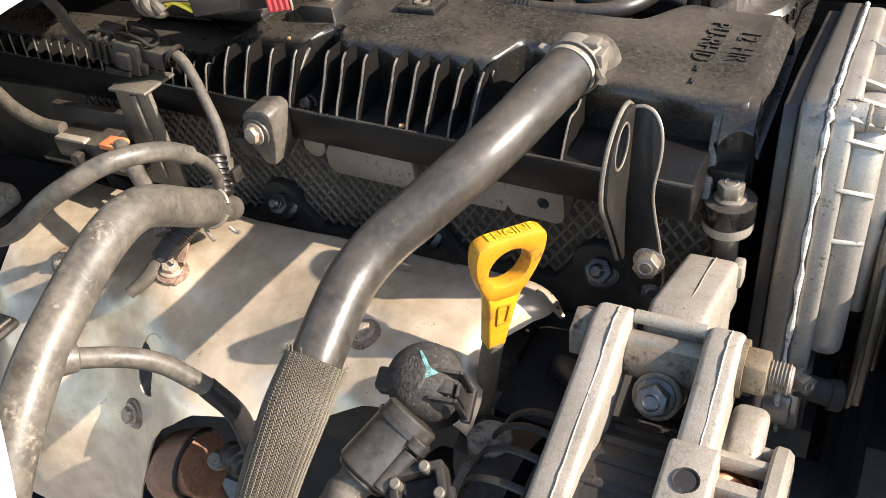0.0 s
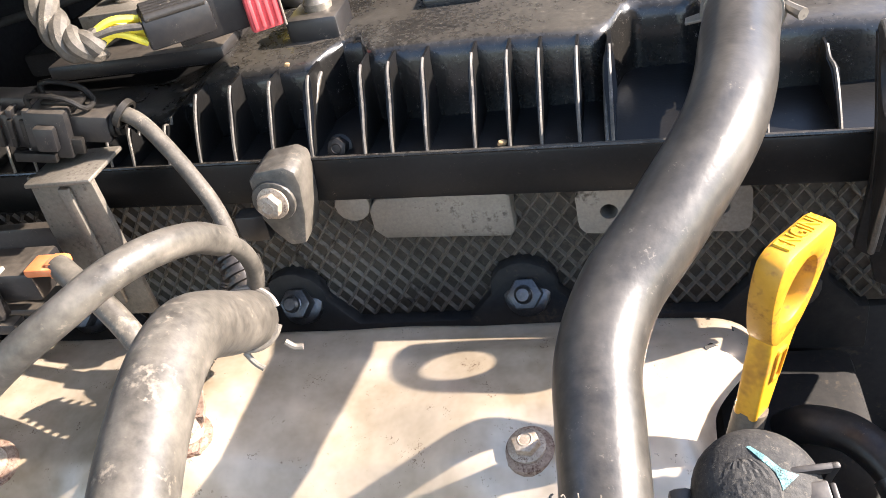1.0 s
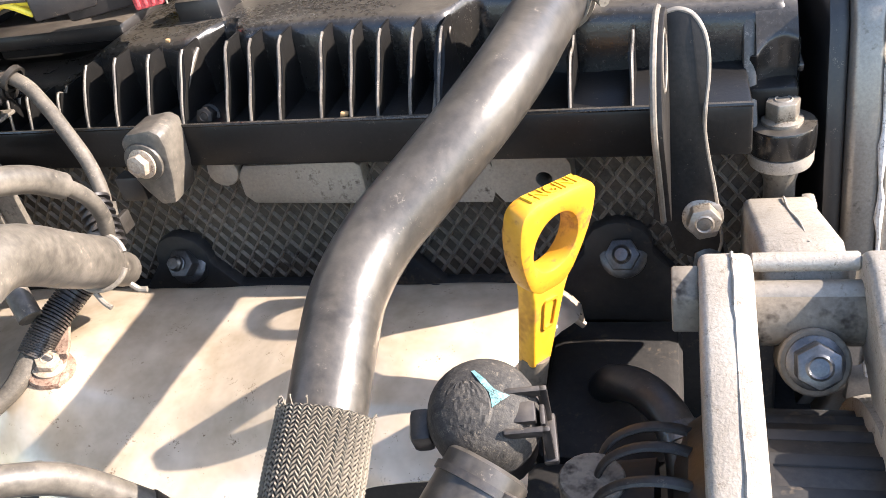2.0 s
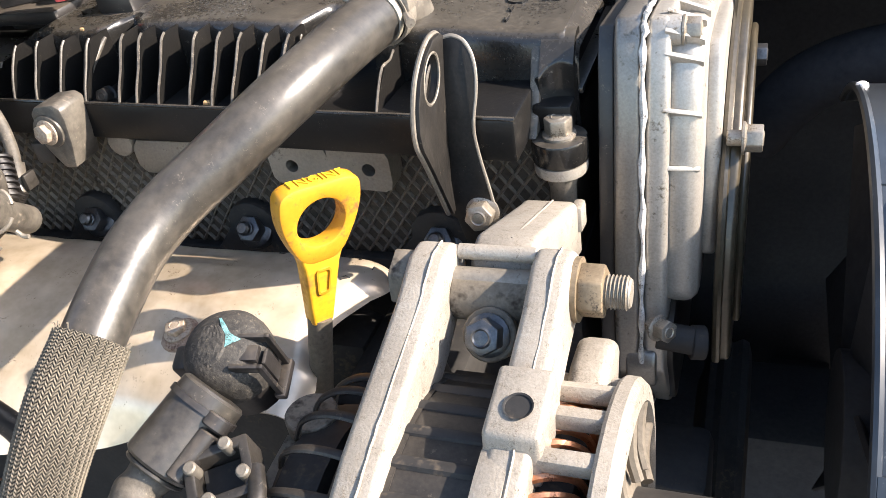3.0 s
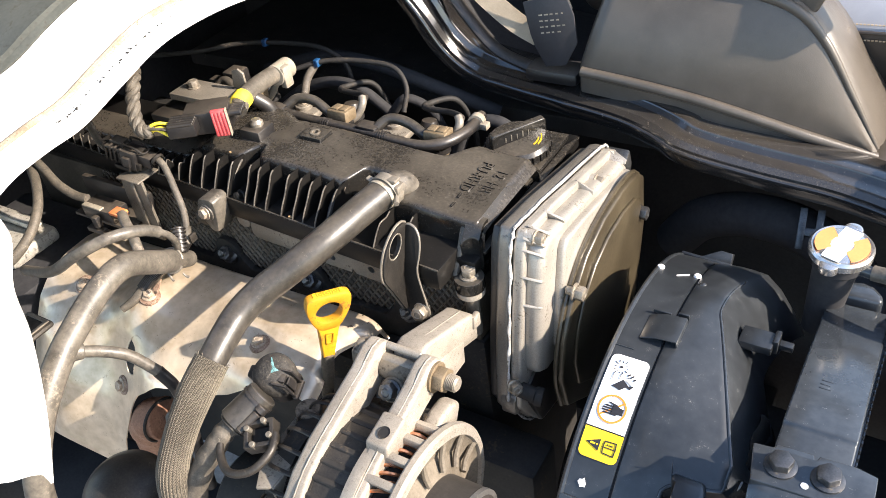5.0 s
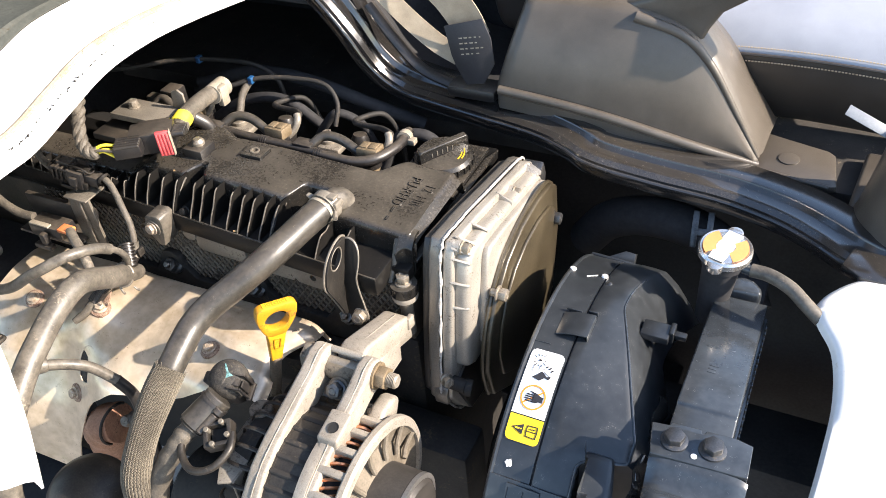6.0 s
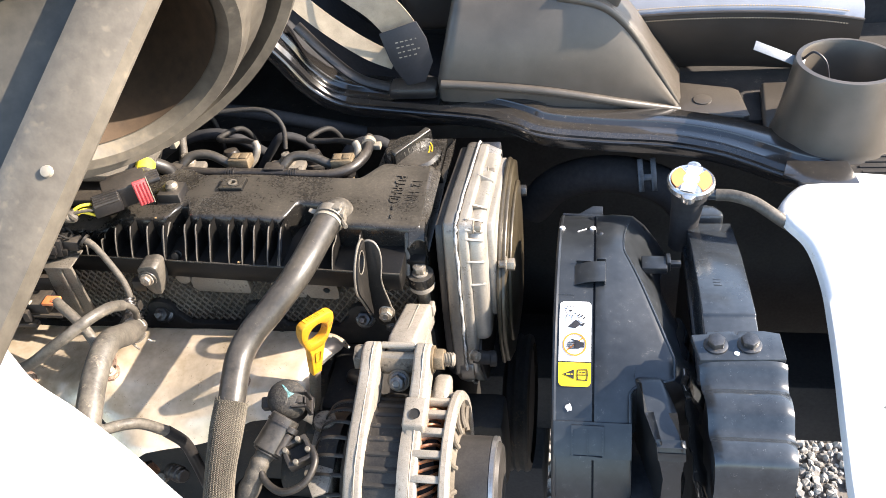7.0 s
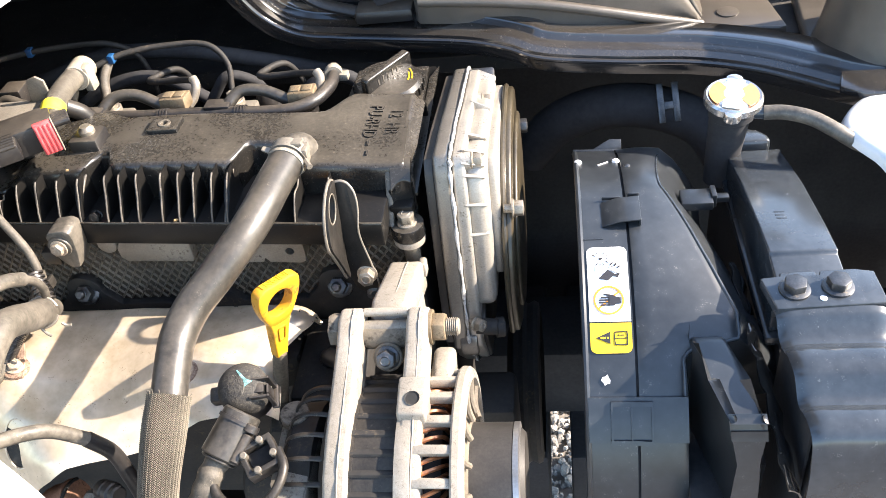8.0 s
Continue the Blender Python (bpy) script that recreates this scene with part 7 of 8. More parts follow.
def build_shroud():
    t = thing("fan_shroud", (0.26, SCY, 0.6), "blue-black plastic radiator fan shroud with a warning label", "fan shroud")
    rows_ = [[shroud_pt(x, d) for x in (0.2135, 0.2145, 0.2300, 0.2440, 0.2452)] for d in range(-100, 41, 4)]
    part("fan_ring", strip(rows_, 0.0025), M_SHROUD, t)
    part("ring_edge", tube([shroud_pt(0.2138, d, SR - 0.001) for d in range(-100, 41, 7)], 0.0022, 8, 3), M_SHROUD, t)

    def ease(v, lo, hi):
        u = min(1.0, max(0.0, (v - lo) / (hi - lo)))
        return u * u * (3 - 2 * u)

    def ridge_x(y):
        """The crest runs outward as the hood comes forward, then steps back to the open slot."""
        x = 0.2763 + 0.378 * (0.048 - max(-0.045, min(0.060, y))) + 0.012 * ease(y, 0.070, 0.165)
        return x - 0.0355 * ease(-y, 0.060, 0.068)

    # flared hood from the round ring to the square core
    rows_ = []
    for d in range(-100, 43, 2):
        p0 = shroud_pt(0.2470, d)
        xr = ridge_x(p0.y)
        dz = -0.0070 * min(1.0, max(0.0, (0.065 - p0.y) / 0.065)) + 0.0065 * ease(-p0.y, 0.02, 0.075)
        top = V((xr, p0.y, p0.z + dz))
        row = [p0, V((0.2478, p0.y, p0.z + 0.0004))]
        row += [p0.lerp(top, q) + V((0, 0, 0.0018 * math.sin(math.pi * q))) for q in (0.2, 0.45, 0.7, 0.9)]
        wide = 1 - ease(-p0.y, 0.060, 0.068)
        row += [top, top + V((0.0016, 0, -0.0015)), top + V((0.002 + 0.010 * wide, 0, -0.012)), top + V((0.002 + 0.024 * wide, 0, -0.034)), top + V((0.002 + 0.034 * wide, 0, -0.055))]
        rows_.append(row)
    part("hood", strip(rows_, 0.0025), M_SHROUD, t)
    # strip below the seam, in the shade black of the gap
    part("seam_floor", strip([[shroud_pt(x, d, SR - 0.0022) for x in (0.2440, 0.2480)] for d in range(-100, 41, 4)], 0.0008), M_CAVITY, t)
    part("ridge", tube([r[6] + V((0.0003, 0, -0.0003)) for r in rows_[24:62]], lambda u: 0.0016 - 0.0008 * u, 10, 2), M_TANK, t)
    # snap bridge across the seam, open at both ends
    p = shroud_pt(0.0, -6.3)
    bridge = [(0.2287, 0.0002), (0.2400, 0.0052), (0.2555, 0.0066), (0.2558, 0.0002), (0.2546, 0.0002), (0.2543, 0.0052), (0.2405, 0.0038), (0.2310, 0.0002)]
    snap = basis((0, p.y, p.z), (1, 0, 0), (0, math.cos(radians(6.3)), math.sin(radians(6.3))))
    part("snap_bridge", extrude(bridge, -0.0125, 0.0110, snap @ PLANE_Y, 0.0005), M_SHROUD, t)
    part("snap_stop", join(box((0.2300, 0.0150, 0.0), (0.2430, 0.0164, 0.0030), 0.0005, snap), box((0.2480, 0.0150, 0.0008), (0.2560, 0.0164, 0.0060), 0.0005, snap)), M_SHROUD, t)
    part("mould_line", tube([shroud_pt(0.2140 + 0.0148 * k / 5, -13.0, SR + 0.0001) for k in range(6)], 0.0004, 6, 2), M_SHROUD, t)
    # flat band with the second snap
    def band_rows(d0, d1, x0, x1, lift):
        xs = [x0 + (x1 - x0) * k / 6 for k in range(7)]
        return [[shroud_pt(x, d0 + (d1 - d0) * k / 6, SR + lift + (0.0012 if x > 0.246 else 0.0)) for x in xs] for k in range(7)]
    part("snap_band", strip(band_rows(-57.5, -48.0, 0.2142, 0.2774, 0.0013), 0.0022), M_SHROUD, t)
    for d0, d1, x0, x1 in ((-49.9, -48.9, 0.2285, 0.2553), (-58.0, -57.0, 0.2280, 0.2548), (-57.8, -49.0, 0.2285, 0.2299), (-57.8, -49.0, 0.2412, 0.2422), (-57.8, -49.0, 0.2540, 0.2553)):
        part("snap_frame", strip(band_rows(d0, d1, x0, x1, 0.0026), 0.0016), M_SHROUD, t)
    # folded tab at the far end of the ring
    p = shroud_pt(0.0, 41)
    mt = basis((0, p.y, p.z), (1, 0, 0), (0, 0.62, 0.78))
    part("end_lug", join(extrude([(0.2128, 0.0), (0.2540, -0.004), (0.2540, 0.0015), (0.2128, 0.0030)], -0.0015, 0.0012, mt, 0.0005),
                         extrude([(0.2290, 0.002), (0.2440, 0.0105), (0.2535, 0.0098), (0.2535, 0.0010)], -0.0008, 0.0008, mt, 0.0004),
                         box((0.2520, -0.003, -0.008), (0.2538, 0.0098, 0.0006), 0.0004, mt)), M_SHROUD, t)
    for x, d, mat in ((0.2152, 17.6, M_LABELW), (0.2440, 17.4, M_LABELW), (0.2515, 13.5, M_BOLTD)):
        p = shroud_pt(x, d)
        part("rivet", lathe([(0.0030, 0), (0.0026, 0.0016), (0.0012, 0.0024), (0, 0.0025)], axis_pose(p, p - V((x, SCY, SCZ))), 14), mat, t)
    part("scratch", tube([shroud_pt(0.2300, 15.2, SR + 0.0002), shroud_pt(0.2380, 17.2, SR + 0.0002)], 0.0005, 6, 3), M_LABELW, t, "pale scraped mark")
    # wedge-shaped pocket moulding beside the slot
    bm = extrude([(-0.058, 0.900), (-0.060, 0.9190), (-0.066, 0.9225), (-0.100, 0.9232), (-0.1280, 0.9215), (-0.1330, 0.9120), (-0.1380, 0.890), (-0.1420, 0.82), (-0.058, 0.82)], 0.2795, 0.3020, PLANE_X, 0)
    for v in bm.verts:
        v.co.x += max(0.0, -0.064 - v.co.y) * (0.275 if v.co.x < 0.29 else 0.15)
    part("box_moulding", bevelled(bm, 0.0042, 3, 0.25), M_SHROUD, t)
    # floor of the open slot, coloured for the shade in it
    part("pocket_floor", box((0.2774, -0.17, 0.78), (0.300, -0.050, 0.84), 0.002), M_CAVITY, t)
    part("stay", join(box((0.2880, 0.0500, 0.9320), (0.3110, 0.0680, 0.9395), 0.0015), box((0.3100, 0.0560, 0.9300), (0.3140, 0.0690, 0.9412), 0.0008), box((0.3140, 0.0600, 0.9310), (0.3235, 0.0660, 0.9360), 0.0008)), M_SHROUD, t)
    # warning label following the ring, its corners rounded
    def label(d0, d1, mat, name, lab, round_far, round_near):
        rows2 = []
        for k in range(25):
            f = k / 24
            f = f * f * (3 - 2 * f)
            d = d0 + (d1 - d0) * f
            inset = 0.0
            for on, e in ((round_far, d1), (round_near, d0)):
                gap = 0.0042 - SR * radians(abs(d - e))
                if on and gap > 0:
                    inset = max(inset, 0.0042 - math.sqrt(max(0.0, 0.0042 ** 2 - gap * gap)))
            x0, x1 = 0.2172 + inset, 0.2440 - inset
            rows2.append([shroud_pt(x, d, SR + 0.0008) for x in (x0, x0 + (x1 - x0) / 3, x0 + 2 * (x1 - x0) / 3, x1)])
        return part(name, strip(rows2, 0.0003), mat, t, lab)
    lw = label(-32.4, -15.3, M_LABELW, "warning_label", "white warning label with pictograms", True, False)
    label(-39.0, -32.7, M_LABELY, "caution_label", "yellow caution panel", False, True)

    def mark(bm, mat, d, x, name, lab=""):
        p = shroud_pt(x, d, SR + 0.0010)
        bm.transform(basis(p, (1, 0, 0), (0, math.cos(radians(d)), -math.sin(radians(d)))))
        part(name, bm, mat, lw, lab)
    mark(ring_plate(circle(0, 0, 0.0100, 36), circle(0, 0, 0.0087, 36), 0, 0.0002), M_RING, -27.8, 0.2303, "forbidden_ring", "orange ring")
    mark(box((-0.0090, -0.0006, 0), (0.0090, 0.0006, 0.0001), 0, pose(0, 0, 0, 0, 0, 40)), M_RING, -27.8, 0.2303, "forbidden_bar", "orange slash")
    palm = [(-0.0005, -0.0038), (0.0035, -0.0038), (0.0048, -0.0026), (0.0078, -0.0026), (0.0078, 0.0018), (0.0050, 0.0022), (0.0026, 0.0036), (-0.0030, 0.0046), (-0.0034, 0.0040), (-0.0002, 0.0028)]
    fingers = [box((-0.0070 + 0.0011 * abs(k - 1.4), -0.0038 + 0.0017 * k, 0), (0.0008, -0.0028 + 0.0017 * k, 0.0003), 0) for k in range(4)]
    mark(join(extrude(palm, 0, 0.0003), *fingers), M_INK, -27.8, 0.2303, "dark_palm_mark")
    # glove reaching under a spark, with its two thin stems
    mark(extrude([(-0.0071, -0.0042), (-0.0008, -0.0056), (0.0026, -0.0024), (0.0056, -0.0036), (0.0073, -0.0004), (0.0040, -0.0013), (-0.0008, 0.0023)], 0, 0.0003), M_INK, -21.6, 0.2315, "dark_wedge")
    for k, (dx, dy) in enumerate(((0.0020, 0.0064), (0.0046, 0.0058), (0.0066, 0.0040))):
        mark(extrude([(dx - 0.0013, dy - 0.0006), (dx - 0.0002, dy + 0.0010), (dx + 0.0011, dy + 0.0012), (dx + 0.0004, dy - 0.0002), (dx - 0.0006, dy - 0.0010)], 0, 0.0003), M_INK, -21.6, 0.2315, "fingertip_mark")
    mark(join(box((-0.0004, 0.0020, 0), (0.0064, 0.0023, 0.0003), 0, pose(0, 0, 0, 0, 0, -28)), box((0.0002, 0.0038, 0), (0.0050, 0.0041, 0.0003), 0, pose(0, 0, 0, 0, 0, 12))), M_INK, -21.6, 0.2315, "glove_outline")
    spark = [box((-0.0002, 0.0034 + 0.0003 * (k % 2), 0), (0.0002, 0.0050 + 0.0006 * (k % 3), 0.0003), 0, pose(0, 0, 0, 0, 0, 30 * k)) for k in range(12)]
    mark(join(extrude([(0.0013 * x, 0.0009 * y) for x, y in circle(0, 0, 1, 12)], 0, 0.0003), *spark), M_INK, -18.2, 0.2263, "spark_mark")
    mark(join(box((-0.0034, -0.0105, 0), (-0.0031, -0.0044, 0.0003), 0), box((0.0015, -0.0090, 0), (0.0018, -0.0044, 0.0003), 0)), M_INK, -18.2, 0.2263, "spark_stem")
    mark(extrude([(-0.0050, 0.0), (0.0043, -0.0040), (0.0043, 0.0040)], 0, 0.0003), M_INK, -35.8, 0.2258, "warning_triangle")
    mark(join(extrude([(-0.0024, 0.0), (-0.0016, -0.0007), (0.0014, -0.0005), (0.0014, 0.0005), (-0.0016, 0.0007)], 0.0003, 0.0005), extrude(circle(0.0027, 0, 0.0006, 10), 0.0003, 0.0005)), M_LABELY, -35.8, 0.2258, "triangle_stroke")
    mark(ring_plate([(-0.0042, -0.0044), (0.0040, -0.0048), (0.0044, 0.0), (0.0040, 0.0048), (-0.0042, 0.0044), (-0.0048, 0.0)], [(-0.0036, -0.0037), (0.0033, -0.0041), (0.0037, 0.0), (0.0033, 0.0041), (-0.0036, 0.0037), (-0.0042, 0.0)], 0, 0.0003), M_INK, -35.9, 0.2372, "book_outline")
    mark(join(box((-0.0044, -0.0003, 0), (0.0040, 0.0003, 0.0003), 0), box((-0.0006, 0.0016, 0), (0.0020, 0.0023, 0.0003), 0), extrude(circle(-0.0018, 0.0020, 0.0005, 8), 0, 0.0003)), M_INK, -35.9, 0.2372, "book_spine")
    pw = shroud_pt(0.2262, -44.5, SR + 0.0004)
    part("white_splash", extrude([(0.0027 * math.cos(i * 0.628) * k, 0.0036 * math.sin(i * 0.628) * k) for i, k in enumerate((1, 0.8, 1.1, 0.7, 1, 1.2, 0.8, 1, 0.7, 1.1))], 0, 0.0003, basis(pw, (1, 0, 0), (0, 0.7, 0.7))), M_LABELW, t, "white paint splash")
    return t


build_shroud()
fan = thing("cooling_fan", (0.235, SCY, SCZ), "dark plastic cooling fan inside the shroud", "fan")
part("hub", cyl((0.218, SCY, SCZ), (0.255, SCY, SCZ), 0.045), M_CAVITY, fan)
for k in range(7):
    a = 2 * math.pi * k / 7
    m = axis_pose((0.236, SCY, SCZ), (1, 0, 0)) @ pose(0, 0, 0, 0, 0, math.degrees(a))
    part("blade", box((0.04, -0.028, -0.0015), (0.168, 0.028, 0.0015), 0.0008, m @ pose(0, 0, 0, 28, 0, 0)), M_CAVITY, fan)


# ---- radiator ----
def build_radiator():
    t = thing("radiator", (0.352, 0.05, 0.55), "radiator with a blue-black plastic top tank", "radiator")
    part("core", box((0.340, -0.150, 0.55), (0.372, 0.20, 0.895), 0.003), M_CAVITY, t)
    tank = part("top_tank", join(extrude([(0.1355, 0.9225), (0.1365, 0.918), (0.1365, 0.905), (-0.045, 0.905), (-0.045, 0.940), (-0.040, 0.9490), (-0.0200, 0.9500), (-0.0185, 0.9525), (0.0100, 0.9490), (0.0700, 0.9390)], 0.3335, 0.3765, PLANE_X, 0.0020, 3)), M_TANK, t)
    part("tank_rim", box((0.331, -0.05, 0.896), (0.379, 0.140, 0.904), 0.002), M_TANK, t)
    part("neck_dome", bevelled(extrude([(0.3360, 0.1380), (0.3700, 0.1390), (0.3690, 0.1480), (0.3620, 0.1560), (0.3530, 0.1590), (0.3440, 0.1560), (0.3380, 0.1480)], 0.900, 0.9290), 0.004, 3, 0.4), M_TANK, tank)
    for k in range(3):
        part("mould_mark", box((0.3470, 0.0290 - 0.0042 * k, 0.9425), (0.3540 - 0.001 * (k % 2), 0.0302 - 0.0042 * k, 0.9462 + 0.0007 * k), 0.0002), M_TANK, tank)
    for k in range(26):
        part("crimp_tab", box((0.3785, -0.044 + k * 0.0068, 0.893), (0.3800, -0.0400 + k * 0.0068, 0.904), 0.0004), M_TANK, t)
    # neck coloured near-black for the dark it stands in
    nk = part("filler_neck", join(cyl((0.3300, 0.134, 0.895), (0.3340, 0.134, 0.966), 0.0120, 0.0160), cyl((0.3345, 0.134, 0.958), (0.3345, 0.134, 0.969), 0.0175)), M_CAVITY, t)
    mc = axis_pose((0.3345, 0.134, 0.9690), (0.02, -0.10, 1)) @ pose(0, 0, 0, 0, 0, -27) @ Matrix.Scale(0.92, 4)
    cap = part("filler_cap", lathe([(0, 0), (0.0225, 0), (0.0240, 0.002), (0.0240, 0.0075), (0.0222, 0.0095), (0.0195, 0.0088), (0.0170, 0.0100), (0, 0.0100)], mc, 40), M_CAPM, t, "bright steel pressure cap")
    for a in (95, 275):
        part("grip_ear", extrude(arc(0.0225, 0, 0.0072, -90, 90, 10), 0.0005, 0.0085, mc @ pose(0, 0, 0, 0, 0, a), 0.001), M_CAPM, cap)
    for a in (5, 185):
        part("orange_sticker", extrude(arc(0, 0, 0.0200, -50, 50, 12) + arc(0, 0, 0.0085, 50, -50, 8), 0.0099, 0.0103, mc @ pose(0, 0, 0, 0, 0, a)), M_LABELO, cap, "orange sticker segment")
    part("white_sticker", extrude([(-0.007, -0.0195), (0.007, -0.0195), (0.0075, 0), (0.007, 0.0195), (-0.007, 0.0195), (-0.0075, 0)], 0.0098, 0.0102, mc), M_LABELW, cap, "white sticker strip")
    part("overflow_stub", cyl((0.3480, 0.132, 0.961), (0.366, 0.130, 0.960), 0.0048), M_TANK, nk)
    return t


build_radiator()
ov = thing("overflow_hose", (0.38, 0.13, 0.96), "dusty black overflow hose from the radiator neck", "hose")
part("hose", tube([(0.358, 0.1305, 0.961), (0.372, 0.128, 0.962), (0.390, 0.118, 0.962), (0.405, 0.106, 0.958), (0.422, 0.098, 0.950), (0.455, 0.09, 0.944)], 0.0058, 16, 7), M_RUBBERD, ov)
rb = thing("radiator_bracket", (0.357, -0.07, 0.95), "blue-black bolted bracket across the radiator tank", "bracket")
part("plate", extrude([(0.3225, -0.046), (0.3345, -0.0445), (0.3350, -0.0415), (0.3560, -0.0405), (0.3565, -0.0440), (0.3580, -0.0440), (0.3590, -0.0405), (0.3790, -0.0395), (0.3905, -0.0420), (0.3915, -0.0690), (0.3275, -0.0725)], 0.9485, 0.9555, None, 0.0018, 3), M_TANK, rb)
part("paint_fleck", extrude(circle(0.3555, -0.0650, 0.0021, 12), 0.9550, 0.9562), M_LABELW, rb, "white paint fleck")
bolt("tank", (0.3405, -0.0570, 0.9555), (0, 0, 1), 14)
bolt("tank", (0.3660, -0.0555, 0.9555), (0, 0, 1), 40)
ad = thing("air_duct", (0.357, -0.15, 0.85), "wavy blue-black plastic air duct at the front of the radiator", "duct")
prof = [(-0.0700, 0.9540), (-0.0745, 0.9525), (-0.0790, 0.9478), (-0.0850, 0.9436), (-0.0900, 0.9430), (-0.0960, 0.9458), (-0.1060, 0.9466), (-0.1130, 0.9446), (-0.1180, 0.9395), (-0.1230, 0.9346), (-0.1275, 0.9336), (-0.1330, 0.9360), (-0.1420, 0.9362), (-0.1480, 0.9335), (-0.1520, 0.9270), (-0.1555, 0.9150), (-0.1580, 0.900), (-0.1600, 0.87), (-0.1610, 0.84), (-0.1620, 0.78), (-0.1625, 0.72)]
rows = []
for k in range(17):
    u = k / 16
    row = []
    for p in smooth_line([(a, b, 0) for a, b in prof], 4):
        left = 0.3270 + 0.0075 * min(1.0, max(0.0, (-0.072 - p.x) / 0.085))
        row.append(V((left + (0.3925 - left) * u - 0.002 * u * min(1.0, max(0.0, (-0.125 - p.x) / 0.04)), p.x, p.y - 0.0035 * (2 * u - 1) ** 8)))
    rows.append(row)
part("shell", strip(rows, 0.003), M_TANK, ad)
part("side_wall", extrude([(y, z - 0.008) for y, z in prof[:12]] + [(-0.149, 0.72), (-0.072, 0.72)], 0.3885, 0.3895, PLANE_X), M_CAVITY, ad)
part("inner_wall", extrude([(y + 0.002, z - 0.010) for y, z in prof[:13]] + [(-0.152, 0.72), (-0.070, 0.72)], 0.3360, 0.3375, PLANE_X), M_CAVITY, ad)
fl = thing("foil_strip", (0.322, -0.06, 0.93), "torn silver foil and foam seal strip along the radiator", "seal")
band = []
for k in range(22):
    y = 0.010 - 0.170 * k / 21
    x0 = 0.3165 + 0.0012 * math.sin(k * 1.9) + 0.006 * max(0.0, (-y - 0.06) / 0.1)
    band.append([V((x0 + 0.0028 * q, y, 0.9165 - 0.25 * max(0.0, -0.085 - y) - 0.0012 * q * q + 0.0011 * math.sin(2.3 * k + 1.7 * q))) for q in range(5)])
part("strip", strip(band, 0.0012), M_LIP, fl, "crumpled black sealing film")
part("foil", strip([[p + V((-0.0008 + 0.0004 * math.sin(3 * k), 0, 0.0012)) for p in r[1:4]] for k, r in enumerate(band[7:11])], 0.0006), M_FOIL, fl, "torn speckled white foil")
hb = thing("steel_bracket", (0.30, 0.24, 0.90), "small slotted steel bracket in the dark bay", "bracket")
mh = pose(0.301, 0.236, 0.908, 55, 0, 8)
part("bracket", join(box((-0.010, -0.018, 0), (-0.004, 0.018, 0.002), 0.0005, mh), box((0.004, -0.018, 0), (0.010, 0.018, 0.002), 0.0005, mh), box((-0.0042, -0.006, 0), (0.0042, 0.001, 0.002), 0.0005, mh)), M_BOLTD, hb)
ch = thing("coolant_pipe", (0.25, 0.27, 0.88), "fat black coolant hose in the shadow behind the shroud", "hose")
part("hose", tube([(0.17, 0.29, 0.82), (0.20, 0.275, 0.865), (0.24, 0.265, 0.888), (0.29, 0.255, 0.892), (0.335, 0.235, 0.88), (0.36, 0.2, 0.85)], 0.021, 24, 7), M_CAVITY, ch)


# ---- body openings: white panels, black lip ----
def rim_sheet(inner, outward, up, mat, widths=(0.0, 0.006, 0.02, 0.06, 0.14, 0.26), drops=None, skirt=0.03):
    """A sheet whose inner edge is rolled down; inner: points, outward: directions."""
    rows_ = []
    pts = smooth_line(inner, 6)
    outs = smooth_line(outward, 6)
    for p, o in zip(pts, outs):
        row = [p + V((0, 0, -skirt)), p + V((0, 0, -0.006))]
        for k, w in enumerate(widths):
            row.append(p + o * (w + 0.001) + up * ((drops[k] if drops else 0.0)))
        rows_.append(row)
    return strip(rows_, 0.0015)


wl = thing("white_seat_base", (-0.2, -0.1, 1.0), "sunlit white painted body panel round the engine opening", "body panel")
INNER = [(0.030, -0.292, 1.055), (-0.004, -0.270, 1.050), (-0.030, -0.253, 1.050), (-0.090, -0.218, 1.048), (-0.138, -0.194, 1.050), (-0.188, -0.158, 1.052), (-0.228, -0.140, 1.058), (-0.232, -0.120, 1.064), (-0.212, -0.090, 1.080), (-0.204, -0.060, 1.086), (-0.196, -0.020, 1.102), (-0.193, 0.028, 1.116), (-0.196, 0.090, 1.116), (-0.196, 0.160, 1.108), (-0.185, 0.235, 1.100)]
OUT = [(-0.6, -0.8, 0), (-0.6, -0.8, 0), (-0.6, -0.8, 0), (-0.62, -0.78, 0), (-0.75, -0.66, 0), (-0.87, -0.5, 0.05), (-0.97, -0.25, 0.08), (-1, -0.02, 0.1), (-1, 0.1, 0.1), (-0.98, 0.15, 0.15), (-0.98, 0.1, 0.15), (-0.98, 0.05, 0.12), (-0.95, 0.2, 0.1), (-0.9, 0.4, 0.1), (-0.8, 0.6, 0.1)]
part("panel", rim_sheet(INNER, OUT, V((0, 0, 1)), M_WHITE, (0.0, 0.004, 0.014, 0.018, 0.022, 0.05, 0.075), (0, 0.002, 0.003, 0.0045, 0.006, 0.012, 0.018), 0.008), M_WHITE, wl)
part("outer_skin", rim_sheet([V(p) + V(o) * 0.0755 + V((0, 0, 0.0185)) for p, o in zip(INNER[:7], OUT[:7])], OUT[:7], V((0, 0, 1)), M_WHITE, (0.0, 0.06, 0.2), (0, 0.004, 0.0), 0.008), M_WHITE, wl)
part("seam_sealer", tube([V(p) + V(o) * 0.0190 + V((0, 0, 0.0062)) for p, o in list(zip(INNER, OUT))[5:]], 0.0032, 8, 6), M_SEAM, wl, "dirty tan seam sealer")
rnd = random.Random(12)
edge = smooth_line(INNER[7:], 12)
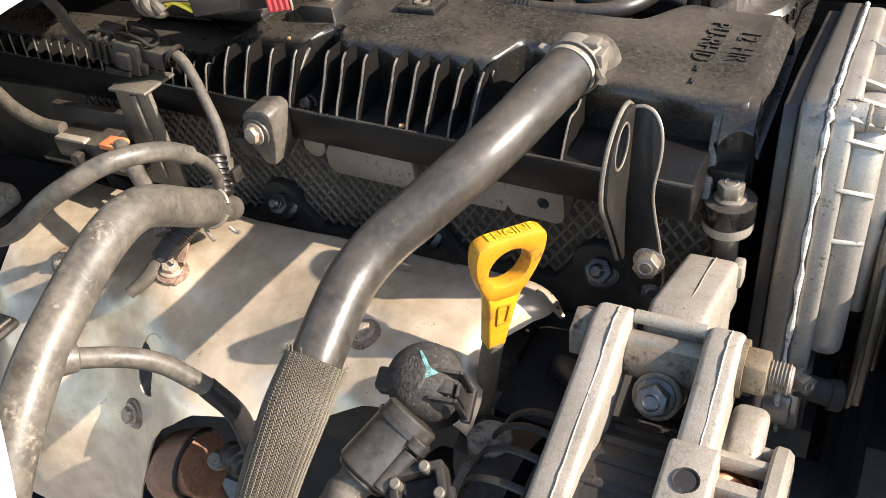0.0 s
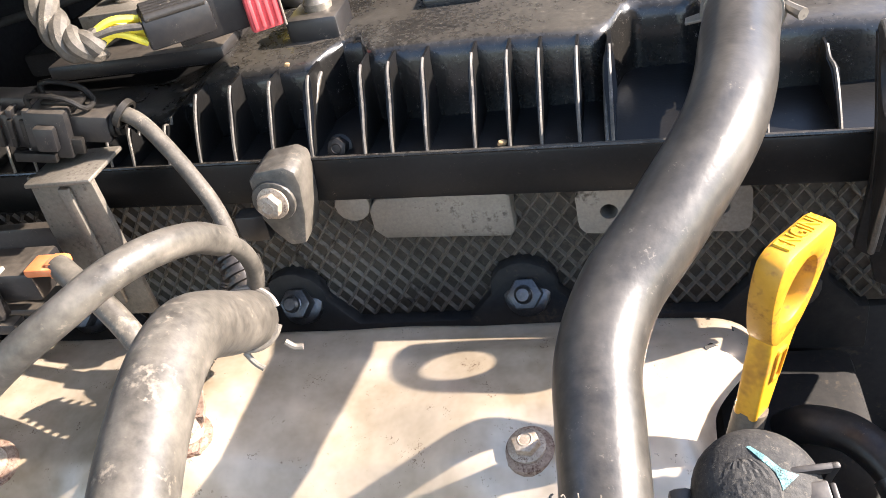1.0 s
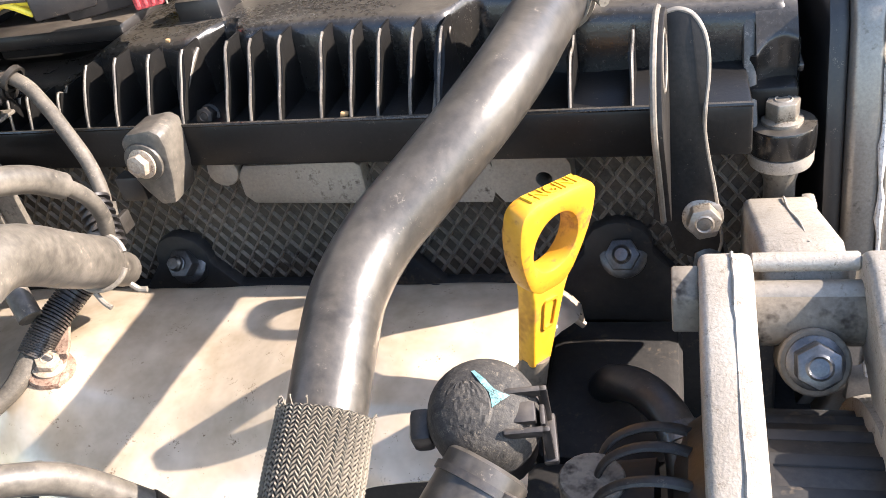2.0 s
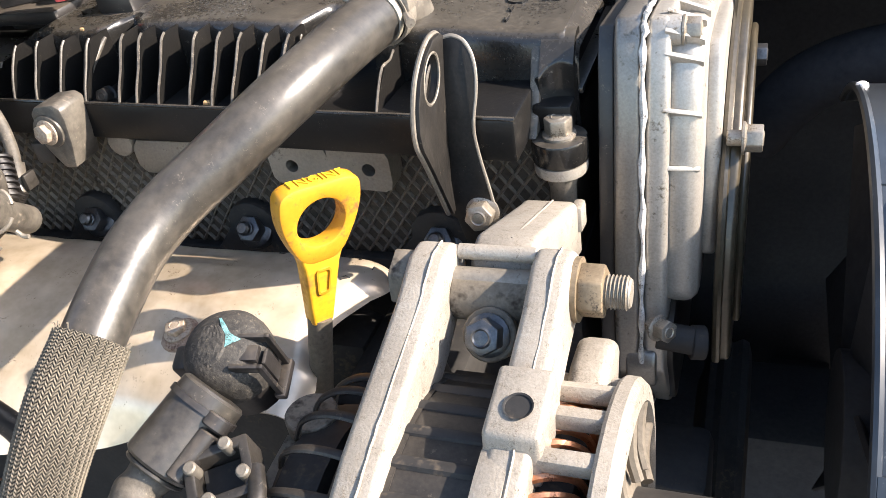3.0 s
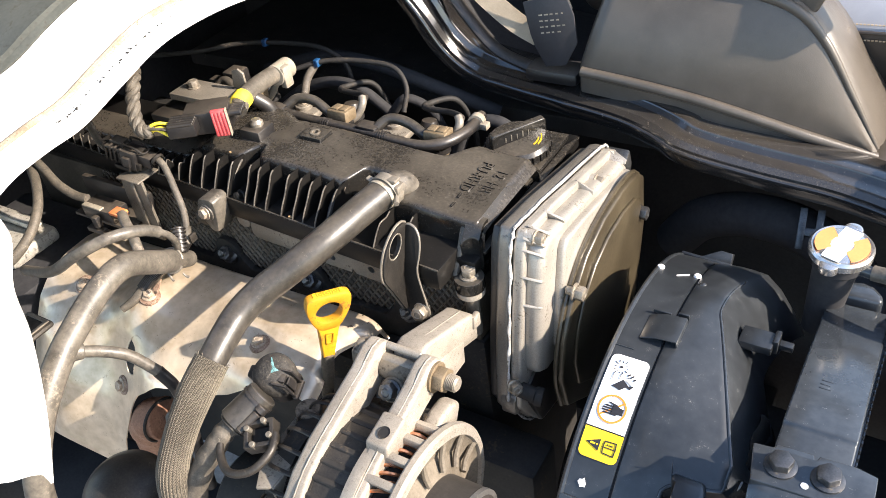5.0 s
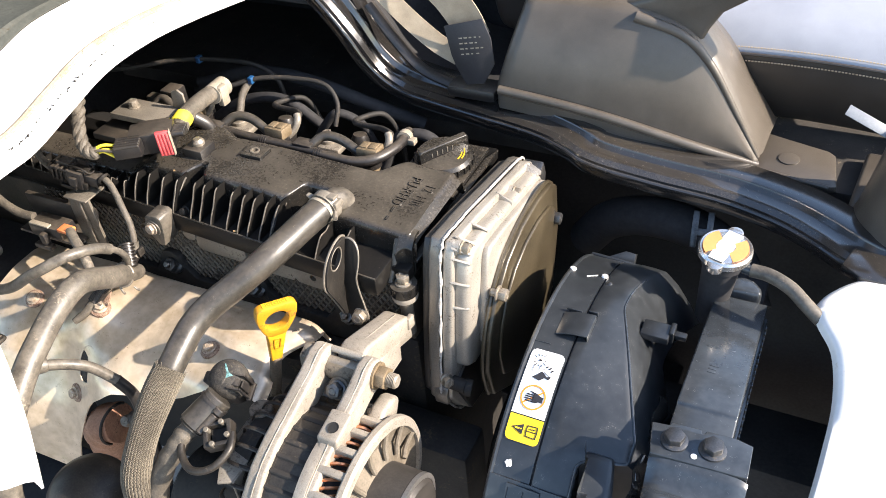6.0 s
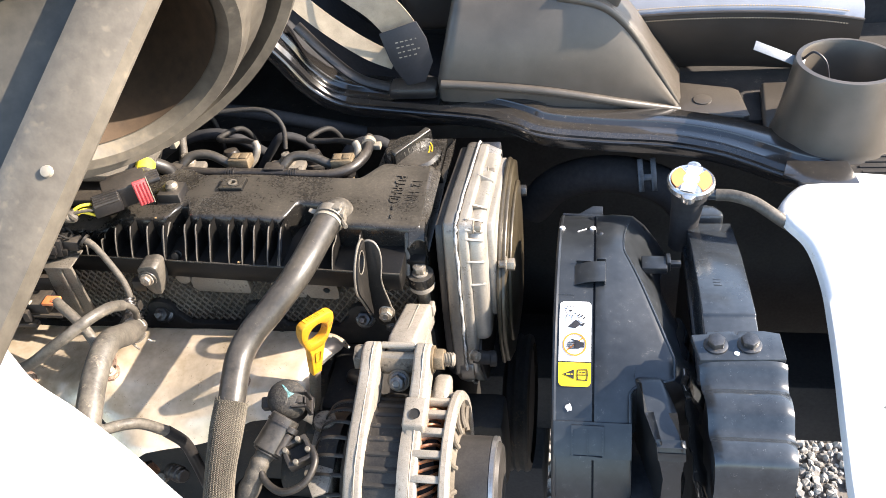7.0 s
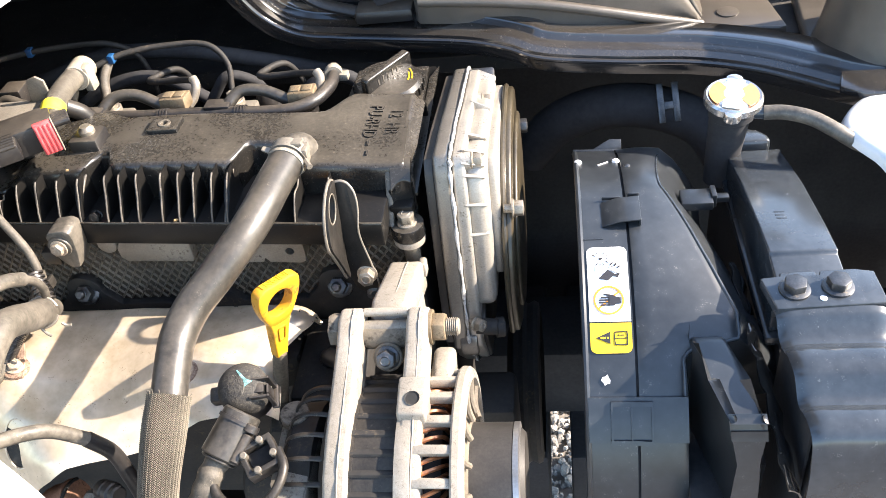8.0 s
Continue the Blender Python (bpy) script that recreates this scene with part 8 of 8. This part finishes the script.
for k in range(150):
    i = rnd.randrange(20, len(edge) - 4)
    p = edge[i] + V((-0.0045 - rnd.uniform(0, 0.005), rnd.uniform(-0.002, 0.002), 0.0040))
    part("dirt_fleck", extrude([(0.0006 * math.cos(a) * rnd.uniform(0.5, 1.6), 0.0013 * math.sin(a) * rnd.uniform(0.5, 1.4)) for a in (0, 1, 2, 3, 4, 5)], -0.0012, 0.0004, pose(p.x, p.y, p.z, 0, 0, rnd.uniform(-30, 30))), M_DARK, wl, "dark dirt fleck")
pil = thing("door_pillar", (-0.35, 0.05, 1.1), "grey door pillar with oval slots, darkened to stand for shade", "pillar")
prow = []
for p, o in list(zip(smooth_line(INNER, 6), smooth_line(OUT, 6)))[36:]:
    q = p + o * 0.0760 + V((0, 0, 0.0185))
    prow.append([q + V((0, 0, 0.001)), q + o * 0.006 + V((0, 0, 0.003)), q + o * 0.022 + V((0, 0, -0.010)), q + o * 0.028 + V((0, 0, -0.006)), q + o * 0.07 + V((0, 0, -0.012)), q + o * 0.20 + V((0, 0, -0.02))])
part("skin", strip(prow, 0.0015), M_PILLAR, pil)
# dark ovals laid on the skin stand in for the slots' shade
for i in range(6, len(prow) - 6, 9):
    c = prow[i][1].lerp(prow[i][2], 0.5)
    d = (prow[i + 1][1] - prow[i][1]).normalized()
    u = (prow[i][2] - prow[i][1]).normalized()
    part("oval_slot", extrude([(0.010 * x, 0.0042 * y) for x, y in circle(0, 0, 1, 16)], -0.0012, 0.0012, basis(c, d, u)), M_DARK, pil, "dark oval slot")
wr = thing("white_wing", (0.5, 0.0, 0.95), "sunlit white painted wing panel beside the radiator", "body panel")
INR = [(0.470, 0.175, 0.950), (0.442, 0.160, 0.950), (0.424, 0.140, 0.952), (0.4120, 0.112, 0.956), (0.4160, 0.094, 0.956), (0.4290, 0.070, 0.954), (0.4360, 0.030, 0.947), (0.4345, -0.020, 0.942), (0.4310, -0.065, 0.939), (0.4250, -0.125, 0.936), (0.4200, -0.18, 0.934), (0.418, -0.26, 0.93)]
pts = smooth_line(INR, 5)
rows = []
for p in pts:
    o = V((p.x + 0.24, min(p.y, 0.13), p.z + 0.006))
    row = [p + V((0.004, 0, -0.007)), p + V((0, 0, -0.004)), p + V((0.0015, 0, -0.0005))]
    for u in (0.01, 0.03, 0.1, 0.3, 1.0):
        q = p.lerp(o, u)
        row.append(q + V((0, 0, 0.004 * min(1, u * 20))))
    rows.append(row)
part("panel", strip(rows, 0.0015), M_WHITE, wr)
rnd = random.Random(4)
for k in range(14):
    p = pts[-14 + k % 9]
    q = p.lerp(V((p.x + 0.24, p.y, p.z + 0.006)), 0.10 + rnd.uniform(0, 0.08)) + V((0, 0, 0.0043))
    part("scrape", box((-0.0004 - rnd.uniform(0, 0.0008), -rnd.uniform(0.006, 0.028), -0.001), (0.0006, 0.004, 0.0006), 0.0, pose(q.x, q.y, q.z, 0, -8, rnd.uniform(-8, 8))), M_PILLAR, wr, "green-grey scrape mark")
LIP = [(-0.190, 0.235, 1.125), (-0.150, 0.250, 1.118), (-0.118, 0.252, 1.095), (-0.085, 0.256, 1.052), (-0.060, 0.262, 1.010), (-0.035, 0.266, 0.990), (0.000, 0.262, 0.986), (0.060, 0.250, 0.986), (0.130, 0.238, 0.984), (0.160, 0.230, 0.980), (0.185, 0.222, 0.974), (0.250, 0.220, 0.966), (0.320, 0.220, 0.960), (0.370, 0.212, 0.954), (0.400, 0.200, 0.950), (0.430, 0.182, 0.948), (0.47, 0.168, 0.945)]
line = smooth_line(LIP, 6)
lip = thing("body_lip", (0.1, 0.25, 0.95), "glossy black painted body flange behind the engine", "body flange")
rows = []
for i, p in enumerate(line):
    a, b = line[max(0, i - 1)], line[min(len(line) - 1, i + 1)]
    d = (b - a).normalized()
    n = V((0, 0, 1)).cross(d)
    n = V((-d.y, d.x, 0)).normalized() if n.length < 1e-3 else n.normalized()
    up = d.cross(n).normalized()
    if up.z < 0:
        up = -up
    if n.y < 0:
        n = -n
    row = [p - up * 0.016 + n * 0.004, p - up * 0.006, p + up * 0.001 + n * 0.0015, p + up * 0.0035 + n * 0.006, p + up * 0.0015 + n * 0.014, p + up * 0.003 + n * 0.022, p + up * 0.008 + n * 0.026, p + up * 0.009 + n * 0.034, p + up * 0.002 + n * 0.06]
    rows.append(row)
part("flange", strip(rows, 0.0014), M_LIP, lip)
part("rolled_hem", tube([r[1] + V((0, -0.0005, 0.003)) for r in rows], 0.0026, 10, 2), M_LIP, lip)
part("crease_bead", tube([r[6] for r in rows], 0.0016, 8, 2), M_LIP, lip)
# added dark sheet run back from the lip to keep sun off the cavity
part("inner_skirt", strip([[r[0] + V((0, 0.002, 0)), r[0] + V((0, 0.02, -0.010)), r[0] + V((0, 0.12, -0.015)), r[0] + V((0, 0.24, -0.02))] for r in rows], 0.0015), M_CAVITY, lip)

# ---- cabin floor, trim, belt, seat ----
solo("cabin_floor", box((-0.5, 0.30, 0.915), (1.1, 1.2, 0.935), 0.004), M_MAT, (0.3, 0.6, 0.92), "dark rubber cabin floor behind the engine opening", "floor", kind="structure")
ht = thing("handbrake_console", (0.2, 0.30, 0.95), "brown-black grained plastic console with a handbrake lever", "console")
face = [(0.082, 0.262, 1.0135), (0.135, 0.263, 1.0085), (0.190, 0.266, 1.0000), (0.235, 0.272, 0.988), (0.275, 0.280, 0.975), (0.305, 0.289, 0.964), (0.335, 0.299, 0.953)]
topl = [(0.102, 0.292, 1.092), (0.150, 0.296, 1.092), (0.205, 0.298, 1.089), (0.250, 0.300, 1.075), (0.275, 0.301, 1.052), (0.305, 0.301, 1.005), (0.333, 0.300, 0.958)]
rows = []
for a, b in zip(smooth_line(face, 6), smooth_line(topl, 6)):
    row = [a + V((0, 0.0, -0.022)), a]
    for u in (0.06, 0.25, 0.5, 0.75, 0.92):
        row.append(a.lerp(b, u) + V((0, -0.006 * math.sin(math.pi * u), 0)))
    k = min(1.0, (b.z - 0.953) / 0.06)
    row += [b, b + V((0.001, 0.004, 0.003 * k)), b + V((0.003, 0.010, 0.0045 * k)), b + V((0.004, 0.045, 0.004 * k)), b + V((0.006, 0.075, -0.010 * k)), b + V((0.006, 0.085, -0.05 * k))]
    rows.append(row)
rows = [[p + V((0.010, 0.060, -0.003)) for p in rows[0]], [p + V((-0.002, 0.020, -0.001)) for p in rows[0]], [p + V((-0.0035, 0.006, 0)) for p in rows[0]]] + rows
part("shell", strip(rows, 0.002), M_TRIM, ht, sharp=1.1)
part("bottom_flange", tube([V(p) + V((0, -0.0045, 0.0005)) for p in face], 0.0046, 12, 8), M_TRIM, ht)
# thin near-black plate stands in for the shade in the slot
part("slot", extrude([(0.128, 0.305), (0.182, 0.308), (0.182, 0.322), (0.128, 0.318)], 1.0960, 1.0975, None, 0.0006), M_CAVITY, ht, "dark lever slot")
part("lever", extrude([(0.172, 1.088), (0.185, 1.094), (0.243, 1.116), (0.330, 1.150), (0.42, 1.175), (0.42, 1.140), (0.345, 1.128), (0.305, 1.113), (0.282, 1.097), (0.272, 1.080), (0.264, 1.060), (0.22, 1.075)], -0.340, -0.306, PLANE_Y, 0.007, 3), M_TRIM, ht, "brown-black lever arm")
part("tail_plate", extrude([(0.318, 0.2935), (0.400, 0.2800), (0.4090, 0.2840), (0.4030, 0.3360), (0.3960, 0.3425), (0.33, 0.36)], 0.944, 0.952, None, 0.002), M_TRIM, ht)
part("plate_bead", tube([(0.322, 0.2925, 0.9515), (0.360, 0.2868, 0.9515), (0.402, 0.2803, 0.9515)], 0.0022, 10, 5), M_TRIM, ht)
part("screw_cover", lathe([(0.010, 0), (0.010, 0.0012), (0.0085, 0.0016), (0, 0.0016)], axis_pose((0.3620, 0.316, 0.952), (0, 0, 1)), 24), M_TRIM, ht)
part("slope_rim", tube([V(p) + V((0.001, -0.001, 0.001)) for p in topl[2:]], lambda u: 0.0055 - 0.0030 * u, 12, 8), M_TRIM, ht)
belt = thing("seat_belt", (0.03, 0.28, 1.0), "grey seat belt webbing with a black label tag", "seat belt")


def ribbon(pts, w, side):
    line = smooth_line(pts, 8)
    s = V(side).normalized()
    return strip([[p - s * w / 2, p, p + s * w / 2] for p in line], 0.0016)


part("webbing", ribbon([(0.046, 0.285, 1.050), (0.036, 0.284, 1.072), (0.022, 0.283, 1.092), (0.004, 0.285, 1.106), (-0.020, 0.292, 1.122), (-0.045, 0.305, 1.145), (-0.10, 0.33, 1.20)], 0.036, (0.80, 0.15, 0.50)), M_WEB, belt)
part("webbing", ribbon([(0.030, 0.282, 1.030), (0.006, 0.281, 1.042), (-0.030, 0.282, 1.068), (-0.060, 0.284, 1.095), (-0.085, 0.288, 1.122), (-0.12, 0.30, 1.17)], 0.020, (0.55, 0.45, 0.70)), M_WEB, belt)
tagm = basis((0.0480, 0.2700, 1.0430), (0.97, 0.10, 0.16), (-0.12, 0.15, 0.97))
tg = part("label_tag", extrude([(-0.010, -0.032), (0.010, -0.032), (0.024, -0.012), (0.024, 0.014), (0.018, 0.034), (-0.024, 0.030), (-0.021, 0.0), (-0.018, -0.012)], 0.0, 0.0022, tagm, 0.0008), M_INK, belt, "black crumpled label tag")
rnd = random.Random(6)
for r_ in range(4):
    for k in range(5 - r_ % 2):
        x0 = -0.010 + 0.0055 * k
        part("print_bar", box((x0, 0.016 - 0.0055 * r_, 0.0021), (x0 + rnd.uniform(0.0015, 0.0040), 0.0172 - 0.0055 * r_, 0.0025), 0, tagm), M_PALE, tg)
part("belt_anchor", join(box((0.020, 0.262, 0.992), (0.075, 0.292, 1.006), 0.005)), M_BLACK, belt)
part("belt_sleeve", tube([(-0.075, 0.285, 1.075), (-0.045, 0.280, 1.040), (-0.015, 0.278, 1.012), (0.02, 0.277, 1.000)], 0.0075, 14, 6, flat=0.6), M_BLACK, belt)

dp = thing("door_trim", (0.62, 0.62, 0.9), "beige door trim with a louvred speaker grille", "door trim")
part("panel", box((0.560, 0.600, 0.55), (1.05, 0.620, 1.15), 0.006), M_LINER, dp)
# near-black bars on the panel stand in for the louvres' shade
for k in range(16):
    part("louvre_slot", box((0.600 + 0.004 * math.sin(0.2 * k), 0.5985, 0.965 - 0.0095 * k), (0.720, 0.6010, 0.969 - 0.0095 * k), 0.0004, None), M_CAVITY, dp, "dark louvre slot")
seat = thing("seat_cushion", (0.40, 0.45, 0.95), "dark leather seat cushion with double stitching and a perforated top", "seat")
rows = []
for k in range(25):
    u = k / 24
    x = 0.16 + 0.372 * u
    yb = 0.380
    row = []
    for y, z in ((0.030, 0.930), (0.012, 0.955), (0.003, 0.985), (-0.001, 1.004), (0.0, 1.014), (0.006, 1.024), (0.03, 1.040), (0.10, 1.060), (0.25, 1.080), (0.5, 1.09)):
        row.append(V((x, yb + y, z + 0.012 - 0.42 * (x - 0.355) ** 2 - 0.4 * max(0, x - 0.45) ** 2)))
    rows.append(row)
part("side_panel", strip([r[:5] for r in rows], -0.003), M_SEATD, seat, "brown-black leather side")
part("top_panel", strip([[p + V((0, 0.0005, 0.0005)) for p in r[4:]] for r in rows], -0.003), M_SEAT, seat, "perforated leather top, sky glare in its blue-grey colour")
part("piping", tube([r[4] + V((0, -0.001, 0)) for r in rows], 0.0018, 8, 3), M_SEATD, seat)
st = []
for off in (-0.0065, 0.0062):
    for a, b, c in zip(rows, rows[1:], rows[2:]):
        for q in range(5):
            t0, t1 = q / 5 + 0.02, q / 5 + 0.14
            p0 = a[4].lerp(b[4], t0) + V((0, -0.0022 if off < 0 else 0.0022, off))
            p1 = a[4].lerp(b[4], t1) + V((0, -0.0022 if off < 0 else 0.0022, off))
            st.append(cyl(p0, p1, 0.0007, None, 6, 0.0))
part("stitching", join(*st), M_STITCH, seat, "tan double stitching")
sb2 = thing("rear_seat", (0.0, 0.55, 1.0), "dark leather seat back beside the belt", "seat")
part("backrest", extrude([(0.02, 1.0), (0.16, 1.0), (0.19, 1.12), (0.2, 1.35), (0.0, 1.35), (0.0, 1.1)], -0.62, -0.40, PLANE_Y, 0.02, 4), M_SEATD, sb2)
cup = thing("cup_holder", (0.50, 0.27, 0.94), "brown-black plastic cup holder console", "cup holder")
mcu = axis_pose((0.485, 0.252, 0.945), (0.03, 0.02, 1))
part("cup_wall", lathe([(0.0625, 0.0), (0.0600, 0.003), (0.0580, 0.012), (0.0550, 0.032), (0.0518, 0.060), (0.0498, 0.082), (0.0485, 0.0855), (0.0440, 0.0860), (0.0425, 0.0830), (0.0405, 0.03), (0, 0.028)], mcu, 48), M_TRIM, cup)
part("base_flare", extrude([(0.421, 0.262), (0.428, 0.243), (0.440, 0.226), (0.462, 0.209), (0.500, 0.205), (0.513, 0.198), (0.535, 0.165), (0.62, 0.16), (0.62, 0.36), (0.43, 0.36)], 0.935, 0.948, None, 0.004, 3), M_TRIM, cup)
tie = thing("plastic_tag", (0.43, 0.27, 1.03), "white plastic tag tied to the cup holder", "tag")
part("tag", box((-0.027, -0.0050, -0.0006), (0.027, 0.0050, 0.0006), 0.0004, basis((0.4255, 0.270, 1.0300), (0.92, -0.05, -0.40), (0.25, 0.75, 0.6))), M_TAG, tie)
part("tie", tube([(0.448, 0.270, 1.024), (0.456, 0.262, 1.036), (0.466, 0.256, 1.030), (0.472, 0.252, 1.01)], 0.0012, 8, 6), M_INK, tie)
mat_ = thing("rubber_strip", (0.52, 0.17, 0.95), "ribbed black rubber strip along the white wing", "strip")
part("strip", extrude([(0.486, 0.226), (0.489, 0.190), (0.494, 0.150), (0.504, 0.095), (0.520, 0.0), (0.62, 0.0), (0.62, 0.226)], 0.9420, 0.9500, None, 0.001), M_MAT, mat_)
for k in range(22):
    part("ridge", box((0.496 + 0.008 * math.sin(0.13 * k), 0.205 - 0.009 * k, 0.9498), (0.600, 0.2085 - 0.009 * k, 0.9515), 0.0005), M_MAT, mat_)
part("lip_end", extrude([(0.431, 0.192), (0.487, 0.190), (0.491, 0.152), (0.440, 0.156), (0.424, 0.168)], 0.9500, 0.9570, None, 0.0015), M_LIP, lip, "blue-black end plate")

# ---- near duct hanging in the upper corner ----
du = thing("intake_duct", (0.14, -0.375, 1.38), "dusty grey plastic intake duct with a round brown mouth", "duct")
md = axis_pose((0.1402, -0.3758, 1.3838), (0.573, -0.705, -0.418))
part("mouth", lathe([(0.020, -0.060), (0.0265, -0.015), (0.0290, 0.0), (0.0305, 0.0022), (0.0335, 0.0026), (0.0370, -0.0005), (0.0410, -0.0080), (0.0445, -0.0100), (0.0465, -0.0105), (0.0475, -0.0190), (0.0500, -0.0195), (0.0510, -0.0110), (0.0540, -0.0105), (0.0560, -0.0125), (0.0570, -0.0170), (0.0610, -0.0195), (0.0640, -0.0260), (0.0655, -0.045), (0.062, -0.075), (0.048, -0.095), (0.0, -0.10)], md, 64), M_DUCT, du)
part("lining", lathe([(0.0, -0.058), (0.0195, -0.058), (0.0258, -0.015), (0.0284, -0.0005)], md, 48), M_DUCTIN, du, "brown stained lining")
part("duct_run", tube([md @ V((0, 0, -0.085)), md @ V((-0.01, 0, -0.13)), (0.02, -0.25, 1.53), (-0.08, -0.26, 1.60), (-0.25, -0.29, 1.62), (-0.44, -0.32, 1.50), (-0.52, -0.34, 1.22), (-0.52, -0.34, 0.95)], 0.046, 28, 6), M_DUCT, du)
mb = basis((0.150, -0.412, 1.3800), (-0.36, -0.70, -0.62), (0.97, 0.23, 0.0))
part("mounting_plate", box((-0.060, -0.050, -0.002), (0.080, 0.0035, 0.0), 0.0008, mb), M_PLATED, du, "dark olive-grey mounting plate")
part("mounting_bar", box((-0.060, -0.0080, 0.0), (0.080, 0.0060, 0.0075), 0.0036, mb), M_DUCT, du, "pale rounded rib")
part("plate_stay", cyl(mb @ V((-0.050, -0.03, -0.002)), mb @ V((-0.050, -0.03, -0.002)) + V((-0.04, 0.06, 0.02)), 0.008), M_DUCT, du)
part("bar_screw", lathe([(0.0012, 0), (0.0010, 0.0007), (0, 0.0009)], mb @ pose(0.000, 0.0015, 0.0074), 12), M_PALE, du, "pale screw head")
